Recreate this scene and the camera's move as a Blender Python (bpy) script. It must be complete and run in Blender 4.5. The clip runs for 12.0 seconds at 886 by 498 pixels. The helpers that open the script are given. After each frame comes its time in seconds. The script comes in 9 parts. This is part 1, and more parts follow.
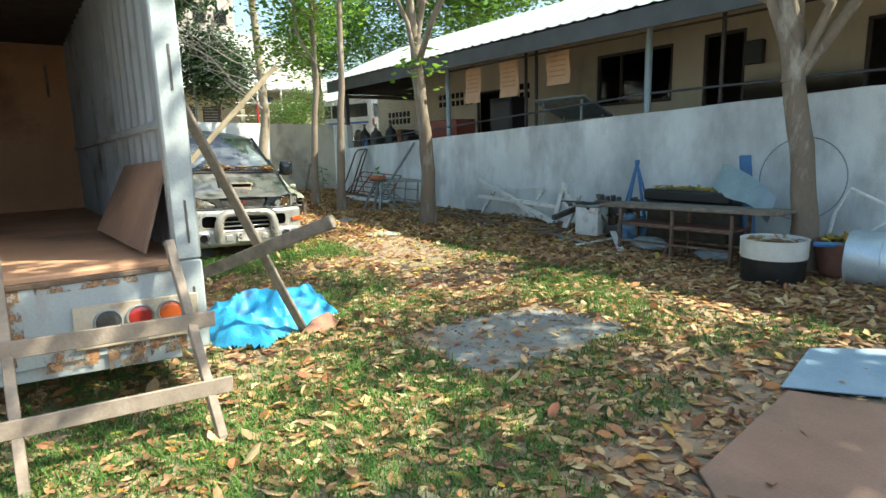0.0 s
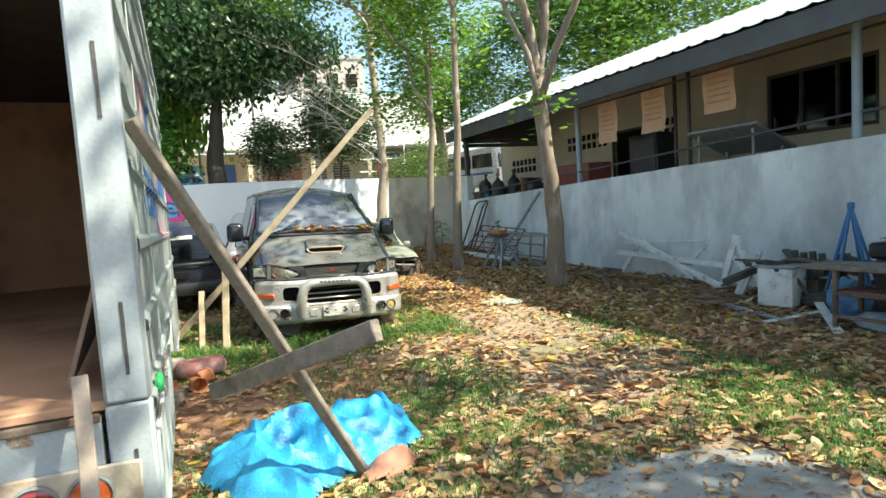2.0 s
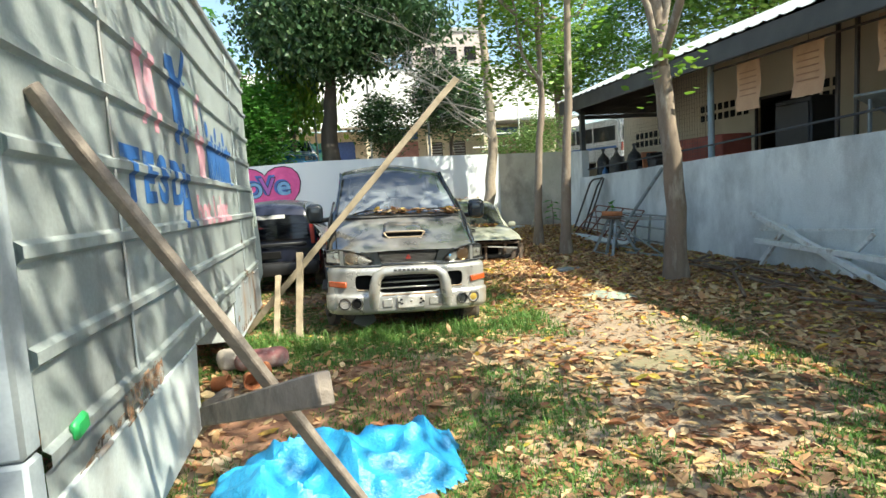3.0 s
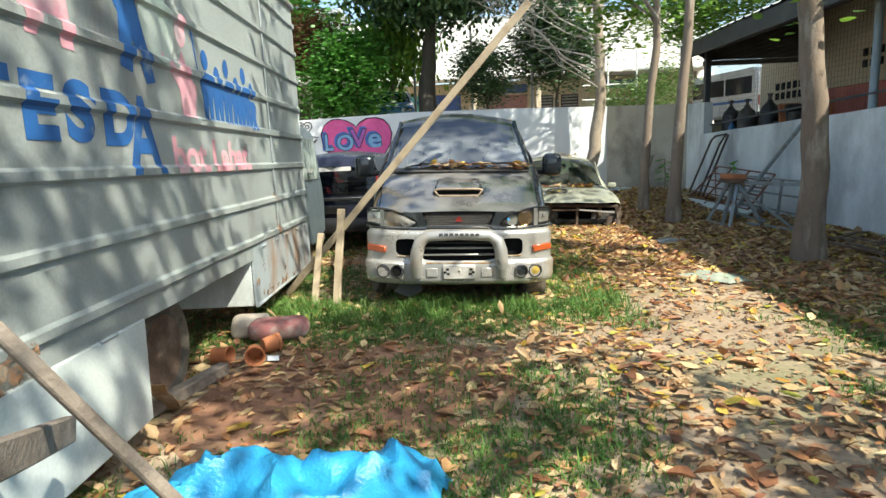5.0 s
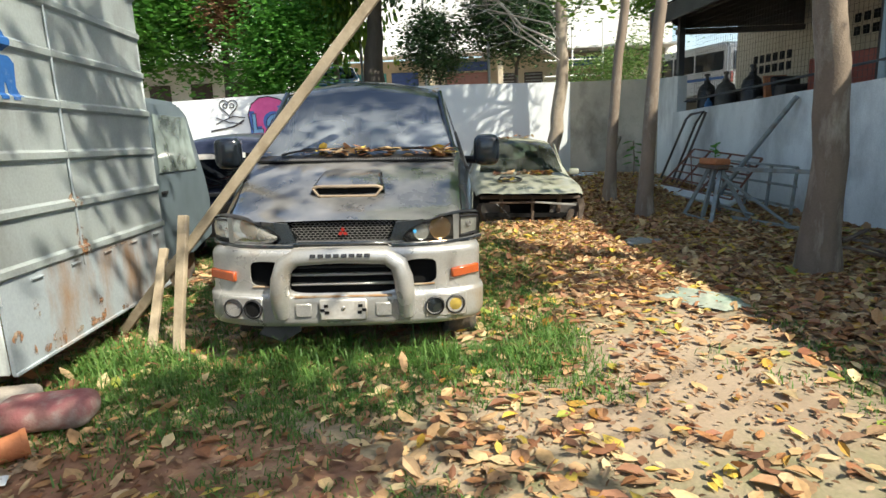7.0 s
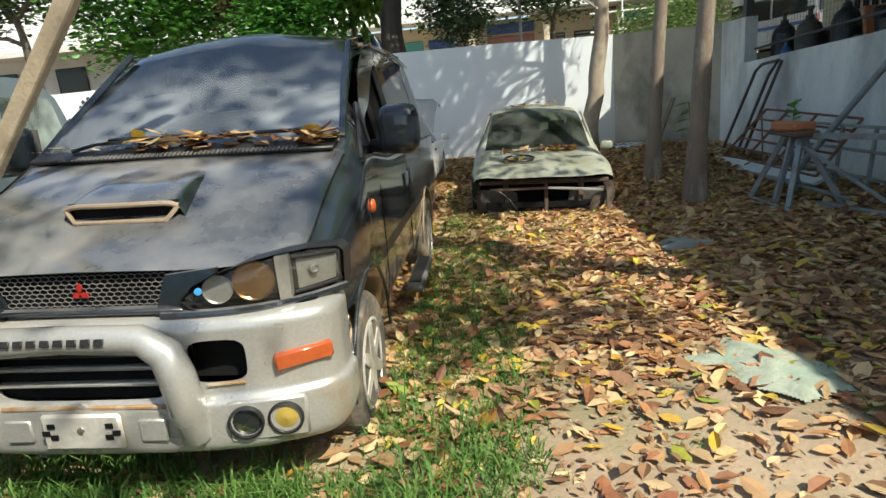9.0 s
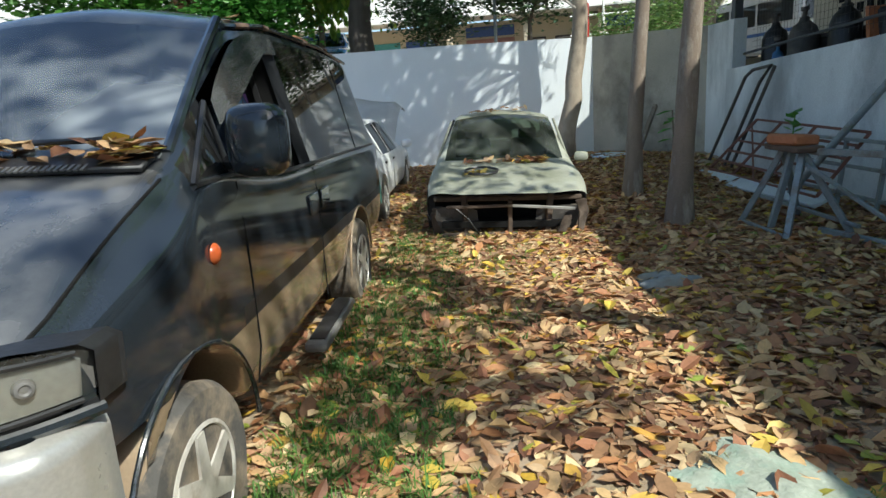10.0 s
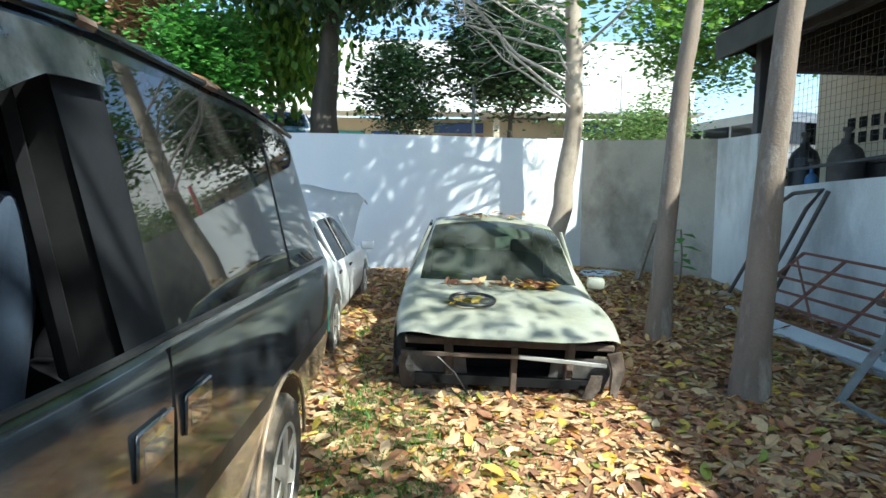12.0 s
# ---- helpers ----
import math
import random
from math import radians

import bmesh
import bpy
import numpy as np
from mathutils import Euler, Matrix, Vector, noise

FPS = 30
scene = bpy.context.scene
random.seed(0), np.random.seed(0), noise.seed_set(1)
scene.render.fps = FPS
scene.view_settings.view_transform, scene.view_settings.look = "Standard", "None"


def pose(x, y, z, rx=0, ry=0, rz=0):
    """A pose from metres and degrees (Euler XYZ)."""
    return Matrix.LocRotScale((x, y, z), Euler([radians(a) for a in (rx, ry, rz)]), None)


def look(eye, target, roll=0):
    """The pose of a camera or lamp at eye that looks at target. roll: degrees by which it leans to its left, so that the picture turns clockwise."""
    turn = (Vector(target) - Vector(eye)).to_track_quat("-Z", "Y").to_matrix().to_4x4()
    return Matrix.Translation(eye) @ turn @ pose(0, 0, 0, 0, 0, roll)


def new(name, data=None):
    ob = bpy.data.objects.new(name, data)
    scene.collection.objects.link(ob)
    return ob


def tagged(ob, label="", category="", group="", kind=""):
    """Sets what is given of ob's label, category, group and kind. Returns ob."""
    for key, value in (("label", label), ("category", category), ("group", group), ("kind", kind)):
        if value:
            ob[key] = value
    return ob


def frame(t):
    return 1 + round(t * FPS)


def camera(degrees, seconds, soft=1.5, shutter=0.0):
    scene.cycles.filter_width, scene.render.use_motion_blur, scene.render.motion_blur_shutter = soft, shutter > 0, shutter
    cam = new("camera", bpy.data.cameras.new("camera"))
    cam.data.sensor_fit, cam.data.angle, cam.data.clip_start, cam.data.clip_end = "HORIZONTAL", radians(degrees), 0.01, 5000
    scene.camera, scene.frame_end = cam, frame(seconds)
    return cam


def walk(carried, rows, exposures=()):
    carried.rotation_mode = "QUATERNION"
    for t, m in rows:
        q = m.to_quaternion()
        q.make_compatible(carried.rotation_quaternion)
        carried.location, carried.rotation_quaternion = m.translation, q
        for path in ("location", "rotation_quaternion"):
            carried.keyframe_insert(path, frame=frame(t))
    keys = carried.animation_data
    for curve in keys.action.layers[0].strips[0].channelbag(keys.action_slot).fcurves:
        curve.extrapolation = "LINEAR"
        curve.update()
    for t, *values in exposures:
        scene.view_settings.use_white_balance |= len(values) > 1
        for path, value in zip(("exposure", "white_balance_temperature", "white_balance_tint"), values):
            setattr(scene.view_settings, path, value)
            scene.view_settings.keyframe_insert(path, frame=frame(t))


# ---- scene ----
cam = camera(74.3, 12.0)
PATH = [
    (0.0, (0.379, 0.037, 1.572), (1.5, 1.656, 1.218), -1.5),
    (0.5, (0.55, 0.43, 1.568), (1.573, 2.11, 1.205), -2.0),
    (1.0, (0.738, 0.824, 1.6), (1.733, 2.521, 1.24), -2.3),
    (1.5, (1.09, 1.167, 1.565), (2.029, 2.917, 1.326), -3.2),
    (2.0, (1.402, 1.484, 1.561), (2.152, 3.331, 1.396), -3.7),
    (2.5, (1.701, 1.815, 1.591), (2.324, 3.707, 1.423), -3.8),
    (3.0, (2.048, 2.127, 1.588), (2.391, 4.085, 1.367), -3.7),
    (3.2, (2.151, 2.217, 1.609), (2.396, 4.186, 1.356), -3.8),
    (4.8, (2.707, 2.947, 1.498), (2.719, 4.92, 1.171), -2.8),
    (5.0, (2.72, 3.047, 1.488), (2.673, 5.017, 1.145), -2.6),
    (5.5, (2.752, 3.437, 1.482), (2.606, 5.398, 1.116), -2.5),
    (6.0, (2.869, 3.831, 1.447), (2.676, 5.786, 1.073), -2.6),
    (6.5, (3.071, 4.269, 1.461), (2.954, 6.228, 1.078), -2.9),
    (7.0, (3.27, 4.73, 1.438), (3.321, 6.688, 1.032), -2.8),
    (7.2, (3.35, 4.884, 1.421), (3.434, 6.84, 1.013), -2.9),
    (8.8, (4.074, 6.286, 1.345), (3.887, 8.219, 0.867), -5.6),
    (9.0, (4.181, 6.478, 1.355), (4.009, 8.411, 0.872), -5.5),
    (9.5, (4.345, 6.924, 1.3), (4.196, 8.857, 0.808), -5.3),
    (10.0, (4.468, 7.407, 1.318), (4.353, 9.346, 0.844), -4.5),
    (10.5, (4.521, 7.874, 1.373), (4.433, 9.835, 0.995), -3.6),
    (11.0, (4.43, 8.342, 1.367), (4.448, 10.311, 1.016), -2.2),
    (11.5, (4.357, 8.812, 1.35), (4.469, 10.779, 1.005), -0.9),
    (12.0, (4.199, 9.213, 1.402), (4.264, 11.203, 1.223), 0.4),
]
walk(cam, [(t, look(eye, target, roll)) for t, eye, target, roll in PATH],
     [(0.0, 1.28, 6700, 0), (2.5, 1.22, 6600, 2), (5.0, 0.98, 6500, 5), (6.0, 0.92, 6500, 7), (7.0, 0.84, 6550, 7), (9.0, 0.60, 6500, 5), (10.0, 0.56, 5900, 4), (10.5, 0.74, 5750, 3), (11.0, 1.02, 5850, 3), (12.0, 1.28, 5650, 1)])

# world, sun ------------------------------------------------------------
SUN_DIR = Vector((0.66, -0.60, 1.0)).normalized()
world = bpy.data.worlds.new("world")
scene.world = world
world.use_nodes = True
wn = world.node_tree
wn.nodes.clear()
sky = wn.nodes.new("ShaderNodeTexSky")
sky.sky_type = "NISHITA"
sky.sun_disc = False
sky.sun_elevation = math.asin(SUN_DIR.z)
sky.sun_rotation = math.atan2(SUN_DIR.x, SUN_DIR.y)
sky.air_density, sky.dust_density = 1.0, 2.0
bg = wn.nodes.new("ShaderNodeBackground")
bg.inputs["Strength"].default_value = 0.15
wo = wn.nodes.new("ShaderNodeOutputWorld")
wn.links.new(sky.outputs[0], bg.inputs[0])
wn.links.new(bg.outputs[0], wo.inputs[0])
sun_data = bpy.data.lights.new("sun", "SUN")
sun_data.energy, sun_data.angle, sun_data.color = 5.0, radians(0.55), (1.0, 0.93, 0.80)
sun = new("sun", sun_data)
sun.matrix_world = look(SUN_DIR * 60, (0, 0, 0))


# materials -------------------------------------------------------------
def surf(name, c1, c2, rough=0.7, scale=6.0, bump=0.15, metal=0.0, stain=None, amount=0.4, stain_scale=0.9,
         fine=60.0, streak=1.0, coat=0.0, vary=0.0):
    """Two colours mixed by noise, fine grain, a stain colour in patches, relief."""
    m = bpy.data.materials.new(name)
    m.use_nodes = True
    t = m.node_tree
    N, L = t.nodes, t.links
    b = N["Principled BSDF"]
    b.inputs["Metallic"].default_value = metal
    b.inputs["Coat Weight"].default_value = coat
    tc = N.new("ShaderNodeTexCoord")
    mp = N.new("ShaderNodeMapping")
    mp.inputs["Scale"].default_value = (1, 1, streak)
    L.new(tc.outputs["Object"], mp.inputs["Vector"])
    n1 = N.new("ShaderNodeTexNoise")
    n1.inputs["Scale"].default_value, n1.inputs["Detail"].default_value = scale, 6
    L.new(mp.outputs[0], n1.inputs["Vector"])
    n2 = N.new("ShaderNodeTexNoise")
    n2.inputs["Scale"].default_value, n2.inputs["Detail"].default_value = fine, 4
    L.new(tc.outputs["Object"], n2.inputs["Vector"])
    r1 = N.new("ShaderNodeMapRange")
    r1.inputs["From Min"].default_value, r1.inputs["From Max"].default_value = 0.3, 0.7
    L.new(n1.outputs[0], r1.inputs["Value"])
    mix = N.new("ShaderNodeMix")
    mix.data_type = "RGBA"
    mix.inputs[6].default_value, mix.inputs[7].default_value = (*c1, 1), (*c2, 1)
    L.new(r1.outputs[0], mix.inputs[0])
    out = mix.outputs[2]
    if stain:
        n3 = N.new("ShaderNodeTexNoise")
        n3.inputs["Scale"].default_value, n3.inputs["Detail"].default_value = stain_scale, 8
        n3.inputs["Roughness"].default_value = 0.65
        L.new(mp.outputs[0], n3.inputs["Vector"])
        r3 = N.new("ShaderNodeMapRange")
        r3.inputs["From Min"].default_value, r3.inputs["From Max"].default_value = 0.62 - 0.3 * amount, 0.78 - 0.2 * amount
        L.new(n3.outputs[0], r3.inputs["Value"])
        mx = N.new("ShaderNodeMix")
        mx.data_type = "RGBA"
        mx.inputs[7].default_value = (*stain, 1)
        L.new(r3.outputs[0], mx.inputs[0])
        L.new(out, mx.inputs[6])
        out = mx.outputs[2]
    hs = N.new("ShaderNodeHueSaturation")
    rr = N.new("ShaderNodeMapRange")
    rr.inputs["To Min"].default_value, rr.inputs["To Max"].default_value = 0.82, 1.18
    L.new(n2.outputs[0], rr.inputs["Value"])
    L.new(out, hs.inputs["Color"])
    if vary:
        oi = N.new("ShaderNodeObjectInfo")
        ge = N.new("ShaderNodeNewGeometry")
        ad = N.new("ShaderNodeMath")
        ad.operation = "ADD"
        L.new(oi.outputs["Random"], ad.inputs[0])
        L.new(ge.outputs["Random Per Island"], ad.inputs[1])
        v = N.new("ShaderNodeMapRange")
        v.inputs["From Max"].default_value = 2.0
        v.inputs["To Min"].default_value, v.inputs["To Max"].default_value = 1 - vary, 1 + vary
        L.new(ad.outputs[0], v.inputs["Value"])
        mu = N.new("ShaderNodeMath")
        mu.operation = "MULTIPLY"
        L.new(v.outputs[0], mu.inputs[0])
        L.new(rr.outputs[0], mu.inputs[1])
        L.new(mu.outputs[0], hs.inputs["Value"])
    else:
        L.new(rr.outputs[0], hs.inputs["Value"])
    L.new(hs.outputs[0], b.inputs["Base Color"])
    rg = N.new("ShaderNodeMapRange")
    rg.inputs["To Min"].default_value, rg.inputs["To Max"].default_value = max(0.02, rough - 0.12), min(1, rough + 0.12)
    L.new(n1.outputs[0], rg.inputs["Value"])
    L.new(rg.outputs[0], b.inputs["Roughness"])
    if bump:
        bp = N.new("ShaderNodeBump")
        bp.inputs["Strength"].default_value, bp.inputs["Distance"].default_value = bump, 0.01
        am = N.new("ShaderNodeMath")
        L.new(n1.outputs[0], am.inputs[0])
        L.new(n2.outputs[0], am.inputs[1])
        L.new(am.outputs[0], bp.inputs["Height"])
        L.new(bp.outputs[0], b.inputs["Normal"])
    return m


def leafy(name, cols, rough=0.5, through_light=0.35):
    """Leaves: the colour differs from leaf to leaf; light comes through."""
    m = bpy.data.materials.new(name)
    m.use_nodes = True
    t = m.node_tree
    N, L = t.nodes, t.links
    b = N["Principled BSDF"]
    ge = N.new("ShaderNodeNewGeometry")
    cr = N.new("ShaderNodeValToRGB")
    cr.color_ramp.interpolation = "LINEAR"
    el = cr.color_ramp.elements
    for i, c in enumerate(cols):
        p = i / max(1, len(cols) - 1)
        e = el[i] if i < 2 else el.new(p)
        e.position, e.color = p, (*c, 1)
    L.new(ge.outputs["Random Per Island"], cr.inputs[0])
    tc = N.new("ShaderNodeTexCoord")
    no = N.new("ShaderNodeTexNoise")
    no.inputs["Scale"].default_value = 45
    L.new(tc.outputs["Object"], no.inputs["Vector"])
    hs = N.new("ShaderNodeHueSaturation")
    mr = N.new("ShaderNodeMapRange")
    mr.inputs["To Min"].default_value, mr.inputs["To Max"].default_value = 0.7, 1.3
    L.new(no.outputs[0], mr.inputs["Value"])
    L.new(mr.outputs[0], hs.inputs["Value"])
    L.new(cr.outputs[0], hs.inputs["Color"])
    L.new(hs.outputs[0], b.inputs["Base Color"])
    b.inputs["Roughness"].default_value = rough
    if through_light:
        tr = N.new("ShaderNodeBsdfTranslucent")
        L.new(hs.outputs[0], tr.inputs["Color"])
        mx = N.new("ShaderNodeMixShader")
        mx.inputs[0].default_value = through_light
        L.new(b.outputs[0], mx.inputs[1])
        L.new(tr.outputs[0], mx.inputs[2])
        L.new(mx.outputs[0], N["Material Output"].inputs["Surface"])
    return m


def glassy(name, tint=(0.75, 0.85, 0.85), rough=0.03, dirt=0.0, dirt_col=(0.35, 0.33, 0.29), ior=1.5, grain=2.4, low=None):
    """Thin glass: mostly clear with reflections, film where dirt > 0: dust, and on some panes painted light."""
    m = bpy.data.materials.new(name)
    m.use_nodes = True
    t = m.node_tree
    N, L = t.nodes, t.links
    N.remove(N["Principled BSDF"])
    tr = N.new("ShaderNodeBsdfTransparent")
    tr.inputs[0].default_value = (*tint, 1)
    gl = N.new("ShaderNodeBsdfGlossy")
    gl.inputs["Roughness"].default_value = rough
    fr = N.new("ShaderNodeFresnel")
    fr.inputs[0].default_value = ior
    mx = N.new("ShaderNodeMixShader")
    L.new(fr.outputs[0], mx.inputs[0])
    L.new(tr.outputs[0], mx.inputs[1])
    L.new(gl.outputs[0], mx.inputs[2])
    out = mx.outputs[0]
    if dirt:
        tc = N.new("ShaderNodeTexCoord")
        no = N.new("ShaderNodeTexNoise")
        no.inputs["Scale"].default_value, no.inputs["Detail"].default_value = grain, 3
        L.new(tc.outputs["Object"], no.inputs["Vector"])
        mr = N.new("ShaderNodeMapRange")
        mr.inputs["From Min"].default_value, mr.inputs["From Max"].default_value = 0.40, 0.62
        mr.inputs["To Min"].default_value, mr.inputs["To Max"].default_value = dirt * 0.25, min(1, dirt * 1.75)
        L.new(no.outputs[0], mr.inputs["Value"])
        df = N.new("ShaderNodeBsdfDiffuse")
        df.inputs[0].default_value = (*dirt_col, 1)
        m2 = N.new("ShaderNodeMixShader")
        amount = mr.outputs[0]
        # low: the film fades upwards, in place of shade on the upper windscreen
        if low:
            sp = N.new("ShaderNodeSeparateXYZ")
            L.new(tc.outputs["Object"], sp.inputs[0])
            fall = N.new("ShaderNodeMapRange")
            fall.inputs["From Min"].default_value, fall.inputs["From Max"].default_value = low
            fall.inputs["To Min"].default_value, fall.inputs["To Max"].default_value = 1.0, 0.04
            L.new(sp.outputs["Z"], fall.inputs["Value"])
            mu = N.new("ShaderNodeMath")
            mu.operation = "MULTIPLY"
            L.new(amount, mu.inputs[0])
            L.new(fall.outputs[0], mu.inputs[1])
            amount = mu.outputs[0]
        L.new(amount, m2.inputs[0])
        L.new(out, m2.inputs[1])
        L.new(df.outputs[0], m2.inputs[2])
        out = m2.outputs[0]
    L.new(out, N["Material Output"].inputs["Surface"])
    return m


def plain(name, c, rough=0.6, metal=0.0, bump=0.05):
    return surf(name, c, [x * 0.8 for x in c], rough, 14, bump, metal)


M_EARTH = surf("earth", (0.38, 0.295, 0.205), (0.25, 0.185, 0.125), 0.95, 1.3, 0.6, stain=(0.15, 0.155, 0.07), amount=0.45, stain_scale=0.7, fine=40)
M_REDEARTH = surf("red_earth", (0.30, 0.155, 0.09), (0.20, 0.10, 0.06), 0.95, 2.2, 0.6, stain=(0.36, 0.24, 0.15), amount=0.35, stain_scale=1.5, fine=40)
M_CONC = surf("concrete", (0.34, 0.34, 0.33), (0.25, 0.25, 0.24), 0.9, 3, 0.3, stain=(0.17, 0.15, 0.12), amount=0.3)
M_PLASTER = surf("plaster", (0.77, 0.80, 0.79), (0.58, 0.61, 0.61), 0.9, 1.5, 0.3, stain=(0.40, 0.42, 0.42), amount=0.6, stain_scale=1.1, streak=0.55)
M_GREYWALL = surf("grey_wall", (0.50, 0.46, 0.38), (0.37, 0.34, 0.28), 0.9, 1.6, 0.3, stain=(0.17, 0.155, 0.125), amount=0.5, stain_scale=0.9, streak=0.8)
M_WHITEWALL = surf("white_wall", (0.66, 0.69, 0.70), (0.61, 0.65, 0.67), 0.85, 2, 0.15, stain=(0.55, 0.57, 0.57), amount=0.15, streak=0.35)
M_CREAM = surf("cream_paint", (0.57, 0.49, 0.36), (0.50, 0.43, 0.31), 0.85, 1.5, 0.1, stain=(0.38, 0.32, 0.24), amount=0.25, streak=0.4)
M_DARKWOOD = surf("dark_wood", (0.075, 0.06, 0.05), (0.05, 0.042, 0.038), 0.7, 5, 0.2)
M_FASCIA = surf("fascia", (0.075, 0.08, 0.085), (0.055, 0.058, 0.063), 0.6, 3, 0.1)
M_ROOF = surf("roof_sheet", (0.50, 0.53, 0.53), (0.40, 0.44, 0.45), 0.45, 2, 0.1, metal=0.3)
M_SOFFIT = surf("soffit", (0.10, 0.085, 0.07), (0.07, 0.06, 0.05), 0.9, 3, 0.2)
M_BARK = surf("bark", (0.25, 0.195, 0.145), (0.14, 0.105, 0.08), 0.95, 5, 0.45, stain=(0.42, 0.38, 0.31), amount=0.35, stain_scale=5, streak=0.3)
M_BARKPALE = surf("bark_pale", (0.40, 0.34, 0.26), (0.24, 0.19, 0.14), 0.95, 4, 0.5, stain=(0.13, 0.10, 0.075), amount=0.35, stain_scale=2.2, streak=0.6)
M_BARKDARK = surf("bark_dark", (0.10, 0.085, 0.07), (0.065, 0.055, 0.045), 0.95, 7, 0.8, streak=0.3)
M_TWIG = surf("twig", (0.46, 0.43, 0.38), (0.34, 0.31, 0.27), 0.9, 20, 0.2)
M_LEAFY = leafy("leaves_yellow_green", [(0.13, 0.27, 0.03), (0.20, 0.36, 0.04), (0.10, 0.21, 0.03), (0.30, 0.40, 0.06)], 0.45, 0.5)
M_LEAFS = leafy("leaves_sunlit", [(0.12, 0.27, 0.05), (0.19, 0.36, 0.06), (0.10, 0.22, 0.04), (0.26, 0.38, 0.09)], 0.45, 0.5)
M_LEAFG = leafy("leaves_green", [(0.07, 0.22, 0.035), (0.12, 0.32, 0.05), (0.06, 0.18, 0.03)], 0.4, 0.45)
M_LEAFO = leafy("leaves_olive", [(0.09, 0.17, 0.045), (0.14, 0.23, 0.06), (0.07, 0.13, 0.035), (0.19, 0.27, 0.08)], 0.45, 0.4)
M_LEAFD = leafy("leaves_dark", [(0.035, 0.085, 0.035), (0.06, 0.13, 0.048), (0.03, 0.07, 0.032), (0.10, 0.17, 0.06)], 0.35, 0.3)
M_LEAFDRY = leafy("leaves_dry", [(0.12, 0.06, 0.03), (0.20, 0.11, 0.05)], 0.7, 0.2)
M_LITTER = leafy("fallen_leaves", [(0.11, 0.05, 0.028), (0.34, 0.145, 0.065), (0.60, 0.41, 0.19), (0.20, 0.095, 0.05), (0.66, 0.52, 0.28), (0.42, 0.19, 0.07), (0.15, 0.07, 0.038), (0.50, 0.31, 0.15), (0.28, 0.105, 0.055), (0.60, 0.44, 0.25), (0.24, 0.14, 0.07)], 0.7, 0.15)
M_LITTERY = leafy("yellow_leaves", [(0.58, 0.36, 0.04), (0.66, 0.50, 0.10), (0.48, 0.22, 0.04), (0.22, 0.30, 0.05), (0.62, 0.44, 0.07)], 0.55, 0.2)
M_CRUMBS = leafy("leaf_crumbs", [(0.10, 0.055, 0.03), (0.26, 0.14, 0.07), (0.45, 0.30, 0.17), (0.17, 0.09, 0.05)], 0.85, 0.05)
M_GRASS = leafy("grass", [(0.06, 0.15, 0.028), (0.10, 0.22, 0.04), (0.16, 0.27, 0.06), (0.07, 0.17, 0.035)], 0.55, 0.35)
M_TIMBER = surf("old_timber", (0.34, 0.275, 0.225), (0.22, 0.175, 0.14), 0.88, 9, 0.22, stain=(0.16, 0.13, 0.10), amount=0.3, stain_scale=3)
M_WEATHERED = surf("weathered_timber", (0.26, 0.22, 0.18), (0.17, 0.14, 0.115), 0.9, 14, 0.6, stain=(0.10, 0.085, 0.07), amount=0.4, stain_scale=4)
M_PLY = surf("plywood", (0.33, 0.205, 0.145), (0.265, 0.16, 0.11), 0.8, 3, 0.15, stain=(0.17, 0.12, 0.09), amount=0.45)


# mesh helpers ----------------------------------------------------------
def finish(name, bm, material, smooth=40):
    me = bpy.data.meshes.new(name)
    bm.normal_update()
    bm.to_mesh(me)
    bm.free()
    if material:
        me.materials.append(material)
    if smooth:
        me.polygons.foreach_set("use_smooth", [True] * len(me.polygons))
        me.set_sharp_from_angle(angle=radians(smooth))
    return me


def part(name, bm, material, parent=None, label="", smooth=40):
    """A bmesh (or a ready mesh) as one mesh object, under a thing or a part."""
    me = bm if isinstance(bm, bpy.types.Mesh) else finish(name, bm, material, smooth)
    ob = new(name, me)
    if parent:
        ob.parent = parent
    if label:
        ob["label"] = label
    return ob


def setting(name, bm, material, label, category, smooth=40):
    return tagged(part(name, bm, material, None, "", smooth), label, category, "", "structure")


def thing(name, m, label, category, group="", kind=""):
    ob = new(name)
    ob.empty_display_size = 0.1
    ob.matrix_world = m
    return tagged(ob, label, category, group, kind)


def add(bm, other):
    """Moves the geometry of other into bm."""
    me = bpy.data.meshes.new("tmp")
    other.to_mesh(me)
    other.free()
    bm.from_mesh(me)
    bpy.data.meshes.remove(me)
    return bm


def cbox(size, at=(0, 0, 0), rot=(0, 0, 0), bevel=0.0, bm=None, seg=1):
    """A box by its centre, with bevelled edges."""
    b = bmesh.new()
    bmesh.ops.create_cube(b, size=1.0)
    bmesh.ops.scale(b, vec=size, verts=b.verts)
    if bevel:
        bmesh.ops.bevel(b, geom=b.edges[:], offset=min(bevel, 0.49 * min(size)), segments=seg, affect="EDGES", profile=0.5)
    bmesh.ops.transform(b, matrix=pose(*at, *rot), verts=b.verts)
    return add(bm, b) if bm is not None else b


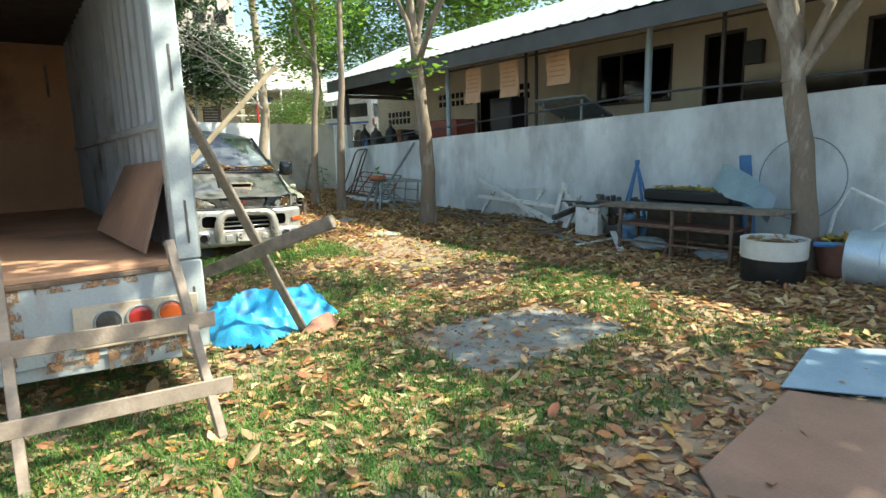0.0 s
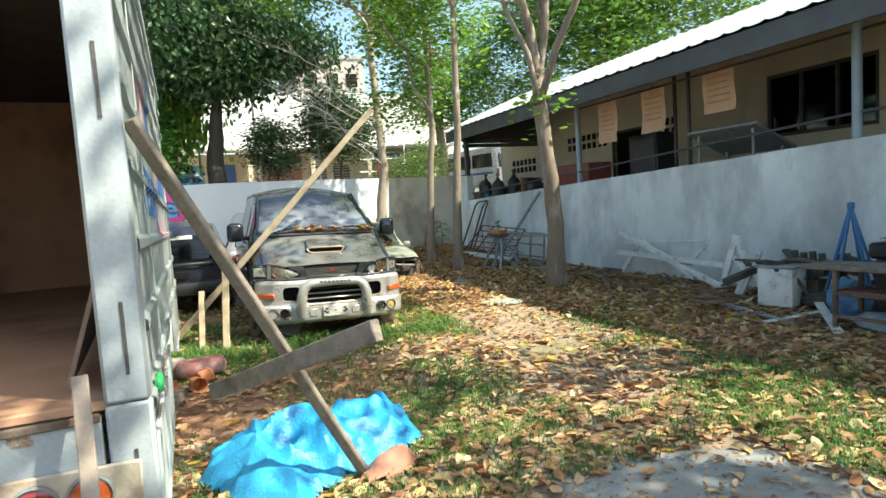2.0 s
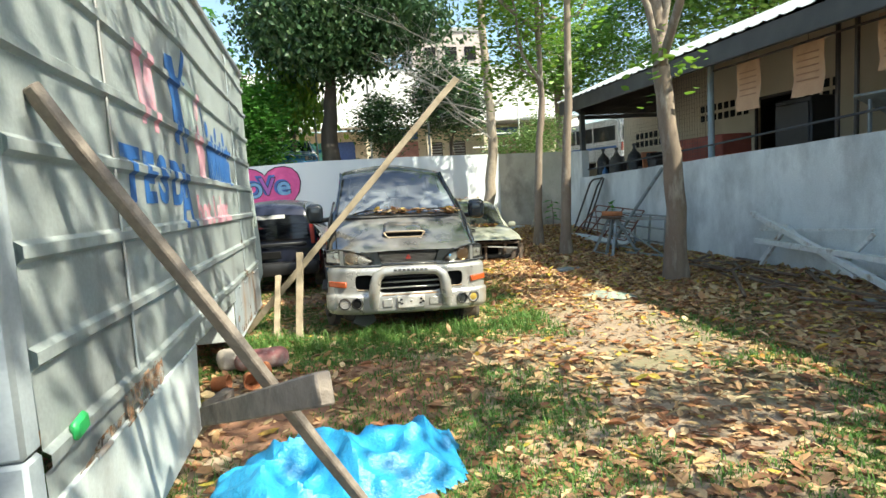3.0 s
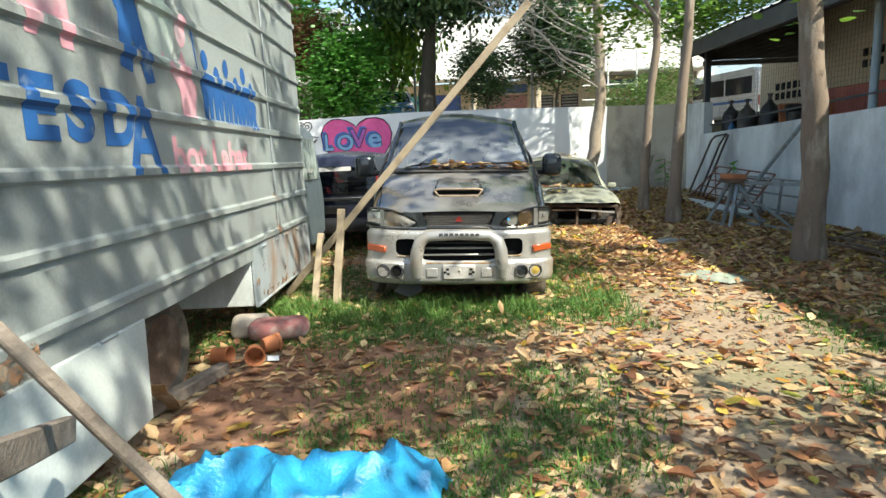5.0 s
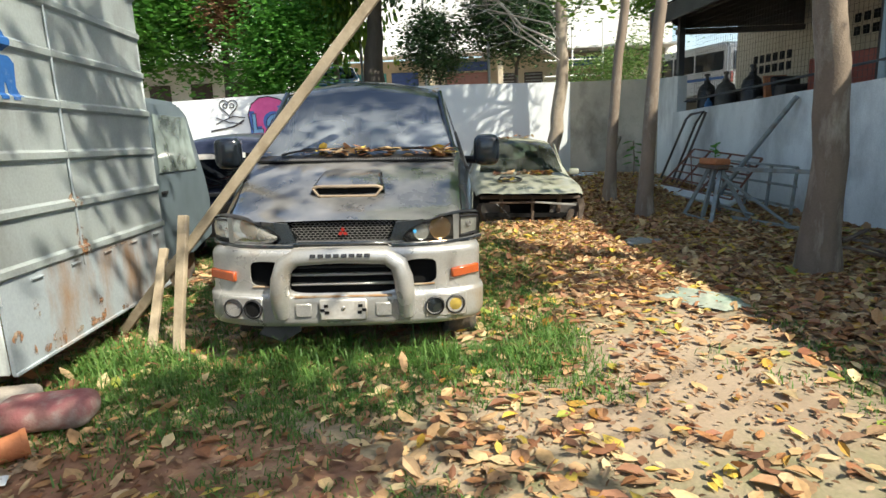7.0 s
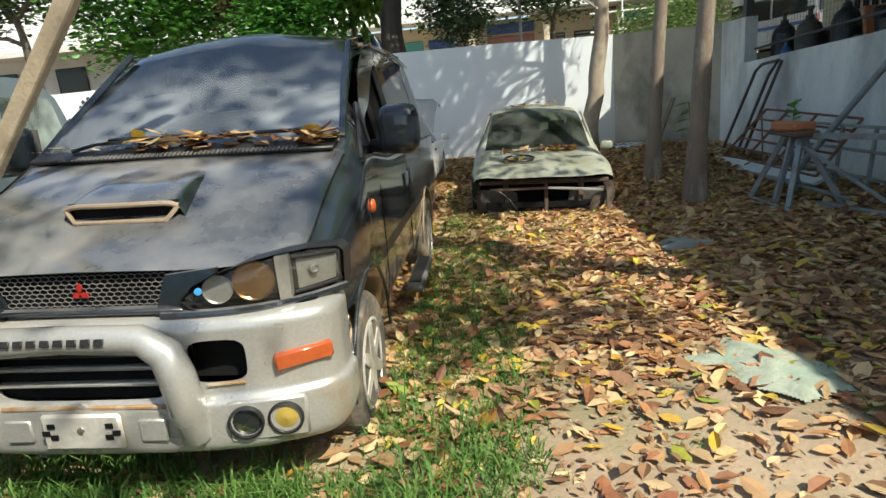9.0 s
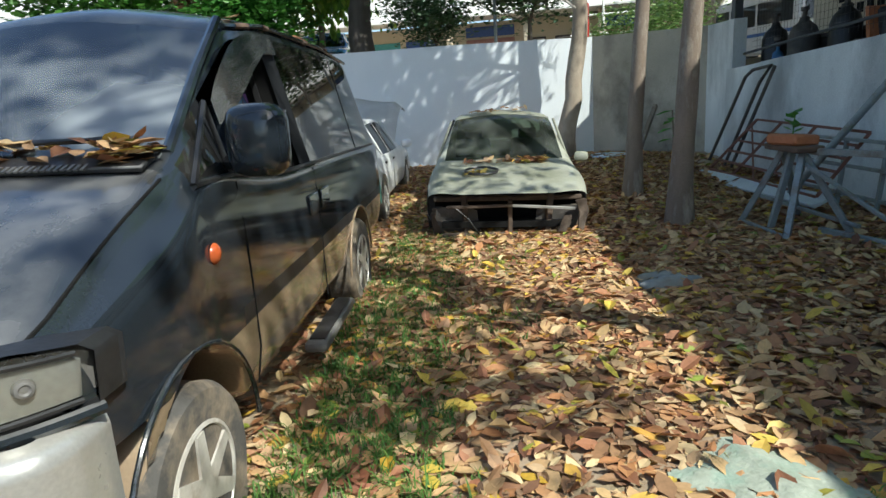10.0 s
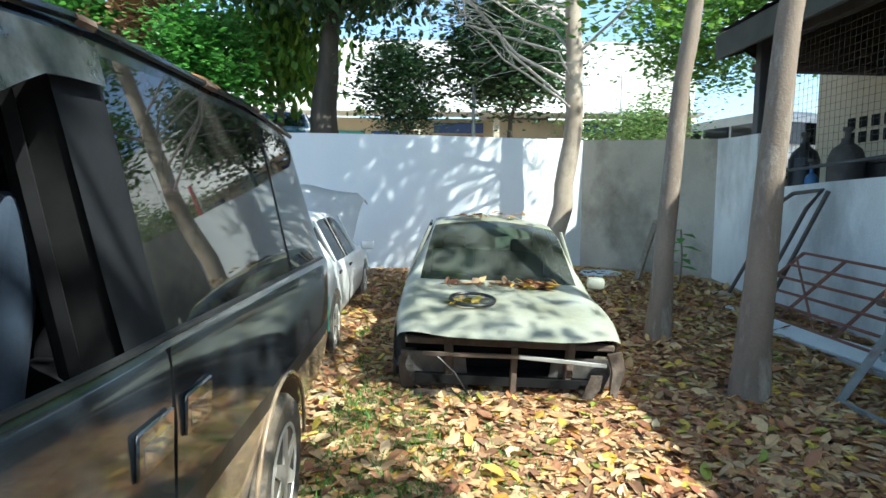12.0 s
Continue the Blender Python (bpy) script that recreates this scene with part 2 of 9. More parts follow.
def beam(p, q, w, h, bm=None, bevel=0.004, roll=0.0):
    """A square bar from p to q."""
    p, q = Vector(p), Vector(q)
    b = bmesh.new()
    bmesh.ops.create_cube(b, size=1.0)
    bmesh.ops.scale(b, vec=(w, h, (q - p).length), verts=b.verts)
    if bevel:
        bmesh.ops.bevel(b, geom=b.edges[:], offset=min(bevel, 0.3 * min(w, h)), segments=1, affect="EDGES")
    m = Matrix.Translation((p + q) / 2) @ (q - p).to_track_quat("Z", "Y").to_matrix().to_4x4() @ pose(0, 0, 0, 0, 0, roll)
    bmesh.ops.transform(b, matrix=m, verts=b.verts)
    return add(bm, b) if bm is not None else b


def tube(points, radii, sides=10, bm=None, cap=True, wobble=0.0):
    """A round bar along points, with a radius for each."""
    bm = bm if bm is not None else bmesh.new()
    pts = [Vector(p) for p in points]
    if not hasattr(radii, "__len__"):
        radii = [radii] * len(pts)
    rings, side = [], None
    for i, p in enumerate(pts):
        d = (pts[min(i + 1, len(pts) - 1)] - pts[max(i - 1, 0)]).normalized()
        if side is None:
            side = d.orthogonal().normalized()
        side = (side - d * side.dot(d)).normalized()
        up = d.cross(side)
        ring = []
        for k in range(sides):
            a = 2 * math.pi * k / sides
            r = radii[i]
            if wobble:
                r *= 1 + wobble * noise.noise(p * 3 + Vector((k * 1.7, 0, 0)))
            ring.append(bm.verts.new(p + (side * math.cos(a) + up * math.sin(a)) * r))
        rings.append(ring)
    for a, b in zip(rings, rings[1:]):
        for k in range(sides):
            bm.faces.new((a[k], a[(k + 1) % sides], b[(k + 1) % sides], b[k]))
    if cap:
        bm.faces.new(rings[0][::-1])
        bm.faces.new(rings[-1])
    return bm


def lathe(profile, sides=24, bm=None, m=None):
    """A turned shape round z from (radius, z) pairs; m places it."""
    bm = bm if bm is not None else bmesh.new()
    m = m or Matrix()
    rings = []
    for r, z in profile:
        rings.append([bm.verts.new(m @ Vector((r * math.cos(2 * math.pi * k / sides), r * math.sin(2 * math.pi * k / sides), z))) for k in range(sides)])
    for a, b in zip(rings, rings[1:]):
        for k in range(sides):
            bm.faces.new((a[k], a[(k + 1) % sides], b[(k + 1) % sides], b[k]))
    if profile[0][0] > 0.0005:
        bm.faces.new(rings[0][::-1])
    if profile[-1][0] > 0.0005:
        bm.faces.new(rings[-1])
    return bm


def prism(outline, depth, bm=None, m=None):
    """A flat outline in x, y pushed out along z by depth; m places it."""
    bm = bm if bm is not None else bmesh.new()
    m = m or Matrix()
    lo = [bm.verts.new(m @ Vector((x, y, 0))) for x, y in outline]
    hi = [bm.verts.new(m @ Vector((x, y, depth))) for x, y in outline]
    n = len(outline)
    for k in range(n):
        bm.faces.new((lo[k], lo[(k + 1) % n], hi[(k + 1) % n], hi[k]))
    bm.faces.new(lo[::-1])
    bm.faces.new(hi)
    return bm


def smooth01(v):
    v = min(1.0, max(0.0, v))
    return v * v * (3 - 2 * v)


# ground ----------------------------------------------------------------
def wall_x(y):
    """Inner face of the east boundary wall."""
    return 8.50 - 0.028 * max(0.0, min(16.4, y) - 6.0)


def ground_z(x, y):
    """Height of the yard; the street behind and the house plot lie higher."""
    z = 0.06 * smooth01((x - 5.2) / 3.0) + 0.18 * smooth01((y - 12.0) / 6.5)
    z += 0.018 * noise.noise(Vector((x * 0.8, y * 0.8, 0))) + 0.012 * noise.noise(Vector((x * 3.1, y * 3.1, 5)))
    if y > 19.2:
        z = z + (1.75 - z) * smooth01((y - 19.26) / 0.08)
    wx = (wall_x(y) if y < 16.3 else 8.36 + 0.08 * (y - 16.3)) + 0.03
    if x > wx:
        z = max(z, z + (1.15 - z) * smooth01((x - wx) / 0.1))
    return z


def steps(lo, hi, d):
    return [lo + d * i for i in range(int(round((hi - lo) / d)))]


gx = [-400, -200, -90, -45, -25, -15, -10, -7, -5, -4] + steps(-3.0, 8.16, 0.15) + [8.16, 8.22, 8.26, 8.30, 8.34, 8.38, 8.42, 8.46, 8.50, 8.54, 8.58, 8.63, 8.7, 9.2, 10, 12, 15, 20, 30, 50, 90, 200, 400]
gy = [-400, -200, -90, -45, -25, -15, -10, -7, -5, -4, -3, -2] + steps(-1.0, 19.1, 0.15) + [19.1, 19.2, 19.26, 19.30, 19.34, 19.5, 20.5, 21.5, 23, 26, 30, 36, 45, 60, 90, 200, 400]
bm = bmesh.new()
grid = [[bm.verts.new((x, y, ground_z(x, y))) for x in gx] for y in gy]
for a, b in zip(grid, grid[1:]):
    for k in range(len(gx) - 1):
        bm.faces.new((a[k], a[k + 1], b[k + 1], b[k]))
setting("ground", bm, M_EARTH, "trodden brown earth yard with thin grass and fallen leaves", "ground", 180)

def ground_patch(name, rim, lift, material, label, category):
    """A patch with an uneven rim that follows the ground."""
    cx, cy = sum(p[0] for p in rim) / len(rim), sum(p[1] for p in rim) / len(rim)
    fine = []
    for (x, y), (x2, y2) in zip(rim, rim[1:] + rim[:1]):
        for k in range(4):
            px, py = x + (x2 - x) * k / 4, y + (y2 - y) * k / 4
            w = 1 + 0.07 * noise.noise(Vector((px * 4, py * 4, 2)))
            fine.append((cx + (px - cx) * w, cy + (py - cy) * w))
    n = len(fine)
    bm = bmesh.new()
    mid = bm.verts.new((cx, cy, ground_z(cx, cy) + lift))
    rings = []
    for f in (0.12, 0.25, 0.4, 0.55, 0.7, 0.85, 0.97, 1.0):
        rings.append([bm.verts.new((cx + (x - cx) * f, cy + (y - cy) * f, ground_z(cx + (x - cx) * f, cy + (y - cy) * f) + (lift if f < 1 else -0.02))) for x, y in fine])
    for k in range(n):
        bm.faces.new((mid, rings[0][k], rings[0][(k + 1) % n]))
        for p, q in zip(rings, rings[1:]):
            bm.faces.new((p[k], q[k], q[(k + 1) % n], p[(k + 1) % n]))
    return setting(name, bm, material, label, category, 60)


M_SLAB = surf("slab_concrete", (0.25, 0.27, 0.27), (0.17, 0.19, 0.19), 0.9, 2.2, 0.3, stain=(0.24, 0.19, 0.13), amount=0.5, stain_scale=2.5)
ground_patch("pavement", [(2.78, 3.72), (2.68, 3.3), (2.84, 2.98), (3.3, 2.86), (3.8, 2.86), (4.35, 3.08), (4.58, 3.5), (4.3, 3.86), (3.98, 4.04), (3.5, 4.16), (3.05, 4.15)],
             0.008, M_SLAB, "worn flat concrete patch let into the earth yard", "concrete slab")
ground_patch("ground_patch", [(0.95, 6.0), (1.3, 5.7), (1.9, 5.65), (2.5, 5.75), (2.95, 6.1), (3.2, 6.55), (3.0, 7.1), (2.5, 7.5), (1.9, 7.6), (1.5, 7.45), (1.15, 6.9)],
             0.008, M_REDEARTH, "bare reddish-brown soil patch beside the truck", "soil")

# walls -----------------------------------------------------------------
def wall_strip(pts, thick, side):
    """A wall along (x, y, z_low, z_top) points; thick goes to that side."""
    b = bmesh.new()
    rows = []
    n = len(pts)
    for i, (x, y, lo, hi) in enumerate(pts):
        q, p = pts[min(i + 1, n - 1)], pts[max(i - 1, 0)]
        d = Vector((q[0] - p[0], q[1] - p[1], 0)).normalized()
        o = Vector((d.y, -d.x, 0)) * thick * side
        rows.append([b.verts.new(v) for v in ((x, y, lo), (x, y, hi), (x + o.x, y + o.y, hi), (x + o.x, y + o.y, lo))])
    for r, s in zip(rows, rows[1:]):
        for k in range(4):
            b.faces.new((r[k], s[k], s[(k + 1) % 4], r[(k + 1) % 4]))
    b.faces.new(rows[0])
    b.faces.new(rows[-1][::-1])
    bmesh.ops.recalc_face_normals(b, faces=b.faces[:])
    return b


def wall_top(y):
    return 2.11 - 0.0445 * max(0.0, min(16.4, y) - 2.9)


ys = [-9 + 0.8 * i for i in range(32)] + [16.35]
setting("wall_east", wall_strip([(wall_x(y), y, -0.3, wall_top(y) + 0.006 * math.sin(y * 3.1)) for y in ys], 0.16, 1), M_PLASTER,
        "stained grey cement-plastered boundary wall", "wall", 30)
setting("wall_corner", wall_strip([(8.30, 16.37, -0.3, 2.20), (8.36, 17.0, -0.3, 2.22), (8.42, 17.6, -0.3, 2.25)], 0.18, 1), M_PLASTER,
        "taller plastered pier at the yard's corner", "wall", 30)
setting("wall_north_east", wall_strip([(8.45, 17.57, -0.3, 2.25), (7.7, 18.4, -0.3, 2.31), (6.86, 19.24, -0.3, 2.37)], 0.18, 1), M_GREYWALL,
        "weathered bare grey rendered boundary wall", "wall", 30)
setting("wall_north", wall_strip([(6.9, 19.2, -0.3, 2.37), (4.2, 19.2, -0.3, 2.43), (1.7, 19.2, -0.3, 2.45), (-3, 19.2, -0.3, 2.33), (-12, 19.2, -0.3, 2.3)], 0.18, 1),
        M_WHITEWALL, "white-painted boundary wall with painted lettering", "wall", 30)
setting("wall_west", wall_strip([(-11.9, 19.2, -0.3, 2.4), (-11.9, -9, -0.3, 2.4)], 0.18, 1), M_PLASTER, "plain plastered boundary wall", "wall", 30)
setting("wall_south", wall_strip([(-11.8, -9.1, -0.3, 2.4), (8.6, -9.1, -0.3, 2.4)], 0.18, 1), M_PLASTER, "plain plastered boundary wall", "wall", 30)

# the long house --------------------------------------------------------
EX, EZ = 7.90, 3.14                      # eave line and the underside of its fascia
house = thing("house", pose(0, 0, 0), "long cream house with a dark porch and pale metal roof", "house")
HX, HY0, HY1 = 11.0, -7.0, 19.3          # porch back wall


def wall_open(x, y0, y1, z0, z1, holes, thick=0.15):
    """A wall in the plane x with rectangular holes (y0, y1, z0, z1)."""
    b = bmesh.new()
    yy = sorted({y0, y1, *[h[0] for h in holes], *[h[1] for h in holes]})
    zz = sorted({z0, z1, *[h[2] for h in holes], *[h[3] for h in holes]})
    for ya, yb in zip(yy, yy[1:]):
        for za, zb in zip(zz, zz[1:]):
            cy, cz = (ya + yb) / 2, (za + zb) / 2
            if not any(h[0] < cy < h[1] and h[2] < cz < h[3] for h in holes):
                cbox((thick, yb - ya, zb - za), (x + thick / 2, cy, cz), bm=b)
    bmesh.ops.remove_doubles(b, verts=b.verts, dist=0.0005)
    return b


WIN = (7.25, 9.15, 2.3, 3.4)
DOOR = (5.8, 6.6, 1.2, 3.45)
DOOR2 = (2.6, 3.95, 1.2, 3.3)
DARK = (12.35, 13.5, 1.2, 2.98)
part("wall", wall_open(HX, HY0, HY1, 1.1, 4.15, [WIN, DOOR, DOOR2, DARK]), M_CREAM, house, "cream-painted porch back wall")
part("end_wall", cbox((3.4, 0.15, 3.4), (HX + 1.9, HY1 - 0.08, 2.7)), M_CREAM, house, "cream-painted end wall")
# one dark sheet behind the openings paints in the rooms' shade
part("inner_wall", cbox((0.1, HY1 - HY0, 3.2), (HX + 3.4, (HY0 + HY1) / 2, 2.7)), M_DARKWOOD, house, "dark sheet standing in for the unlit rooms")
part("porch_floor", cbox((2.4, HY1 - HY0, 0.1), (9.85, (HY0 + HY1) / 2, 1.15), bevel=0.01), M_CONC, house, "grey concrete porch floor")
M_WINDARK = glassy("dark_window", (0.25, 0.28, 0.3), 0.05)


def framed(name, y0, y1, z0, z1, bars, material, glass=True):
    """A frame with mullions in a hole of the porch wall."""
    top = part(name, cbox((0.06, y1 - y0, 0.06), (HX + 0.03, (y0 + y1) / 2, z1 - 0.03), bevel=0.006), material, house)
    part("frame_sill", cbox((0.08, y1 - y0, 0.06), (HX + 0.02, (y0 + y1) / 2, z0 + 0.03), bevel=0.006), material, top)
    for k in range(bars + 1):
        y = y0 + 0.03 + (y1 - y0 - 0.06) * k / bars
        part("mullion", cbox((0.06, 0.05, z1 - z0 - 0.12), (HX + 0.03, y, (z0 + z1) / 2), bevel=0.006), material, top)
    if glass:
        for k in range(bars):
            ya = y0 + 0.06 + (y1 - y0 - 0.12) * k / bars
            part("pane", cbox((0.006, (y1 - y0) / bars - 0.06, z1 - z0 - 0.12), (HX + 0.06, ya + (y1 - y0) / bars / 2, (z0 + z1) / 2)), M_WINDARK, top)


framed("window", *WIN, 3, M_DARKWOOD)
framed("door_frame", *DOOR, 1, M_DARKWOOD, False)
framed("door_frame", *DOOR2, 2, M_DARKWOOD, False)
framed("door_frame", *DARK, 1, M_DARKWOOD, False)

# gable end of the porch: tie beam, and an added dark sheet for the roof's underside
part("tie_beam", beam((8.40, 16.70, 3.06), (13.2, 16.90, 3.06), 0.10, 0.14, roll=90), M_DARKWOOD, house, "dark timber tie beam")
bm = bmesh.new()
vs = [bm.verts.new(v) for v in ((8.0, 16.66, 3.40), (8.45, 16.68, 3.12), (13.2, 16.88, 3.12), (13.2, 16.88, 5.2))]
bm.faces.new(vs)
bmesh.ops.solidify(bm, geom=bm.faces[:], thickness=0.03)
part("gable_infill", bm, M_SOFFIT, house, "added dark sheet in place of the porch roof's underside")

# roof: fascia, sheets, soffit
RIDGE_X, RIDGE_Z = 13.2, 5.3
y0, y1, y2 = -8.5, 16.7, 21.4
part("fascia", cbox((0.06, y1 - y0, 0.30), (EX, (y0 + y1) / 2, EZ + 0.15), bevel=0.01), M_FASCIA, house, "dark painted eave board")
part("fascia", beam((EX + 0.02, y1 - 0.02, EZ + 0.15), (RIDGE_X, y2 - 0.02, RIDGE_Z + 0.02), 0.05, 0.28), M_FASCIA, house, "dark painted verge board")
bm = bmesh.new()
n = 340
slope = Vector((RIDGE_X - EX + 0.08, 0, RIDGE_Z - EZ - 0.3))
rows = []
for i in range(n + 1):
    y, yb = y0 + (y1 - y0) * i / n, y0 + (y2 - y0) * i / n
    dz = 0.025 if i % 4 == 0 else 0.0
    rows.append([bm.verts.new(v) for v in ((EX - 0.08, y, EZ + 0.31 + dz), (RIDGE_X, yb, RIDGE_Z + 0.12 + dz), (RIDGE_X + 5.2, yb, EZ + 0.31 + dz))])
for a, b in zip(rows, rows[1:]):
    for k in range(2):
        bm.faces.new((a[k], a[k + 1], b[k + 1], b[k]))
part("roof", bm, M_ROOF, house, "pale ribbed metal roof sheets", 20)
bm = bmesh.new()
vs = [bm.verts.new(v) for v in ((EX + 0.03, y0, EZ + 0.26), (EX + 0.03, y1 - 0.05, EZ + 0.26), (RIDGE_X, y2 - 0.05, RIDGE_Z + 0.07), (RIDGE_X, y0, RIDGE_Z + 0.07))]
bm.faces.new(vs)
part("soffit", bm, M_SOFFIT, house, "dark underside of the porch roof")
part("back_wall", cbox((0.15, HY1 - HY0, 3.0), (18.2, (HY0 + HY1) / 2, 2.2)), M_CREAM, house)
for k in range(14):
    y = y0 + 0.6 + k * 1.9
    part("rafter", beam((EX + 0.1, y, EZ + 0.19), (HX, y, EZ + 0.19 + (HX - EX) * 0.345), 0.05, 0.12, roll=90), M_DARKWOOD, house)
part("porch_beam", cbox((0.1, y1 - y0, 0.18), (8.62, (y0 + y1) / 2, 3.42), bevel=0.008), M_DARKWOOD, house, "dark timber porch beam")
M_COL = surf("column_paint", (0.30, 0.37, 0.40), (0.24, 0.30, 0.33), 0.6, 5, 0.1, stain=(0.2, 0.14, 0.1), amount=0.2)
for y in (-4.9, 0.6, 6.05, 11.53, 17.0):
    if y < 16.9:
        part("column", tube([(8.6, y, 1.2), (8.6, y, 3.4)], 0.055, 14), M_COL, house, "blue-grey painted steel pipe column")
    else:
        part("column", cbox((0.12, 0.12, 2.2), (8.45, 16.62, 2.3), bevel=0.008), M_FASCIA, house, "dark square corner column")
part("porch_rail", tube([(8.6, -6, 2.32), (8.6, 6, 2.28), (8.56, 11.5, 1.96), (8.45, 16.6, 1.70)], 0.018, 8), M_FASCIA, house, "thin dark pipe rail")
part("porch_rail", tube([(8.62, -6, 3.22), (8.62, 11.5, 3.22)], 0.018, 8), M_DARKWOOD, house)


# trees -----------------------------------------------------------------
def leaf_mesh(name, p, along, side, size, width, fold, material):
    """Oval leaves folded along the midrib: arrays of centres, directions and sizes in one mesh."""
    along = along / np.linalg.norm(along, axis=1, keepdims=True)
    side = side - along * np.sum(along * side, axis=1, keepdims=True)
    side = side / np.linalg.norm(side, axis=1, keepdims=True)
    up = np.cross(along, side)
    s, w, f = size[:, None], (size * width)[:, None], (size * fold)[:, None]
    base, tip = p - along * s * 0.5, p + along * s * 0.5 - up * f * 0.5
    l1, l2 = p - along * s * 0.20 + side * w * 0.85 + up * f, p + along * s * 0.16 + side * w + up * f * 0.8
    r1, r2 = p - along * s * 0.20 - side * w * 0.85 + up * f, p + along * s * 0.16 - side * w + up * f * 0.8
    n = len(p)
    v = np.stack([base, r1, r2, tip, l2, l1], axis=1).reshape(-1, 3)
    k = np.arange(n)[:, None] * 6
    faces = np.concatenate([k + np.array([[0, 1, 2, 3]]), k + np.array([[0, 3, 4, 5]])], axis=0)
    me = bpy.data.meshes.new(name)
    me.from_pydata(v.tolist(), [], faces.tolist())
    me.materials.append(material)
    return me


def cloud_points(centre, radii, n, size, gen, hollow=0.35, per=26):
    """Leaf centres in clumps spread through an ellipsoid, denser towards its skin."""
    m = max(3, n // per)
    d = gen.normal(size=(m, 3))
    d /= np.linalg.norm(d, axis=1, keepdims=True)
    r = hollow + (1 - hollow) * gen.random((m, 1)) ** 0.6
    r *= 0.8 + 0.35 * gen.random((m, 1))
    c = np.array(centre) + d * r * np.array(radii)
    spread = size * (1.3 + 1.5 * gen.random((m, 1, 1)))
    p = c[:, None, :] + gen.normal(size=(m, per, 3)) * spread * np.array([1, 1, 0.7])
    return p.reshape(-1, 3)


def tree(name, label, trunk, radius, limbs, clouds, bark, leaf, leaf_size, seed, droop=0.3, sides=12, taper=0.45, category="tree", twigs=4, hollow=0.35, limb_bark=None):
    """A tapered trunk through points, limbs (from-index, end, radius) and leaf clouds (centre, radii, count)."""
    rng = random.Random(seed)
    base = Vector(trunk[0])
    t = thing(name, Matrix.Translation(base), label, category)
    pts = []
    for a, b in zip(trunk, trunk[1:]):
        for k in range(4):
            p = Vector(a).lerp(Vector(b), k / 4) - base
            if pts:
                p += Vector((rng.gauss(0, 1), rng.gauss(0, 1), 0)) * radius * 0.10
            pts.append(p)
    pts.append(Vector(trunk[-1]) - base)
    pts[0].z -= 0.12
    n = len(pts)
    rad = [radius * (1 - (1 - taper) * i / (n - 1)) * (1.45 if i == 0 else 1.12 if i == 1 else 1) for i in range(n)]
    part("trunk", tube(pts, rad, sides, wobble=0.12), bark, t, smooth=60)
    for idx, end, r in limbs:
        s = pts[min(n - 1, idx)]
        e = Vector(end) - base
        length = (e - s).length
        bmb = bmesh.new()
        way = [s]
        for k in (0.2, 0.4, 0.6, 0.8):
            way.append(s.lerp(e, k) + Vector((rng.gauss(0, 1), rng.gauss(0, 1), 0.5 + rng.gauss(0, 0.6))) * length * 0.045)
        way.append(e)
        tube(way, [r, r * 0.88, r * 0.74, r * 0.6, r * 0.42, r * 0.2], 8, bmb)
        for _ in range(twigs):
            k = rng.randrange(2, 5)
            o = way[k].lerp(way[k + 1], rng.random())
            f = o + Vector((rng.gauss(0, 1), rng.gauss(0, 1), rng.gauss(0.3, 0.7))) * length * 0.2
            mid = o.lerp(f, 0.5) + Vector((rng.gauss(0, 1), rng.gauss(0, 1), 0.5)) * length * 0.03
            tube([o, mid, f], [r * 0.32, r * 0.22, r * 0.08], 5, bmb, cap=False)
            for _ in range(2):
                g = mid.lerp(f, rng.random()) + Vector((rng.gauss(0, 1), rng.gauss(0, 1), rng.gauss(0.2, 0.7))) * length * 0.09
                tube([mid.lerp(f, 0.3), mid.lerp(g, 0.6), g], [r * 0.16, r * 0.12, r * 0.05], 4, bmb, cap=False)
        part("limb", bmb, limb_bark or bark, t, smooth=60)
    if clouds:
        gen = np.random.default_rng(seed)
        p = np.concatenate([cloud_points(Vector(c) - base, rr, k, leaf_size, gen, hollow) for c, rr, k in clouds])
        m = len(p)
        a = gen.random(m) * 2 * math.pi
        along = np.stack([np.cos(a), np.sin(a), -droop * (0.3 + 1.6 * gen.random(m)) + 0.25 * gen.random(m)], axis=1)
        side = np.cross(along, gen.normal(size=(m, 3)) * 0.45 + np.array([0, 0, 1.0]))
        me = leaf_mesh("crown", p, along, side, leaf_size * (0.55 + 0.75 * gen.random(m)), 0.22 + 0.07 * gen.random(m), 0.02 + 0.06 * gen.random(m), leaf)
        part("crown", me, leaf, t)["kind"] = "stuff"
    return t


def gz(x, y):
    return ground_z(x, y)


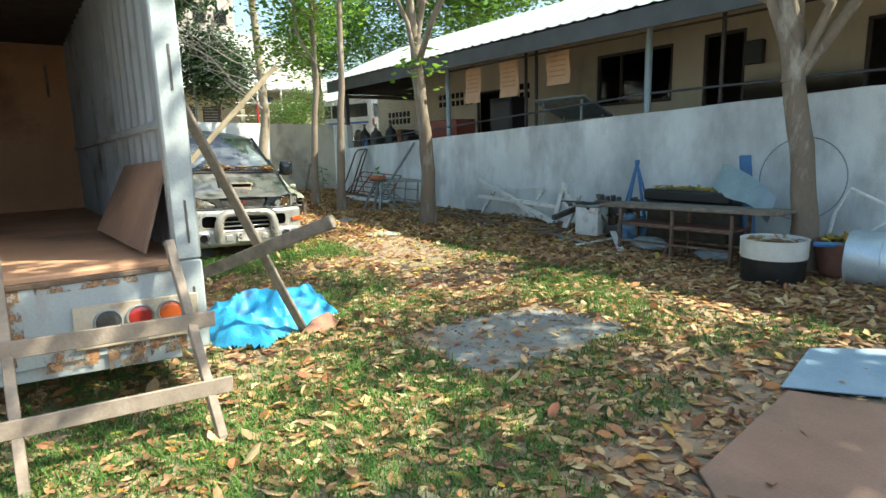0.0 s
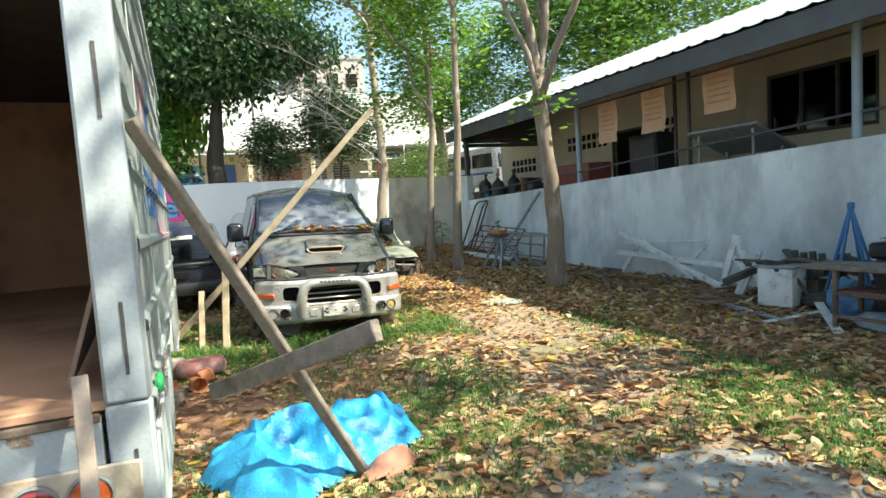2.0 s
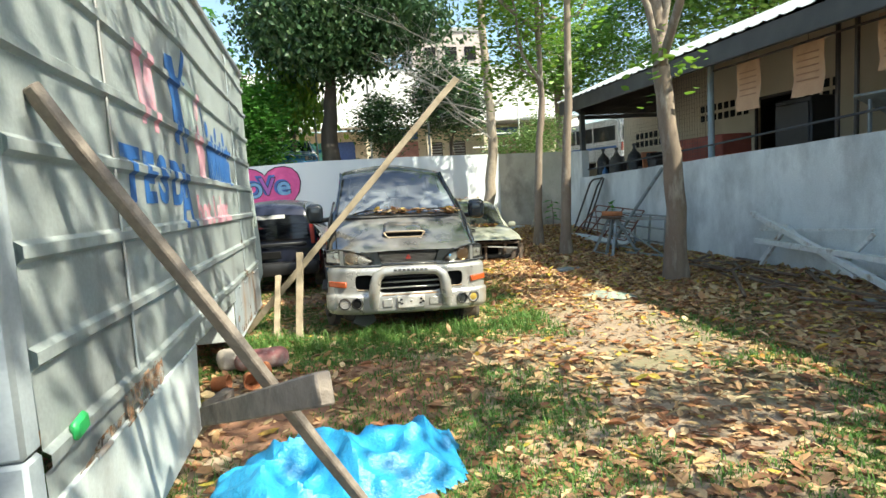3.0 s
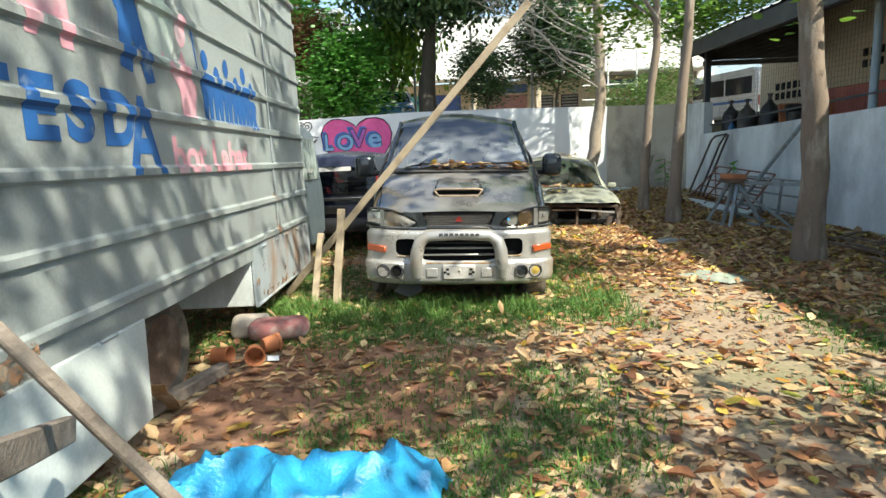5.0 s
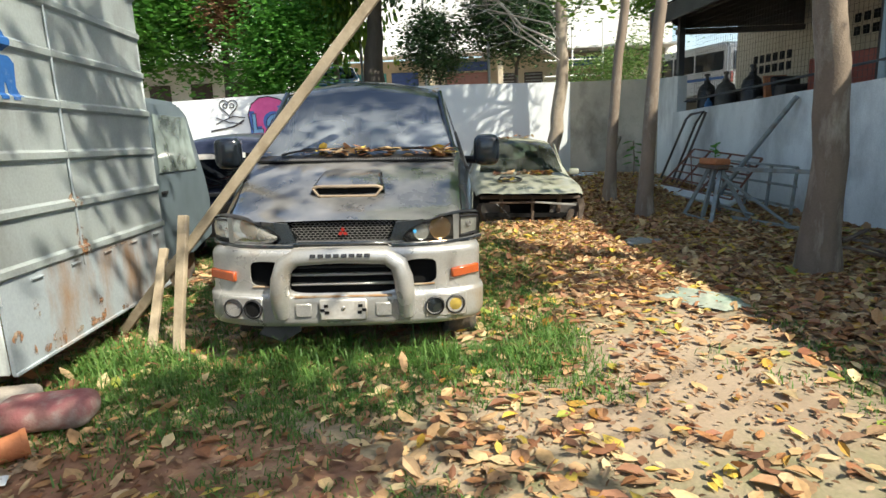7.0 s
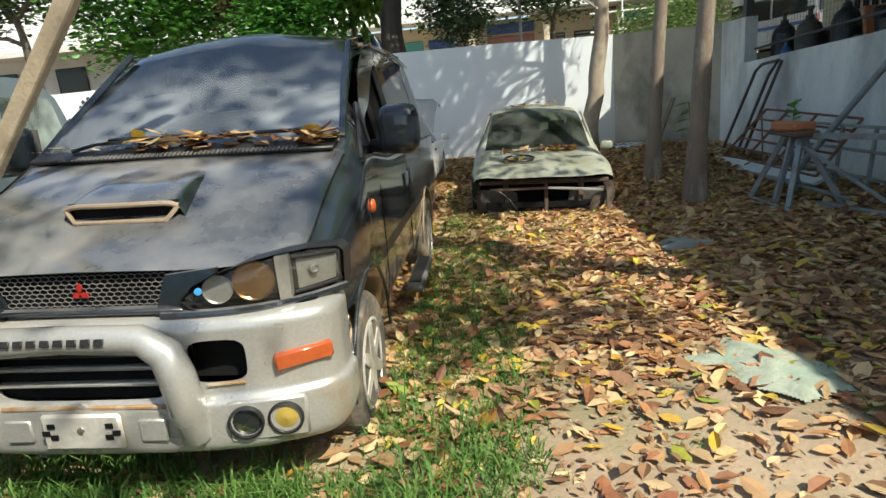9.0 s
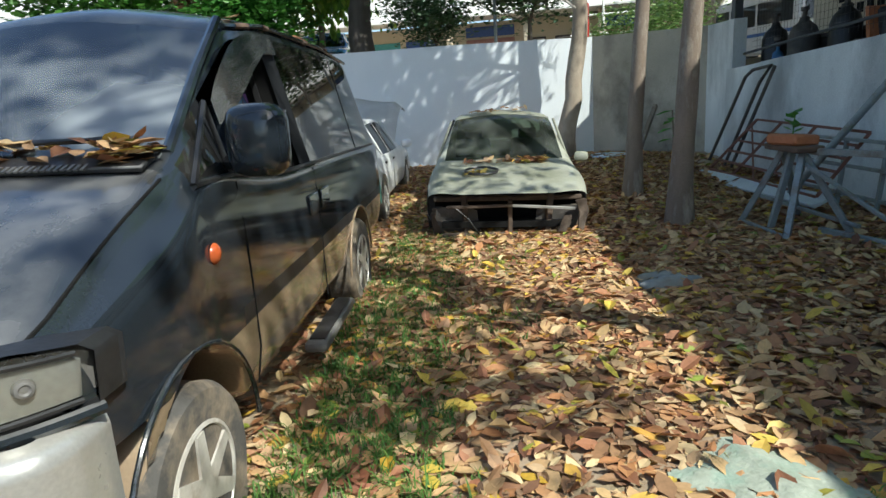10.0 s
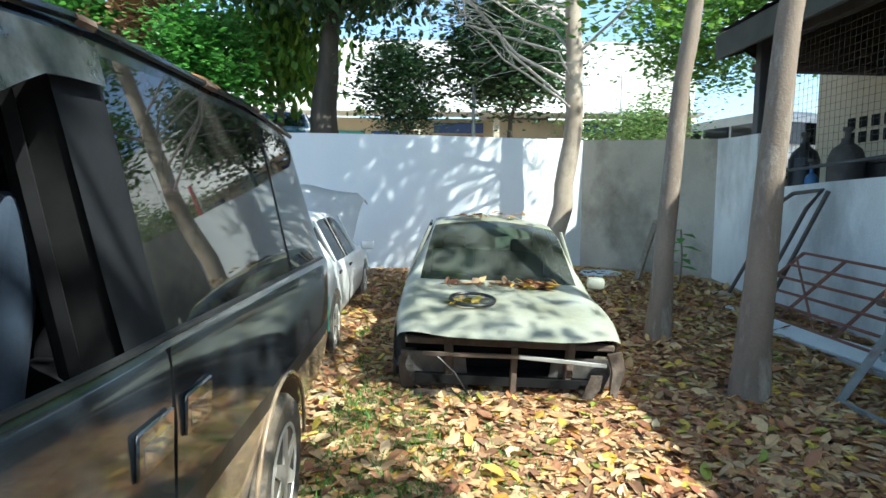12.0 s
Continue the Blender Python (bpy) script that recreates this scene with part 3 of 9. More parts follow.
# trees of the yard; high leaf clouds out of view are added to cast dapples
tree("yard_tree", "slender grey-barked tree forking above the yard wall", [(7.5, 3.05, gz(7.5, 3.0)), (7.5, 3.15, 1.2), (7.5, 3.34, 2.15)], 0.138,
     [(7, (7.40, 3.82, 3.9), 0.125), (8, (7.52, 3.02, 4.2), 0.13), (8, (7.0, 4.4, 6.0), 0.07), (8, (7.6, 2.4, 6.0), 0.08), (8, (6.6, 2.6, 5.6), 0.06)],
     [((6.8, 2.4, 6.1), (1.1, 0.5, 0.5), 330), ((7.7, 2.3, 5.9), (0.8, 0.3, 0.4), 170), ((5.2, 5.5, 8.0), (0.6, 0.5, 0.6), 300), ((5.5, 2.1, 7.7), (0.8, 0.5, 0.6), 330), ((5.15, 2.7, 8.0), (0.6, 0.4, 0.6), 260), ((5.0, 1.3, 6.6), (0.8, 1.0, 0.5), 280), ((6.1, 3.3, 6.6), (1.0, 0.7, 0.5), 760), ((6.8, 3.6, 6.6), (0.6, 0.25, 0.3), 260), ((5.7, 2.6, 6.4), (0.7, 0.6, 0.4), 260), ((7.3, 3.3, 3.7), (0.5, 0.5, 0.4), 60)], M_BARK, M_LEAFY, 0.17, 11, taper=0.85)
tree("yard_tree", "grey-barked tree with upright limbs and small trunk shoots", [(6.74, 9.68, gz(6.7, 9.7)), (6.66, 9.55, 1.4), (6.42, 9.45, 2.95)], 0.15,
     [(8, (6.1, 9.3, 5.6), 0.10), (8, (6.65, 9.5, 6.0), 0.09), (8, (6.9, 9.7, 5.4), 0.06), (8, (5.6, 10.4, 6.0), 0.05), (8, (6.3, 7.0, 6.6), 0.06)],
     [((6.3, 6.3, 7.0), (1.4, 1.3, 0.8), 520), ((8.35, 6.2, 6.4), (0.75, 0.35, 0.35), 560), ((8.0, 7.6, 6.4), (0.7, 1.2, 0.5), 330), ((8.7, 9.7, 7.0), (1.2, 1.1, 0.6), 420), ((6.4, 9.5, 6.9), (1.9, 1.8, 1.2), 2000), ((6.42, 9.4, 2.95), (0.12, 0.12, 0.1), 26)], M_BARK, M_LEAFY, 0.15, 12, taper=0.75)
tree("yard_tree", "thin straight grey-barked tree with yellow-green leaves", [(6.44, 13.06, gz(6.4, 13.0)), (6.50, 13.06, 1.6), (6.60, 13.06, 2.9), (6.67, 13.06, 5.6), (6.6, 13.1, 7.4)], 0.105,
     [(12, (6.2, 12.9, 6.6), 0.05), (12, (7.1, 13.7, 6.8), 0.05)],
     [((6.6, 13.1, 6.8), (1.5, 1.5, 1.1), 2600), ((6.9, 13.6, 5.2), (0.7, 0.7, 0.6), 500)], M_BARK, M_LEAFY, 0.14, 13)
tree("yard_tree", "thin grey-barked tree with bright green leaves", [(6.38, 14.52, gz(6.4, 14.5)), (6.45, 14.5, 1.7), (6.60, 14.5, 3.2), (6.62, 14.6, 5.2), (6.6, 14.7, 7.2)], 0.095,
     [(8, (5.9, 14.3, 5.6), 0.05), (10, (7.2, 15.2, 6.0), 0.05), (8, (6.1, 15.1, 4.4), 0.04), (11, (4.2, 15.8, 7.2), 0.05)],
     [((6.4, 14.8, 5.4), (1.1, 1.1, 1.3), 3000), ((6.1, 15.5, 4.0), (0.7, 0.8, 0.8), 1000), ((6.7, 15.7, 7.4), (1.7, 1.4, 1.1), 5200), ((4.4, 15.8, 7.5), (2.0, 1.4, 1.0), 5200), ((9.0, 15.6, 7.6), (0.9, 0.9, 0.8), 500)], M_BARK, M_LEAFY, 0.14, 14)
tree("yard_tree", "thick pale-barked tree with bare dry branches by the wall", [(6.2, 18.45, gz(6.2, 18.4)), (6.28, 18.45, 0.9), (6.52, 18.45, 2.3), (6.50, 18.45, 4.0), (6.4, 18.4, 6.4), (6.3, 18.4, 8.0)], 0.18,
     [(9, (4.2, 17.2, 4.3), 0.026), (10, (3.2, 17.8, 5.0), 0.030), (9, (4.6, 16.6, 3.6), 0.022), (11, (8.0, 17.4, 4.9), 0.026), (11, (4.5, 19.3, 5.2), 0.026), (10, (3.8, 16.8, 4.7), 0.022), (12, (3.6, 16.2, 5.6), 0.024), (16, (5.2, 17.8, 8.2), 0.06), (16, (7.4, 19.0, 8.4), 0.06)],
     [((6.0, 18.4, 8.2), (2.2, 2.0, 1.0), 2200), ((4.0, 17.0, 7.6), (2.0, 1.6, 0.9), 1700)], M_BARKPALE, M_LEAFY, 0.14, 15, twigs=12, limb_bark=M_TWIG)
# behind the yard
tree("mango_tree", "large dark mango tree with drooping leaves behind the wall", [(2.05, 22.4, 1.7), (2.0, 22.4, 3.6), (2.2, 22.4, 5.4)], 0.36,
     [(8, (0.2, 22.0, 7.2), 0.2), (8, (4.4, 22.6, 7.2), 0.2), (8, (2.2, 21.2, 8.0), 0.2), (8, (1.8, 24.0, 7.8), 0.2)],
     [((2.2, 22.5, 7.7), (2.9, 2.8, 2.3), 21000), ((4.4, 22.0, 6.9), (1.7, 1.5, 1.1), 5000), ((0.6, 22.1, 6.6), (0.9, 0.9, 0.7), 1700), ((2.3, 21.2, 5.9), (1.9, 0.9, 0.6), 3200)], M_BARKDARK, M_LEAFD, 0.20, 16, droop=1.1)
tree("small_tree", "small round dark green tree behind the wall", [(3.85, 21.6, 1.7), (3.85, 21.6, 2.7)], 0.07,
     [(4, (3.4, 21.4, 3.8), 0.03), (4, (4.3, 21.7, 3.8), 0.03)], [((3.75, 21.6, 3.6), (0.95, 0.9, 0.95), 7500), ((3.5, 21.5, 4.3), (0.5, 0.5, 0.4), 700)], M_BARKDARK, M_LEAFD, 0.11, 17)
tree("small_tree", "rounded dense dark green tree behind the wall", [(6.0, 21.6, 1.7), (6.0, 21.6, 3.0)], 0.10,
     [(4, (5.5, 21.4, 4.4), 0.04), (4, (6.5, 21.7, 4.4), 0.04)], [((5.95, 21.6, 4.3), (1.25, 1.1, 1.1), 12500), ((5.6, 21.4, 5.2), (0.8, 0.7, 0.5), 1500)], M_BARKDARK, M_LEAFD, 0.14, 18)
tree("shrub_tree", "bushy bright green tree behind the wall", [(-0.5, 21.8, 1.7), (-0.5, 21.8, 2.9)], 0.08,
     [(4, (-1.1, 21.6, 4.1), 0.04), (4, (0.1, 21.8, 4.1), 0.04)], [((-0.5, 21.8, 3.5), (1.35, 1.1, 1.3), 9000), ((-0.4, 21.6, 4.6), (0.8, 0.7, 0.5), 1800)], M_BARKDARK, M_LEAFG, 0.16, 19)
tree("far_tree", "tall leafy tree behind the street", [(-3.0, 25, 1.7), (-3.0, 25, 4.5)], 0.2, [], [((-3.6, 25, 6.0), (2.2, 2.0, 2.6), 9000), ((-7.0, 26, 5.5), (2.2, 2.0, 2.4), 7000)], M_BARKDARK, M_LEAFG, 0.24, 20)
tree("far_tree", "spreading dark tree over the street", [(-9.6, 24.5, 1.7), (-9.5, 24.5, 3.4), (-9.7, 24.5, 5.0)], 0.2, [(8, (-12.0, 24.2, 6.0), 0.1), (8, (-8.0, 24.6, 6.2), 0.1), (6, (-11.4, 24.4, 4.9), 0.07)],
     [((-11.0, 24.6, 6.4), (3.0, 2.0, 1.4), 9000), ((-14.5, 25, 6.0), (2.4, 2.0, 1.6), 6000), ((-7.6, 24.8, 6.6), (1.4, 1.4, 1.2), 3500)], M_BARKDARK, M_LEAFD, 0.22, 28)
tree("far_tree", "tree with withered brown leaves behind the wall", [(-1.9, 23.4, 1.7), (-1.9, 23.4, 4.0)], 0.1, [], [((-1.9, 23.4, 5.0), (0.8, 0.8, 1.1), 3000)], M_BARKDARK, M_LEAFDRY, 0.18, 21)
tree("palm_tree", "pale feathery hanging palm behind the wall", [(0.75, 23.6, 1.7), (0.75, 23.6, 5.2)], 0.1, [], [((0.75, 23.6, 4.9), (0.55, 0.5, 1.2), 2200)], M_BARK, M_LEAFY, 0.26, 27, droop=4.0)
tree("far_tree", "tall sunlit leafy tree beyond the house", [(12, 27, 1.7), (12, 27, 5.5), (12.3, 27, 8)], 0.25, [(8, (10.5, 26, 9), 0.1), (8, (14, 27, 9.5), 0.1)],
     [((12.6, 27, 6.6), (2.2, 2.0, 1.9), 8500), ((16.5, 28, 8.4), (2.8, 2.4, 3.0), 11000), ((10.0, 27.5, 9.6), (1.6, 1.5, 1.3), 3200)], M_BARK, M_LEAFS, 0.20, 22)
tree("far_tree", "tall sunlit leafy tree behind the house roof", [(19, 24, 1.7), (19, 24, 6), (19.4, 24, 9)], 0.3, [(8, (17.0, 23, 10.5), 0.12), (8, (21, 24, 11), 0.12), (8, (18, 22.5, 12), 0.12)],
     [((19.0, 24, 10.0), (4.2, 3.4, 3.6), 18000), ((24.5, 22, 11.0), (4.0, 3.4, 3.6), 9000)], M_BARK, M_LEAFS, 0.27, 23)
tree("far_tree", "low bushy tree beyond the yard corner", [(9.4, 23.4, 1.7), (9.4, 23.4, 2.6)], 0.1, [], [((8.9, 23.4, 2.7), (1.4, 1.2, 0.8), 3400), ((10.2, 24.5, 3.1), (1.0, 1.0, 1.0), 2600)], M_BARKDARK, M_LEAFO, 0.12, 24)
# unseen tree at the near end, added to shade the foreground and the truck's rear
tree("added_shade_tree", "unseen spreading leafy tree added at the yard's end for shade", [(7.6, -2.2, 0), (7.5, -2.2, 2.5), (7.3, -2.1, 4.2)], 0.18, [(8, (5.8, -1.6, 6.4), 0.1), (8, (8.6, -3, 6.4), 0.1)],
     [((7.4, -0.3, 6.3), (1.0, 0.8, 0.5), 900), ((7.9, -2.3, 6.4), (1.5, 1.0, 0.7), 2700), ((5.6, -2.8, 6.5), (1.2, 1.0, 0.6), 1300), ((8.7, -3.4, 6.4), (0.9, 0.8, 0.5), 1000), ((3.7, 0.2, 6.6), (1.1, 0.35, 0.4), 520)], M_BARK, M_LEAFY, 0.19, 25)


# fallen leaves and grass ------------------------------------------------
def litter_density(x, y):
    """Leaves lie thick under the tree row and thin out over the trodden earth."""
    n = noise.noise(Vector((x * 0.9, y * 0.9, 3.0)))
    thick = smooth01((x - 3.0) / 1.3) * smooth01((y - 8.2) / 2.2)
    d = 0.17 + 0.16 * n + 0.75 * thick
    if y < 5.2 and x > 1.6:
        d = max(d, 0.25 + 0.22 * n)
    d = max(d, (0.55 + 0.25 * n) * smooth01((x - 5.2) / 0.7))
    if 4.1 < x < 5.5 and 6.2 < y < 8.8:
        d *= 0.5
    if 0.9 < x < 2.6 and 5.6 < y < 8.0:
        d *= 0.75
    return max(0.02, min(1.0, d))


def leaf_on_ground(out, x, y, z, s, rng, tilt=0.13):
    """Adds one lying leaf to a list of rows: centre, direction, side, size, width, fold."""
    a = rng.random() * 2 * math.pi
    tilt *= 0.55 if rng.random() < 0.7 else 2.4
    t = rng.gauss(0, tilt)
    out.append((x, y, z + 0.006 + 0.020 * rng.random() + abs(t) * s * 0.4, math.cos(a), math.sin(a), t, -math.sin(a), math.cos(a), rng.gauss(0, tilt),
                s, 0.17 + 0.13 * rng.random(), rng.choice((-0.04, 0.01, 0.04, 0.12)) * (0.5 + rng.random())))


def litter_mesh(name, rows, material, origin=(0, 0, 0)):
    r = np.array(rows)
    return leaf_mesh(name, r[:, 0:3] - np.array(origin), r[:, 3:6], r[:, 6:9], r[:, 9], r[:, 10], r[:, 11], material)


def bare(x, y):
    """Spots that hardly any leaf lies on: the slab and the boards."""
    return 2.75 < x < 4.3 and 3.0 < y < 4.05 or y < 1.45 and 2.7 < x < 4.3 or 4.1 < x < 5.3 and 1.1 < y < 1.75


rng = random.Random(5)
brown, yellow, crumbs = [], [], []
count = 0
while count < 86000:
    x, y = rng.uniform(-0.5, 8.45), rng.uniform(0.3, 19.1)
    if x > wall_x(y) - 0.03 or y > 18.9 - max(0, x - 6.9) * 1.05:
        continue
    d = litter_density(x, y)
    if rng.random() < 0.42:
        if rng.random() < 0.25 + d:
            leaf_on_ground(crumbs, x, y, ground_z(x, y) - 0.004, rng.uniform(0.014, 0.05), rng, 0.2)
        continue
    if rng.random() > d or bare(x, y) and rng.random() < 0.90:
        continue
    s = rng.uniform(0.05, 0.105) if rng.random() < 0.75 else rng.uniform(0.10, 0.15)
    leaf_on_ground(yellow if rng.random() < (0.11 if x > 3.3 and y > 6 else 0.03) else brown, x, y, ground_z(x, y), s, rng)
    count += 1
tagged(part("fallen_leaves", litter_mesh("fallen_leaves", brown, M_LITTER), None), "dry brown curled leaves strewn over the earth", "leaves", "", "stuff")
tagged(part("yellow_leaves", litter_mesh("yellow_leaves", yellow, M_LITTERY), None), "freshly fallen yellow leaves on the ground", "leaves", "", "stuff")
tagged(part("leaf_crumbs", litter_mesh("leaf_crumbs", crumbs, M_CRUMBS), None), "small broken bits of dry leaf in the soil", "leaves", "", "stuff")


def grass_density(x, y):
    d = 0.42 + 1.5 * noise.noise(Vector((x * 0.6 + 7, y * 0.6, 1.0))) + 0.5 * noise.noise(Vector((x * 1.9, y * 1.9, 4.0)))
    if 0.9 < x < 4.3 and 7.5 < y < 8.75:
        d += 0.5
    if 1.85 < x < 3.62 and y > 8.4:
        d -= 2.0
    if y < 5.0 and x < 5.2:
        d += 0.30
    elif y < 7.5:
        d -= 0.12
    if x < 2.4 and y < 4.2:
        d += 0.3
    if 0.9 < x < 3.1 and 5.5 < y < 7.3:
        d -= 0.45
    if x > 5.7:
        d -= 0.9
    if y > 9.3 and x > 4.3:
        d -= 0.6
    if 3.5 < x < 4.3 and 8.8 < y < 13.2:
        d += 0.15
    if 4.3 < x < 5.6 and 6.4 < y < 10.2:
        d -= 0.7
    return d


def blades(spots, name, label):
    """Bent two-part blades in tufts round each spot (x, y, height)."""
    gen = np.random.default_rng(77)
    c = np.repeat(np.array([(x, y, ground_z(x, y) - 0.01) for x, y, _ in spots]), 9, axis=0)
    m = len(c)
    h = np.repeat(np.array([q[2] for q in spots]), 9) * gen.uniform(0.35, 1.25, m)
    a = gen.random(m) * 2 * math.pi
    c[:, 0:2] += gen.normal(size=(m, 2)) * 0.04
    way = np.stack([np.cos(a), np.sin(a), np.zeros(m)], axis=1)
    w = np.stack([-np.sin(a), np.cos(a), np.zeros(m)], axis=1) * gen.uniform(0.0025, 0.0052, m)[:, None]
    lean = way * (h * gen.uniform(0.3, 1.3, m))[:, None]
    up = np.array([0, 0, 1.0])
    mid = c + lean * 0.38 + up * (h * 0.68)[:, None]
    tip = c + lean + up * (h * gen.uniform(0.75, 1.0, m))[:, None]
    v = np.stack([c - w, c + w, mid + w * 0.8, mid - w * 0.8, tip], axis=1).reshape(-1, 3)
    k = np.arange(m) * 5
    quads = np.stack([k, k + 1, k + 2, k + 3], axis=1).tolist()
    tris = np.stack([k + 3, k + 2, k + 4], axis=1).tolist()
    me = bpy.data.meshes.new(name)
    me.from_pydata(v.tolist(), [], quads + tris)
    me.materials.append(M_GRASS)
    return tagged(part(name, me, None), label, "grass", "", "stuff")


spots, tall_spots = [], []
while len(spots) < 17000:
    x, y = rng.uniform(-0.6, 7.5), rng.uniform(0.5, 15.0)
    if 2.7 < x < 4.4 and 2.95 < y < 4.1 or 2.3 < x < 5.5 and y < 1.9 or rng.random() > grass_density(x, y):
        continue
    spots.append((x, y, 0.045 + 0.035 * rng.random()))
for _ in range(1500):
    x, y = rng.uniform(0.9, 4.2), rng.gauss(8.2, 0.28)
    if rng.random() < 0.45 + 0.9 * noise.noise(Vector((x * 1.6, y * 1.6, 8.0))):
        tall_spots.append((x, y, rng.uniform(0.08, 0.16)))
for _ in range(500):
    x, y = rng.gauss(3.85, 0.14), rng.uniform(8.6, 13.0)
    if rng.random() < 0.4 + 0.9 * noise.noise(Vector((x * 1.6, y * 1.6, 2.0))):
        tall_spots.append((x, y, rng.uniform(0.05, 0.11)))
blades(spots, "grass", "short sparse green grass tufts in the earth")
blades(tall_spots, "long_grass", "longer bright green grass round the parked van")


# vehicle materials ------------------------------------------------------
def paint(name, c, dust=(0.33, 0.31, 0.28), amount=0.5, rough=0.25, metal=0.0, chips=None, gloss=0.35, film=0.02):
    """Old car paint: gloss, with dust lying in patches on faces that look up."""
    m = surf(name, c, [v * 0.85 for v in c], rough, 4, 0.02, metal, coat=gloss, fine=90, stain=chips, amount=0.25, stain_scale=2.5)
    t = m.node_tree
    N, L = t.nodes, t.links
    b = N["Principled BSDF"]
    col = b.inputs["Base Color"].links[0].from_socket
    rgh = b.inputs["Roughness"].links[0].from_socket
    ge = N.new("ShaderNodeNewGeometry")
    sp = N.new("ShaderNodeSeparateXYZ")
    L.new(ge.outputs["Normal"], sp.inputs[0])
    mr = N.new("ShaderNodeMapRange")
    mr.inputs["From Min"].default_value, mr.inputs["From Max"].default_value = 0.78, 0.97
    L.new(sp.outputs["Z"], mr.inputs["Value"])
    tc = N.new("ShaderNodeTexCoord")
    no = N.new("ShaderNodeTexNoise")
    no.inputs["Scale"].default_value, no.inputs["Detail"].default_value = 2.2, 9
    no.inputs["Roughness"].default_value = 0.62
    L.new(tc.outputs["Object"], no.inputs["Vector"])
    nr = N.new("ShaderNodeMapRange")
    nr.inputs["From Min"].default_value, nr.inputs["From Max"].default_value = 0.3, 0.68
    L.new(no.outputs[0], nr.inputs["Value"])
    mu = N.new("ShaderNodeMath")
    mu.operation = "MULTIPLY"
    L.new(mr.outputs[0], mu.inputs[0])
    L.new(nr.outputs[0], mu.inputs[1])
    m2 = N.new("ShaderNodeMath")
    m2.operation = "MULTIPLY_ADD"
    m2.inputs[1].default_value, m2.inputs[2].default_value = amount, film
    L.new(mu.outputs[0], m2.inputs[0])
    mx = N.new("ShaderNodeMix")
    mx.data_type = "RGBA"
    mx.inputs[7].default_value = (*dust, 1)
    L.new(m2.outputs[0], mx.inputs[0])
    L.new(col, mx.inputs[6])
    L.new(mx.outputs[2], b.inputs["Base Color"])
    mr2 = N.new("ShaderNodeMix")
    mr2.inputs[3].default_value = 0.85
    L.new(m2.outputs[0], mr2.inputs[0])
    L.new(rgh, mr2.inputs[2])
    L.new(mr2.outputs[0], b.inputs["Roughness"])
    return m


M_VAN = paint("van_dark_paint", (0.012, 0.017, 0.022), (0.31, 0.30, 0.285), 0.80, 0.06, gloss=1.0)
M_VANBODY = paint("van_body_paint", (0.011, 0.016, 0.022), (0.30, 0.30, 0.29), 0.30, 0.035, gloss=0.3, film=0.018)
M_VANLOW = paint("van_gold_paint", (0.40, 0.30, 0.20), (0.36, 0.30, 0.22), 0.4, 0.22, 0.3, gloss=0.8)
M_SILVER = paint("bumper_silver", (0.46, 0.455, 0.43), (0.42, 0.36, 0.27), 0.45, 0.28, 0.45, chips=(0.38, 0.31, 0.22), gloss=0.5)
M_VISOR = surf("smoked_plastic", (0.035, 0.045, 0.05), (0.05, 0.06, 0.065), 0.14, 5, 0.02, stain=(0.20, 0.21, 0.215), amount=0.5, stain_scale=2, coat=1.0)
M_BLACK = surf("black_plastic", (0.013, 0.013, 0.014), (0.02, 0.02, 0.021), 0.42, 12, 0.1)
M_TRIM = surf("matt_black_film", (0.012, 0.013, 0.015), (0.017, 0.018, 0.02), 0.7, 8, 0.03)
M_TRIM.node_tree.nodes["Principled BSDF"].inputs["Specular IOR Level"].default_value = 0.06
# near-black for gaps and cavities: their shade is put into the colour
M_VOID = plain("recess_shade", (0.012, 0.012, 0.012), 0.9)
M_RUBBER = surf("rubber", (0.055, 0.053, 0.05), (0.085, 0.08, 0.072), 0.9, 14, 0.3, stain=(0.26, 0.21, 0.15), amount=0.55, stain_scale=5)
M_RIM = surf("alloy", (0.66, 0.64, 0.59), (0.54, 0.51, 0.46), 0.4, 8, 0.1, 0.3, stain=(0.28, 0.22, 0.15), amount=0.25, stain_scale=6)
M_CHROME = surf("reflector", (0.85, 0.83, 0.78), (0.72, 0.70, 0.64), 0.12, 6, 0.02, 0.9)
M_STEP = surf("step_grey", (0.14, 0.135, 0.125), (0.10, 0.095, 0.09), 0.5, 8, 0.1)
M_REFLECT = surf("amber_reflector", (0.62, 0.42, 0.24), (0.46, 0.29, 0.16), 0.16, 9, 0.03, 0.9)
M_BOWL = surf("lamp_lining", (0.50, 0.50, 0.47), (0.40, 0.40, 0.38), 0.3, 8, 0.03, 0.7)
M_LENS = glassy("lamp_lens", (0.86, 0.88, 0.86), 0.05, 0.03, (0.5, 0.47, 0.4))
M_LENSHAZE = glassy("hazed_lens", (0.8, 0.8, 0.76), 0.12, 0.42, (0.52, 0.50, 0.44))
M_GLASS = glassy("car_glass", (0.20, 0.25, 0.25), 0.02, 0.03, (0.35, 0.33, 0.29), 2.1)
# the windscreen's film is dust plus sun dapples painted as pale patches
M_WSCREEN = glassy("dust_dapple_windscreen", (0.30, 0.38, 0.42), 0.02, 0.21, (0.46, 0.50, 0.53), 2.5, 1.1, (1.42, 1.76))
M_SCREEN = glassy("stained_windscreen", (0.22, 0.32, 0.30), 0.03, 0.09, (0.30, 0.33, 0.29), 1.6)
M_AMBER = surf("amber_lens", (0.42, 0.085, 0.02), (0.34, 0.07, 0.02), 0.2, 20, 0.05, coat=0.5)
M_YELLOWLENS = surf("yellow_lens", (0.42, 0.31, 0.07), (0.32, 0.23, 0.05), 0.15, 10, 0.05, coat=0.6)
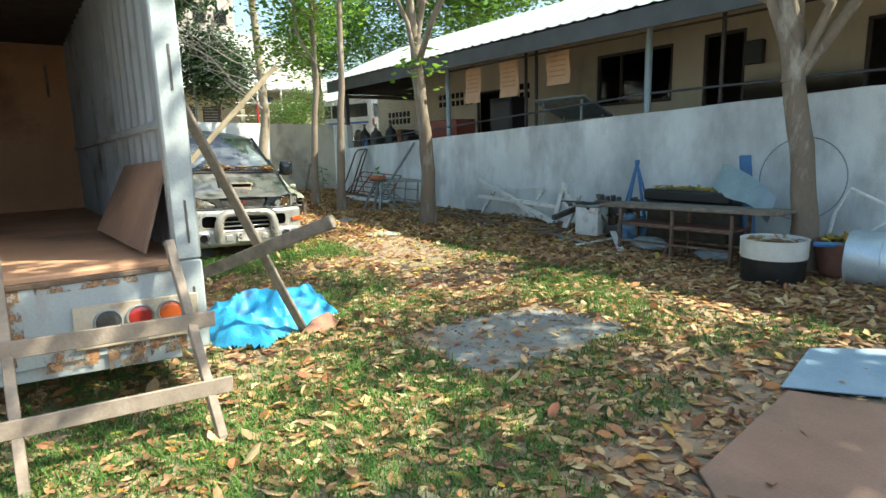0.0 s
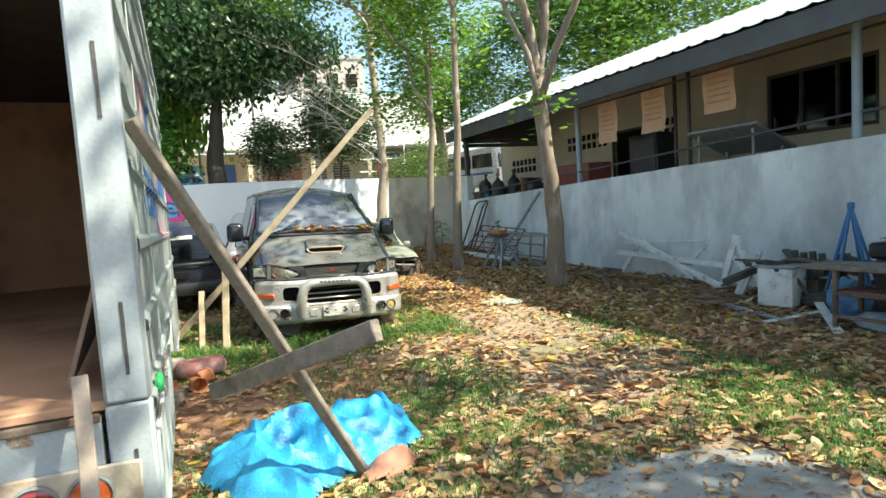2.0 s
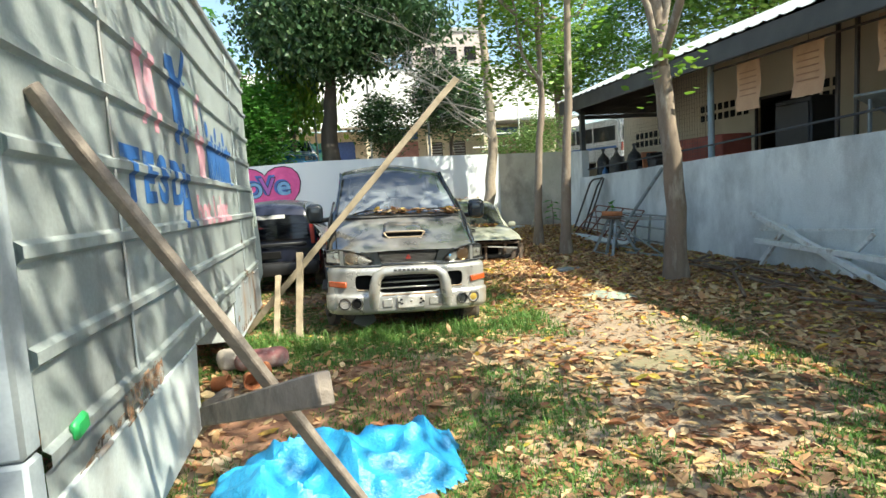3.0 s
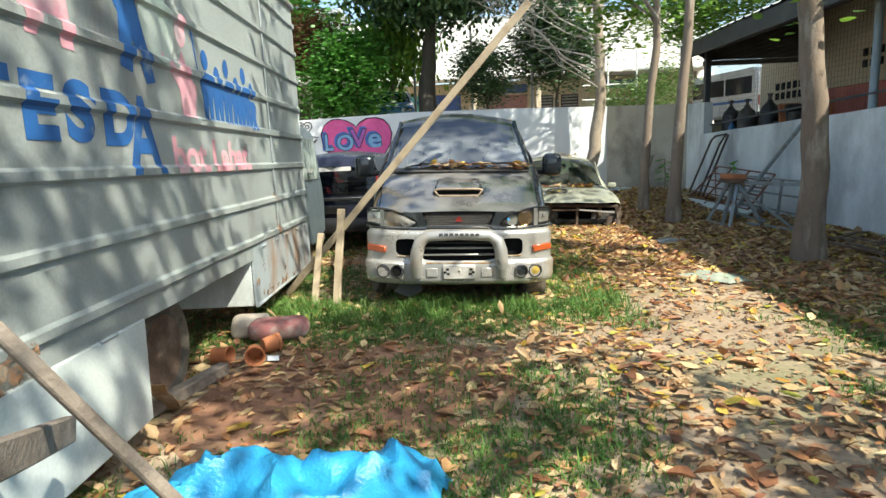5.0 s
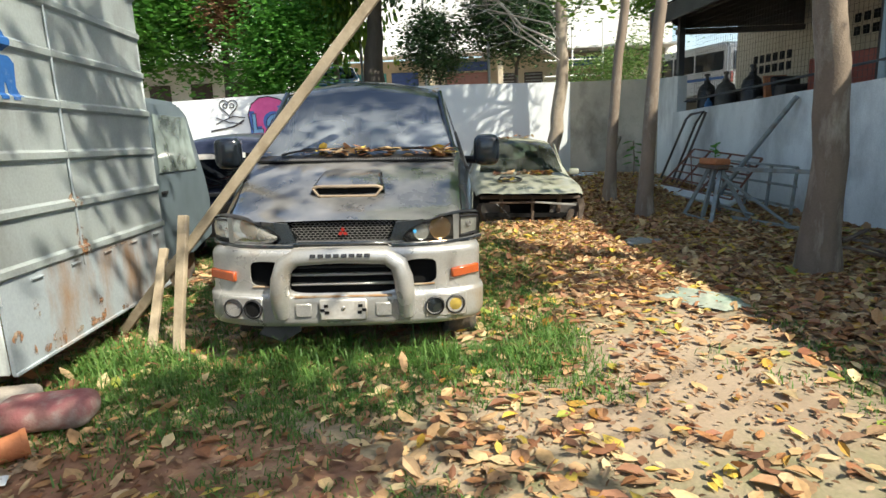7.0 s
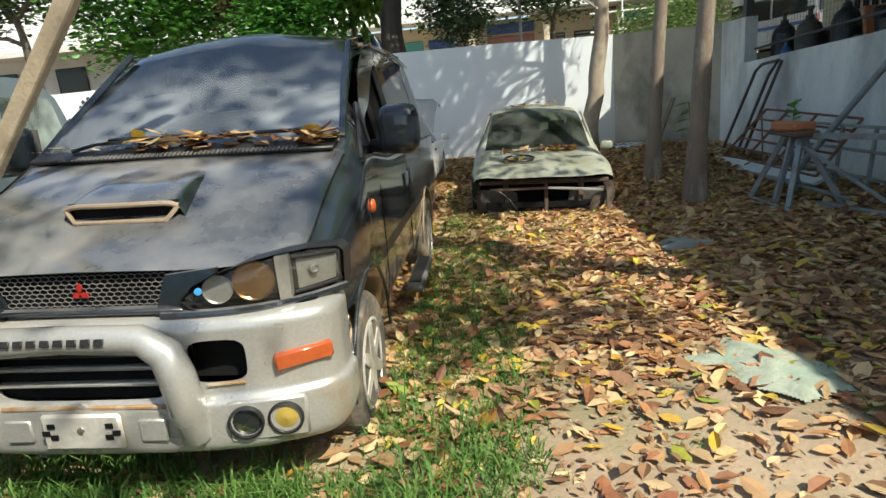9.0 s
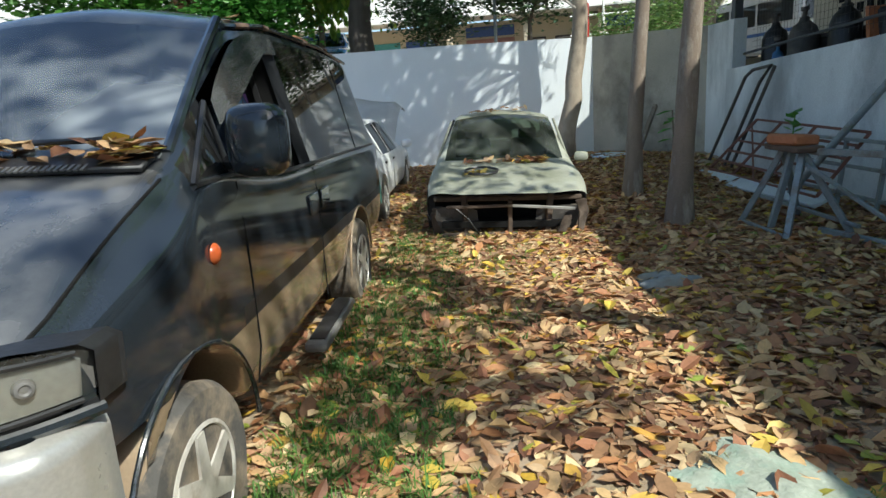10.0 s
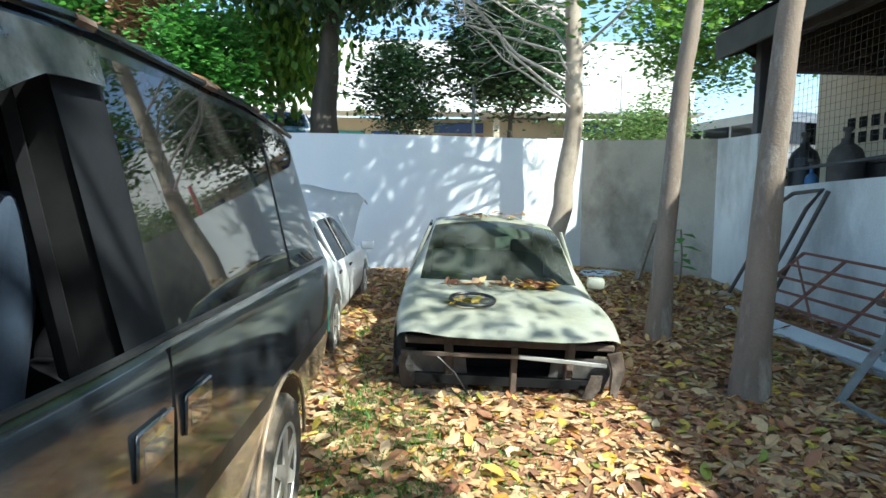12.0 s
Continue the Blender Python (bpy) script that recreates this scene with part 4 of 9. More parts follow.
M_RED = surf("red_lens", (0.34, 0.03, 0.02), (0.26, 0.02, 0.02), 0.2, 20, 0.05, coat=0.5)
# seat colours kept very dark, for the little light inside the cabin
M_SEATBLUE = surf("blue_seat_cover", (0.022, 0.036, 0.058), (0.016, 0.027, 0.045), 0.9, 10, 0.2)
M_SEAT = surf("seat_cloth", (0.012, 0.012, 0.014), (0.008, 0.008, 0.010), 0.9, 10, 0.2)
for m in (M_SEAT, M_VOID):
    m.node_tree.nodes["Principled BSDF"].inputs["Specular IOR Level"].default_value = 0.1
M_RUST = surf("rusted_steel", (0.16, 0.10, 0.065), (0.09, 0.06, 0.045), 0.85, 9, 0.5, stain=(0.24, 0.19, 0.15), amount=0.4, stain_scale=4)
M_GREASE = surf("oily_steel", (0.06, 0.055, 0.05), (0.11, 0.10, 0.09), 0.6, 9, 0.5, 0.3)


def lerp(a, b, t):
    return a + (b - a) * t


def flow(rows, n):
    """Rows of numbers filled in n steps a stretch by monotone cubics, so that nothing overshoots."""
    p = np.array(rows, float)
    d = np.diff(p, axis=0)
    m = np.zeros_like(p)
    same = d[:-1] * d[1:] > 0
    m[1:-1] = np.where(same, 2 * d[:-1] * d[1:] / np.where(same, d[:-1] + d[1:], 1), 0)
    m[0], m[-1] = d[0], d[-1]
    out = []
    for i in range(len(p) - 1):
        for k in range(n):
            t = k / n
            out.append((2 * t ** 3 - 3 * t * t + 1) * p[i] + (t ** 3 - 2 * t * t + t) * m[i] + (3 * t * t - 2 * t ** 3) * p[i + 1] + (t ** 3 - t * t) * m[i + 1])
    return out + [p[-1]]


def shell(parent, stations, classes, materials, nose=0.2, nose_len=0.8, tail=0.12, arches=(), mold=None, nose_pow=2.4, fine=3):
    """A car body lofted from stations (y, half width, low, belt, top half width, top).
    classes(i, j, side) names the part that each face belongs to, or None for an opening."""
    names = ["body"]
    L_end = stations[-1][0]
    y_first = stations[0][0]

    def ring(st):
        y, w, zb, zk, wt, zt = st
        zm = mold if mold else lerp(zb, zk, 0.48)
        r = [(0, zb), (0.80 * w, zb), (0.965 * w, zb + 0.05), (w * 0.995, lerp(zb, zm, 0.5)), (1.005 * w, zm - 0.035), (1.005 * w, zm + 0.035),
             (w, lerp(zm, zk, 0.55)), (0.985 * w, zk - 0.03), (0.965 * w, zk), (lerp(0.965 * w, wt, 0.88), lerp(zk, zt, 0.80)),
             (wt, zt - 0.38 * (zt - zk) * 0.32), (0.70 * wt, zt - 0.05 * (zt - zk) - 0.008), (0, zt)]
        if zt - zk < 0.2:
            r[9] = (lerp(0.965 * w, wt, 0.5), lerp(zk, zt, 0.70))
        out = []
        for x, z in flow(r + [(-r[11][0], r[11][1])], fine)[:12 * fine + 1]:
            for yc, zc, R in arches:
                if abs(y - yc) < R:
                    za = zc + math.sqrt(R * R - (y - yc) ** 2)
                    if z < za:
                        z = za - 0.0005 * (za - z)
            k = (abs(x) / 0.85) ** nose_pow
            yy = y + nose * k * max(0.0, 1 - (y - y_first) / nose_len) - tail * k * max(0.0, 1 - (L_end - y) / 0.6)
            out.append((x, yy, z))
        return out
    bms = {}

    def get(key):
        if key not in bms:
            bms[key] = (bmesh.new(), {})
        return bms[key]

    def vert(key, co):
        b, d = get(key)
        k = (round(co[0], 5), round(co[1], 5), round(co[2], 5))
        if k not in d:
            d[k] = b.verts.new(co)
        return d[k]

    rings = [ring(s) for s in flow(stations, 2)]
    for i in range(len(rings) - 1):
        for j in range(12 * fine):
            for side in (1, -1):
                key = classes(i // 2, j // fine, side)
                if key is None:
                    continue
                q = [rings[i][j], rings[i + 1][j], rings[i + 1][j + 1], rings[i][j + 1]]
                q = [(c[0] * side, c[1], c[2]) for c in q]
                if side < 0:
                    q = q[::-1]
                vs = []
                for c in q:
                    v = vert(key, c)
                    if v not in vs:
                        vs.append(v)
                if len(vs) > 2:
                    try:
                        get(key)[0].faces.new(vs)
                    except ValueError:
                        pass
    for r, end in ((rings[0], 0), (rings[-1], 1)):
        for j in range(12 * fine):
            key = classes(-1 if end == 0 else -2, j // fine, 1)
            if key is None:
                continue
            a, b2 = r[j], r[j + 1]
            q = [a, b2, (-b2[0], b2[1], b2[2]), (-a[0], a[1], a[2])]
            vs = []
            for c in q:
                v = vert(key, c)
                if v not in vs:
                    vs.append(v)
            if len(vs) > 2:
                try:
                    get(key)[0].faces.new(vs)
                except ValueError:
                    pass
    made = {}
    for key, (b, _) in bms.items():
        name = key.split(":")[0]
        bmesh.ops.recalc_face_normals(b, faces=b.faces[:])
        mat, lab = materials[name]
        ob = part(name, b, mat, parent, lab, 50)
        if name in ("pane", "windscreen", "rear_window"):
            ob.visible_shadow = False
        made[key] = ob
    return made


def wheel(parent, at, radius=0.33, width=0.22, rim=True, face=1, spokes=6, flat=None):
    """A tyre with an alloy rim; face +1 looks to x."""
    m = pose(*at, 0, 90, 0) if face > 0 else pose(*at, 0, -90, 0)
    m = pose(0, 0, 0) @ m
    r, w = radius, width / 2
    prof = [(r * 0.62, -w * 0.9), (r * 0.80, -w), (r * 0.93, -w * 0.95), (r, -w * 0.7), (r * 0.985, -w * 0.5), (r, -w * 0.3), (r * 0.985, -w * 0.1), (r, w * 0.1), (r * 0.985, w * 0.3), (r, w * 0.5), (r, w * 0.7),
            (r * 0.93, w * 0.95), (r * 0.80, w), (r * 0.62, w * 0.9)]
    bt = lathe(prof, 40, None, m)
    if flat is not None:
        for v in bt.verts:
            if v.co.z < flat + 0.10:
                squash = (flat + 0.10 - v.co.z) / 0.10
                v.co.x = at[0] + (v.co.x - at[0]) * (1 + 0.16 * min(1.0, squash))
                v.co.z = max(v.co.z, flat)
    tyre = part("wheel", bt, M_RUBBER, parent, "dusty black tyre")
    if not rim:
        part("rim", lathe([(0.0, w * 0.75), (r * 0.15, w * 0.72), (r * 0.19, w * 0.30), (r * 0.30, -w * 0.1), (r * 0.44, -w * 0.15), (r * 0.54, w * 0.35), (r * 0.62, w * 0.92)], 30, None, m), M_RUST, tyre, "rusty steel wheel disc")
        return tyre
    b = lathe([(r * 0.52, w * 0.1), (r * 0.60, w * 0.5), (r * 0.64, w * 0.95), (r * 0.60, w * 0.98), (r * 0.56, w * 0.7)], 36, None, m)
    for k in range(spokes):
        a = 360 * k / spokes
        mm = m @ pose(0, 0, 0, 0, 0, a)
        sp = bmesh.new()
        pr = [(0.03, -0.035), (r * 0.57, -0.022), (r * 0.57, 0.022), (0.03, 0.035)]
        prism(pr, 0.03, sp, mm @ Matrix.Translation((0, 0, w * 0.72)))
        add(b, sp)
    lathe([(0.0, w * 1.0), (0.045, w * 0.98), (0.06, w * 0.8), (0.06, w * 0.4)], 20, b, m)
    part("rim", b, M_RIM, tyre, "weathered alloy rim")
    part("brake_disc", lathe([(0.0, w * 0.1), (r * 0.5, w * 0.1), (r * 0.52, -w * 0.2)], 24, None, m), M_RUST, tyre)
    return tyre


# the people carrier ------------------------------------------------------
van = thing("van", pose(2.72, 8.20, 0.0, 0, 2.0, -0.2), "dusty dark people carrier with silver bumper, missing one front wheel", "van")
VS = [  # y, half width, low, belt, top half width, top
    (0.10, 0.83, 0.40, 0.865, 0.70, 0.915), (0.30, 0.845, 0.40, 0.915, 0.69, 0.972), (0.45, 0.855, 0.38, 0.96, 0.68, 1.048), (0.62, 0.865, 0.36, 1.01, 0.68, 1.125),
    (0.72, 0.87, 0.34, 1.045, 0.68, 1.16), (0.82, 0.87, 0.33, 1.08, 0.69, 1.195), (0.94, 0.865, 0.32, 1.13, 0.71, 1.235), (1.00, 0.86, 0.31, 1.165, 0.735, 1.26),
    (1.12, 0.86, 0.31, 1.19, 0.725, 1.345), (1.26, 0.86, 0.30, 1.195, 0.71, 1.445), (1.36, 0.86, 0.30, 1.195, 0.70, 1.515), (1.44, 0.86, 0.30, 1.195, 0.69, 1.57), (1.58, 0.86, 0.30, 1.195, 0.675, 1.67),
    (1.74, 0.86, 0.30, 1.195, 0.655, 1.78), (1.82, 0.86, 0.30, 1.195, 0.65, 1.825), (1.90, 0.86, 0.30, 1.195, 0.645, 1.85), (2.1, 0.86, 0.30, 1.19, 0.64, 1.885), (2.66, 0.86, 0.30, 1.185, 0.64, 1.915), (2.78, 0.86, 0.30, 1.185, 0.64, 1.915),
    (2.98, 0.86, 0.30, 1.18, 0.64, 1.915), (3.40, 0.86, 0.30, 1.175, 0.64, 1.91), (3.50, 0.86, 0.30, 1.17, 0.64, 1.91), (3.62, 0.86, 0.30, 1.17, 0.64, 1.905), (3.76, 0.86, 0.30, 1.165, 0.64, 1.90), (3.90, 0.86, 0.30, 1.16, 0.635, 1.895),
    (3.96, 0.86, 0.30, 1.16, 0.635, 1.89), (4.04, 0.86, 0.30, 1.16, 0.63, 1.885), (4.18, 0.86, 0.30, 1.155, 0.63, 1.875), (4.28, 0.86, 0.30, 1.155, 0.625, 1.865), (4.40, 0.86, 0.31, 1.15, 0.62, 1.85), (4.55, 0.855, 0.32, 1.15, 0.60, 1.81), (4.66, 0.85, 0.34, 1.15, 0.57, 1.74), (4.74, 0.84, 0.36, 1.15, 0.55, 1.62)]
def station(y):
    """The body section at y: as drawn up to the roof's front, drawn together behind it."""
    yo = y if y < 1.9 else 1.9 + (y - 1.9) * 2.84 / 2.82
    return (y, *[float(np.interp(yo, [q[0] for q in VS], [q[k] for q in VS])) for k in range(1, 6)])


VS = [station(y) for y in (0.10, 0.18, 0.26, 0.36, 0.45, 0.55, 0.66, 0.77, 0.88, 0.95, 1.00, 1.10, 1.19, 1.28, 1.35, 1.46, 1.60, 1.74, 1.82, 1.92, 2.08, 2.20, 2.30, 2.39, 2.70, 3.0, 3.1, 3.2, 3.30, 3.42, 3.56, 3.66, 3.70, 3.80, 3.95, 4.1, 4.25, 4.40, 4.52, 4.62, 4.68, 4.72)]
VS = [(y, w, lo, belt - 0.09 * smooth01((y - 0.95) / 1.0), wt, top) for y, w, lo, belt, wt, top in VS]
VAN_Y = [s[0] for s in VS]


def van_class(i, j, side):
    if i == -1:
        return "body" if j >= 4 else None
    if i == -2:
        return "rear_window" if 8 <= j <= 9 else "lower_body" if j < 5 else "body"
    y = VAN_Y[i]
    if j == 0:
        return "lower_body"
    if j in (1, 2, 3):
        return None if y < 0.35 else "lower_body"
    if j == 4:
        return "moulding:%d" % side if y > 1.15 else "body"
    if 0.99 < y < 1.74 and j in (10, 11):
        return "windscreen"
    if j == 8:
        if 0.99 < y < 1.27:
            return "pane:quarter%d" % side
        if 1.34 < y < 2.19:
            return None if side > 0 else "pane:door"
        if 2.38 < y < 3.65:
            return "pane:slide%d" % side
        if 3.69 < y < 4.45:
            return "pane:rear%d" % side
        if 1.2 < y < 4.45:
            return "window_pillar:%d%d" % (side, int(y > 2) + int(y > 3))
    if j in (8, 9) and y < 0.94:
        return "fender:%d" % side if j == 8 else "hood"
    if j in (10, 11) and y < 0.94:
        return "hood"
    return "body"


shell(van, VS, van_class, {
    "body": (M_VANBODY, "dusty black-green body"), "lower_body": (M_VANLOW, "beige-gold lower body"), "moulding": (M_BLACK, "black side moulding"), "window_pillar": (M_TRIM, "matt black window pillar"), "hood": (M_VAN, "dusty grey bonnet"),
    "fender": (M_VANBODY, "glossy dark front wing"), "windscreen": (M_WSCREEN, "windscreen with dust and painted sun patches"), "pane": (M_GLASS, "tinted side glass"), "rear_window": (M_GLASS, "rear window")},
    nose=0.24, nose_len=0.85, tail=0.10, arches=((0.77, 0.27, 0.43), (3.42, 0.27, 0.41)), mold=0.66, nose_pow=4.2)
# wheel wells and floor inside, near-black for the shade under the body
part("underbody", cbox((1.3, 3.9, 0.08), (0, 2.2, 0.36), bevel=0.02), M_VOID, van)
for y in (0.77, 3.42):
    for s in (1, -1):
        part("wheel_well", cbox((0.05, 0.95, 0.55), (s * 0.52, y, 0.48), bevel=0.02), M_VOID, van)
        b = bmesh.new()
        R = 0.432 if y < 1 else 0.412
        pts = [(s * 0.868, y + R * math.cos(math.radians(a)), 0.27 + R * math.sin(math.radians(a))) for a in range(0, 181, 9)]
        tube(pts, 0.009, 8, b)
        part("arch_lip", b, M_VAN if y < 1 else M_VANLOW, van)
wheel(van, (0.745, 0.77, 0.245), 0.335, 0.23, True, 1, flat=0.012)
wheel(van, (0.765, 3.42, 0.255), 0.335, 0.23, True, 1, flat=0.012)
wheel(van, (-0.765, 3.42, 0.285), 0.335, 0.23, True, -1, flat=-0.03)
# bare hub and arm where the front wheel is missing
hub = part("wheel_hub", lathe([(0.0, 0.10), (0.05, 0.10), (0.06, 0.06), (0.15, 0.05), (0.16, 0.02), (0.15, -0.02), (0.07, -0.04), (0.07, -0.12)], 28, None, pose(-0.80, 0.70, 0.17, 20, -80, 0)), M_GREASE, van, "bare oily wheel hub on the ground")
part("suspension_arm", tube([(-0.72, 0.69, 0.18), (-0.58, 0.63, 0.16), (-0.40, 0.67, 0.24)], [0.05, 0.045, 0.04], 10), M_GREASE, hub)
part("brake_caliper", cbox((0.22, 0.16, 0.12), (-0.60, 0.49, 0.16), (10, 20, 15), 0.03, seg=2), M_GREASE, hub)
part("steering_knuckle", prism([(-0.14, -0.05), (0.02, -0.10), (0.14, -0.02), (0.10, 0.08), (-0.06, 0.07)], 0.05, None, pose(-0.50, 0.40, 0.13, 70, 10, 20)), M_STEP, hub, "grey cast bracket")

# bumper: grid with openings
BX = [0.0, 0.17, 0.32, 0.37, 0.43, 0.58, 0.655, 0.82, 0.865, 0.885, 0.885, 0.88]
BY = [0.0, 0.002, 0.008, 0.012, 0.018, 0.042, 0.066, 0.145, 0.20, 0.27, 0.33, 0.38]
BZ = [(0.265, 0.10), (0.285, 0.035), (0.33, 0.0), (0.47, 0.0), (0.50, 0.025), (0.545, 0.03), (0.595, 0.03), (0.665, 0.03), (0.70, 0.03), (0.735, 0.03), (0.77, 0.05), (0.785, 0.10)]
HOLES = ((0.0, 0.60, 0.335, 0.098, 7), (0.478, 0.622, 0.098, 0.078, 4))     # centre x, z, half sizes, squareness


def in_hole(x, z):
    """Below 1 inside an opening of the bumper; and that opening."""
    return min((((abs(x - h[0]) / h[2]) ** h[4] + (abs(z - h[1]) / h[3]) ** h[4]) ** (1 / h[4]), h) for h in HOLES)


cols, lines = flow(list(zip(BX, BY)), 5), flow(BZ, 4)
b = bmesh.new()
rows = {}
for s in (1, -1):
    for k, (z, inset) in enumerate(lines):
        for i, (bx, by) in enumerate(cols):
            front = max(0.0, 1 - (i / 42.0) ** 3)
            y = by + inset * (0.35 + 0.65 * front)
            x = bx - inset * (1 - front) * 0.8
            zz = z - 0.01 * (bx / 0.88) ** 2 * smooth01((z - 0.66) / 0.10) + 0.04 * smooth01((by - 0.15) / 0.25) * (1 - smooth01((z - 0.28) / 0.18))
            rows[(s, k, i)] = b.verts.new((s * x, y, zz))
    for k in range(len(lines) - 1):
        for i in range(len(cols) - 1):
            q = [rows[(s, k, i)], rows[(s, k, i + 1)], rows[(s, k + 1, i + 1)], rows[(s, k + 1, i)]]
            mid = sum((v.co for v in q), Vector()) / 4
            if in_hole(abs(mid.x), mid.z)[0] < 1:
                continue
            b.faces.new(q if s > 0 else q[::-1])
bmesh.ops.delete(b, geom=[v for v in b.verts if not v.link_faces], context="VERTS")
for v in b.verts:
    d, h = in_hole(abs(v.co.x), v.co.z)
    if 0.05 < d < 1 or (v.is_boundary and d < 1.4):
        v.co.x = math.copysign(h[0] + (abs(v.co.x) - h[0]) / d, v.co.x)
        v.co.z = h[1] + (v.co.z - h[1]) / d
bmesh.ops.remove_doubles(b, verts=b.verts, dist=0.0006)
bmesh.ops.recalc_face_normals(b, faces=b.faces[:])
if sum(f.normal.y for f in b.faces) > 0:
    bmesh.ops.reverse_faces(b, faces=b.faces[:])
ext = bmesh.ops.solidify(b, geom=b.faces[:], thickness=0.012)
bumper = part("bumper", b, M_SILVER, van, "scuffed silver front bumper with rust streaks", 45)
# black boxes fill the bumper's holes in place of the shade within
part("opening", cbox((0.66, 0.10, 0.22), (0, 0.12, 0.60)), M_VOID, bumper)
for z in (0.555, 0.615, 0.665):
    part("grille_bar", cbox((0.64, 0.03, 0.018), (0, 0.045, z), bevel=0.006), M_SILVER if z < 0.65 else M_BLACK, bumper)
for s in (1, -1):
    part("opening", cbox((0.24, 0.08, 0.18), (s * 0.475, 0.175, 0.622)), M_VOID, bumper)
    part("indicator", cbox((0.205, 0.03, 0.062), (s * 0.756, 0.132, 0.605), (0, s * -3, s * 30), 0.008), M_AMBER, bumper, "amber indicator lens")
    pl = part("fog_lamp_plate", cbox((0.275, 0.02, 0.155), (s * 0.63, 0.058, 0.405), (0, 0, s * 12), 0.02), M_SILVER, bumper)
    for k, x in enumerate((0.56, 0.69)):
        y = 0.034 + (x - 0.56) * 0.24
        m = pose(s * x, y, 0.405, 90, 0, s * 11)
        part("fog_lamp_ring", lathe([(0.060, -0.02), (0.062, 0.012), (0.054, 0.016), (0.052, 0.0)], 26, None, m), M_BLACK, pl)
        mat = M_VOID if s < 0 else (M_WINDARK if k == 0 else M_YELLOWLENS)
        part("fog_lamp", lathe([(0.0, 0.012 if s > 0 else 0.004), (0.03, 0.008 if s > 0 else 0.003), (0.052, 0.0 if s > 0 else 0.001)], 24, None, m), mat, pl, "yellow fog lamp" if (s > 0 and k) else "")
        if s > 0:
            part("reflector", lathe([(0.0, -0.006), (0.03, -0.005), (0.052, -0.002)], 24, None, m), M_GREASE, pl)
hoop = [(-0.385, 0.03, 0.36), (-0.385, -0.01, 0.48), (-0.372, -0.015, 0.60), (-0.345, -0.012, 0.685), (-0.27, -0.012, 0.735), (0, -0.02, 0.745), (0.27, -0.012, 0.735), (0.345, -0.012, 0.685), (0.372, -0.015, 0.60), (0.385, -0.01, 0.48), (0.385, 0.03, 0.36)]
part("nudge_bar", tube(hoop, [0.05, 0.06, 0.06, 0.058, 0.052, 0.048, 0.052, 0.058, 0.06, 0.06, 0.05], 14), M_SILVER, bumper, "moulded silver nudge hoop")
for k in range(8):
    part("badge_bar", cbox((0.034, 0.006, 0.022), (-0.16 + 0.046 * k, -0.066, 0.753), (-25, 0, 0), 0.002), M_BLACK, bumper)
M_RUSTLINE = surf("rust_line", (0.34, 0.21, 0.10), (0.24, 0.13, 0.06), 0.85, 14, 0.3, stain=(0.42, 0.37, 0.28), amount=0.6, stain_scale=9)
part("rust_line", cbox((0.60, 0.012, 0.016), (0.0, 0.006, 0.483), bevel=0.004), M_RUSTLINE, bumper, "rust along the ledge")
for s in (1, -1):
    part("rust_line", cbox((0.13, 0.012, 0.012), (s * 0.50, 0.052, 0.541), (0, 0, s * 9), 0.004), M_RUSTLINE, bumper, "rust under the intake")
plate = part("plate_holder", cbox((0.29, 0.02, 0.135), (0.0, -0.014, 0.405), bevel=0.01), M_RIM, bumper, "bare silver plate holder")
for s in (1, -1):
    for dx, dz in ((0, 0.022), (0.022, -0.005), (-0.006, -0.02)):
        part("slot", cbox((0.026, 0.006, 0.018), (s * 0.105 + dx * s, -0.0255, 0.41 + dz)), M_VOID, plate)
    part("panel_step", cbox((0.10, 0.012, 0.085), (s * 0.245, -0.002, 0.40), bevel=0.012), M_SILVER, bumper)
part("screw", lathe([(0.0, 0.006), (0.012, 0.004), (0.014, 0)], 14, None, pose(0, -0.025, 0.415, 90, 0, 0)), M_CHROME, plate)

# grille with hexagon mesh and its surround
front = part("grille_surround", cbox((0.76, 0.05, 0.022), (0, 0.165, 0.80), bevel=0.008), M_VAN, van)
part("grille_back", cbox((0.64, 0.02, 0.15), (0, 0.225, 0.86)), M_VOID, front)
b = bmesh.new()
for r in range(8):
    for c in range(-12, 13):
        x = c * 0.0285 + (0.014 if r % 2 else 0)
        z = 0.806 + r * 0.0155
        if abs(x) > 0.262 + (z - 0.80) * 0.5:
            continue
        pts = [(x + 0.0165 * math.cos(math.radians(60 * k + 30)), 0.19, z + 0.0098 * math.sin(math.radians(60 * k + 30))) for k in range(7)]
        tube(pts, 0.0019, 4, b, False)
part("grille_mesh", b, M_STEP, front)["kind"] = "stuff"
for s in (1, -1):
    part("grille_side", prism([(s * 0.278, 0.795), (s * 0.40, 0.795), (s * 0.36, 0.93), (s * 0.338, 0.93)], 0.022, None, pose(0, 0.20, 0, 90, 0, 0)), M_VAN, front)
for k in range(3):
    a = math.radians(90 + 120 * k)
    part("badge", prism([(0, 0), (0.012, 0.016), (0, 0.034), (-0.012, 0.016)], 0.008, None, pose(0, 0.182, 0.865, 90, 0, 0) @ pose(0, 0, 0, 0, 0, 120 * k)), M_RED, front, "plain red badge")

# headlamps
def lamp_front(x):
    """How far back the nose lies at x."""
    return 0.29 * (abs(x) / 0.87) ** 4.7


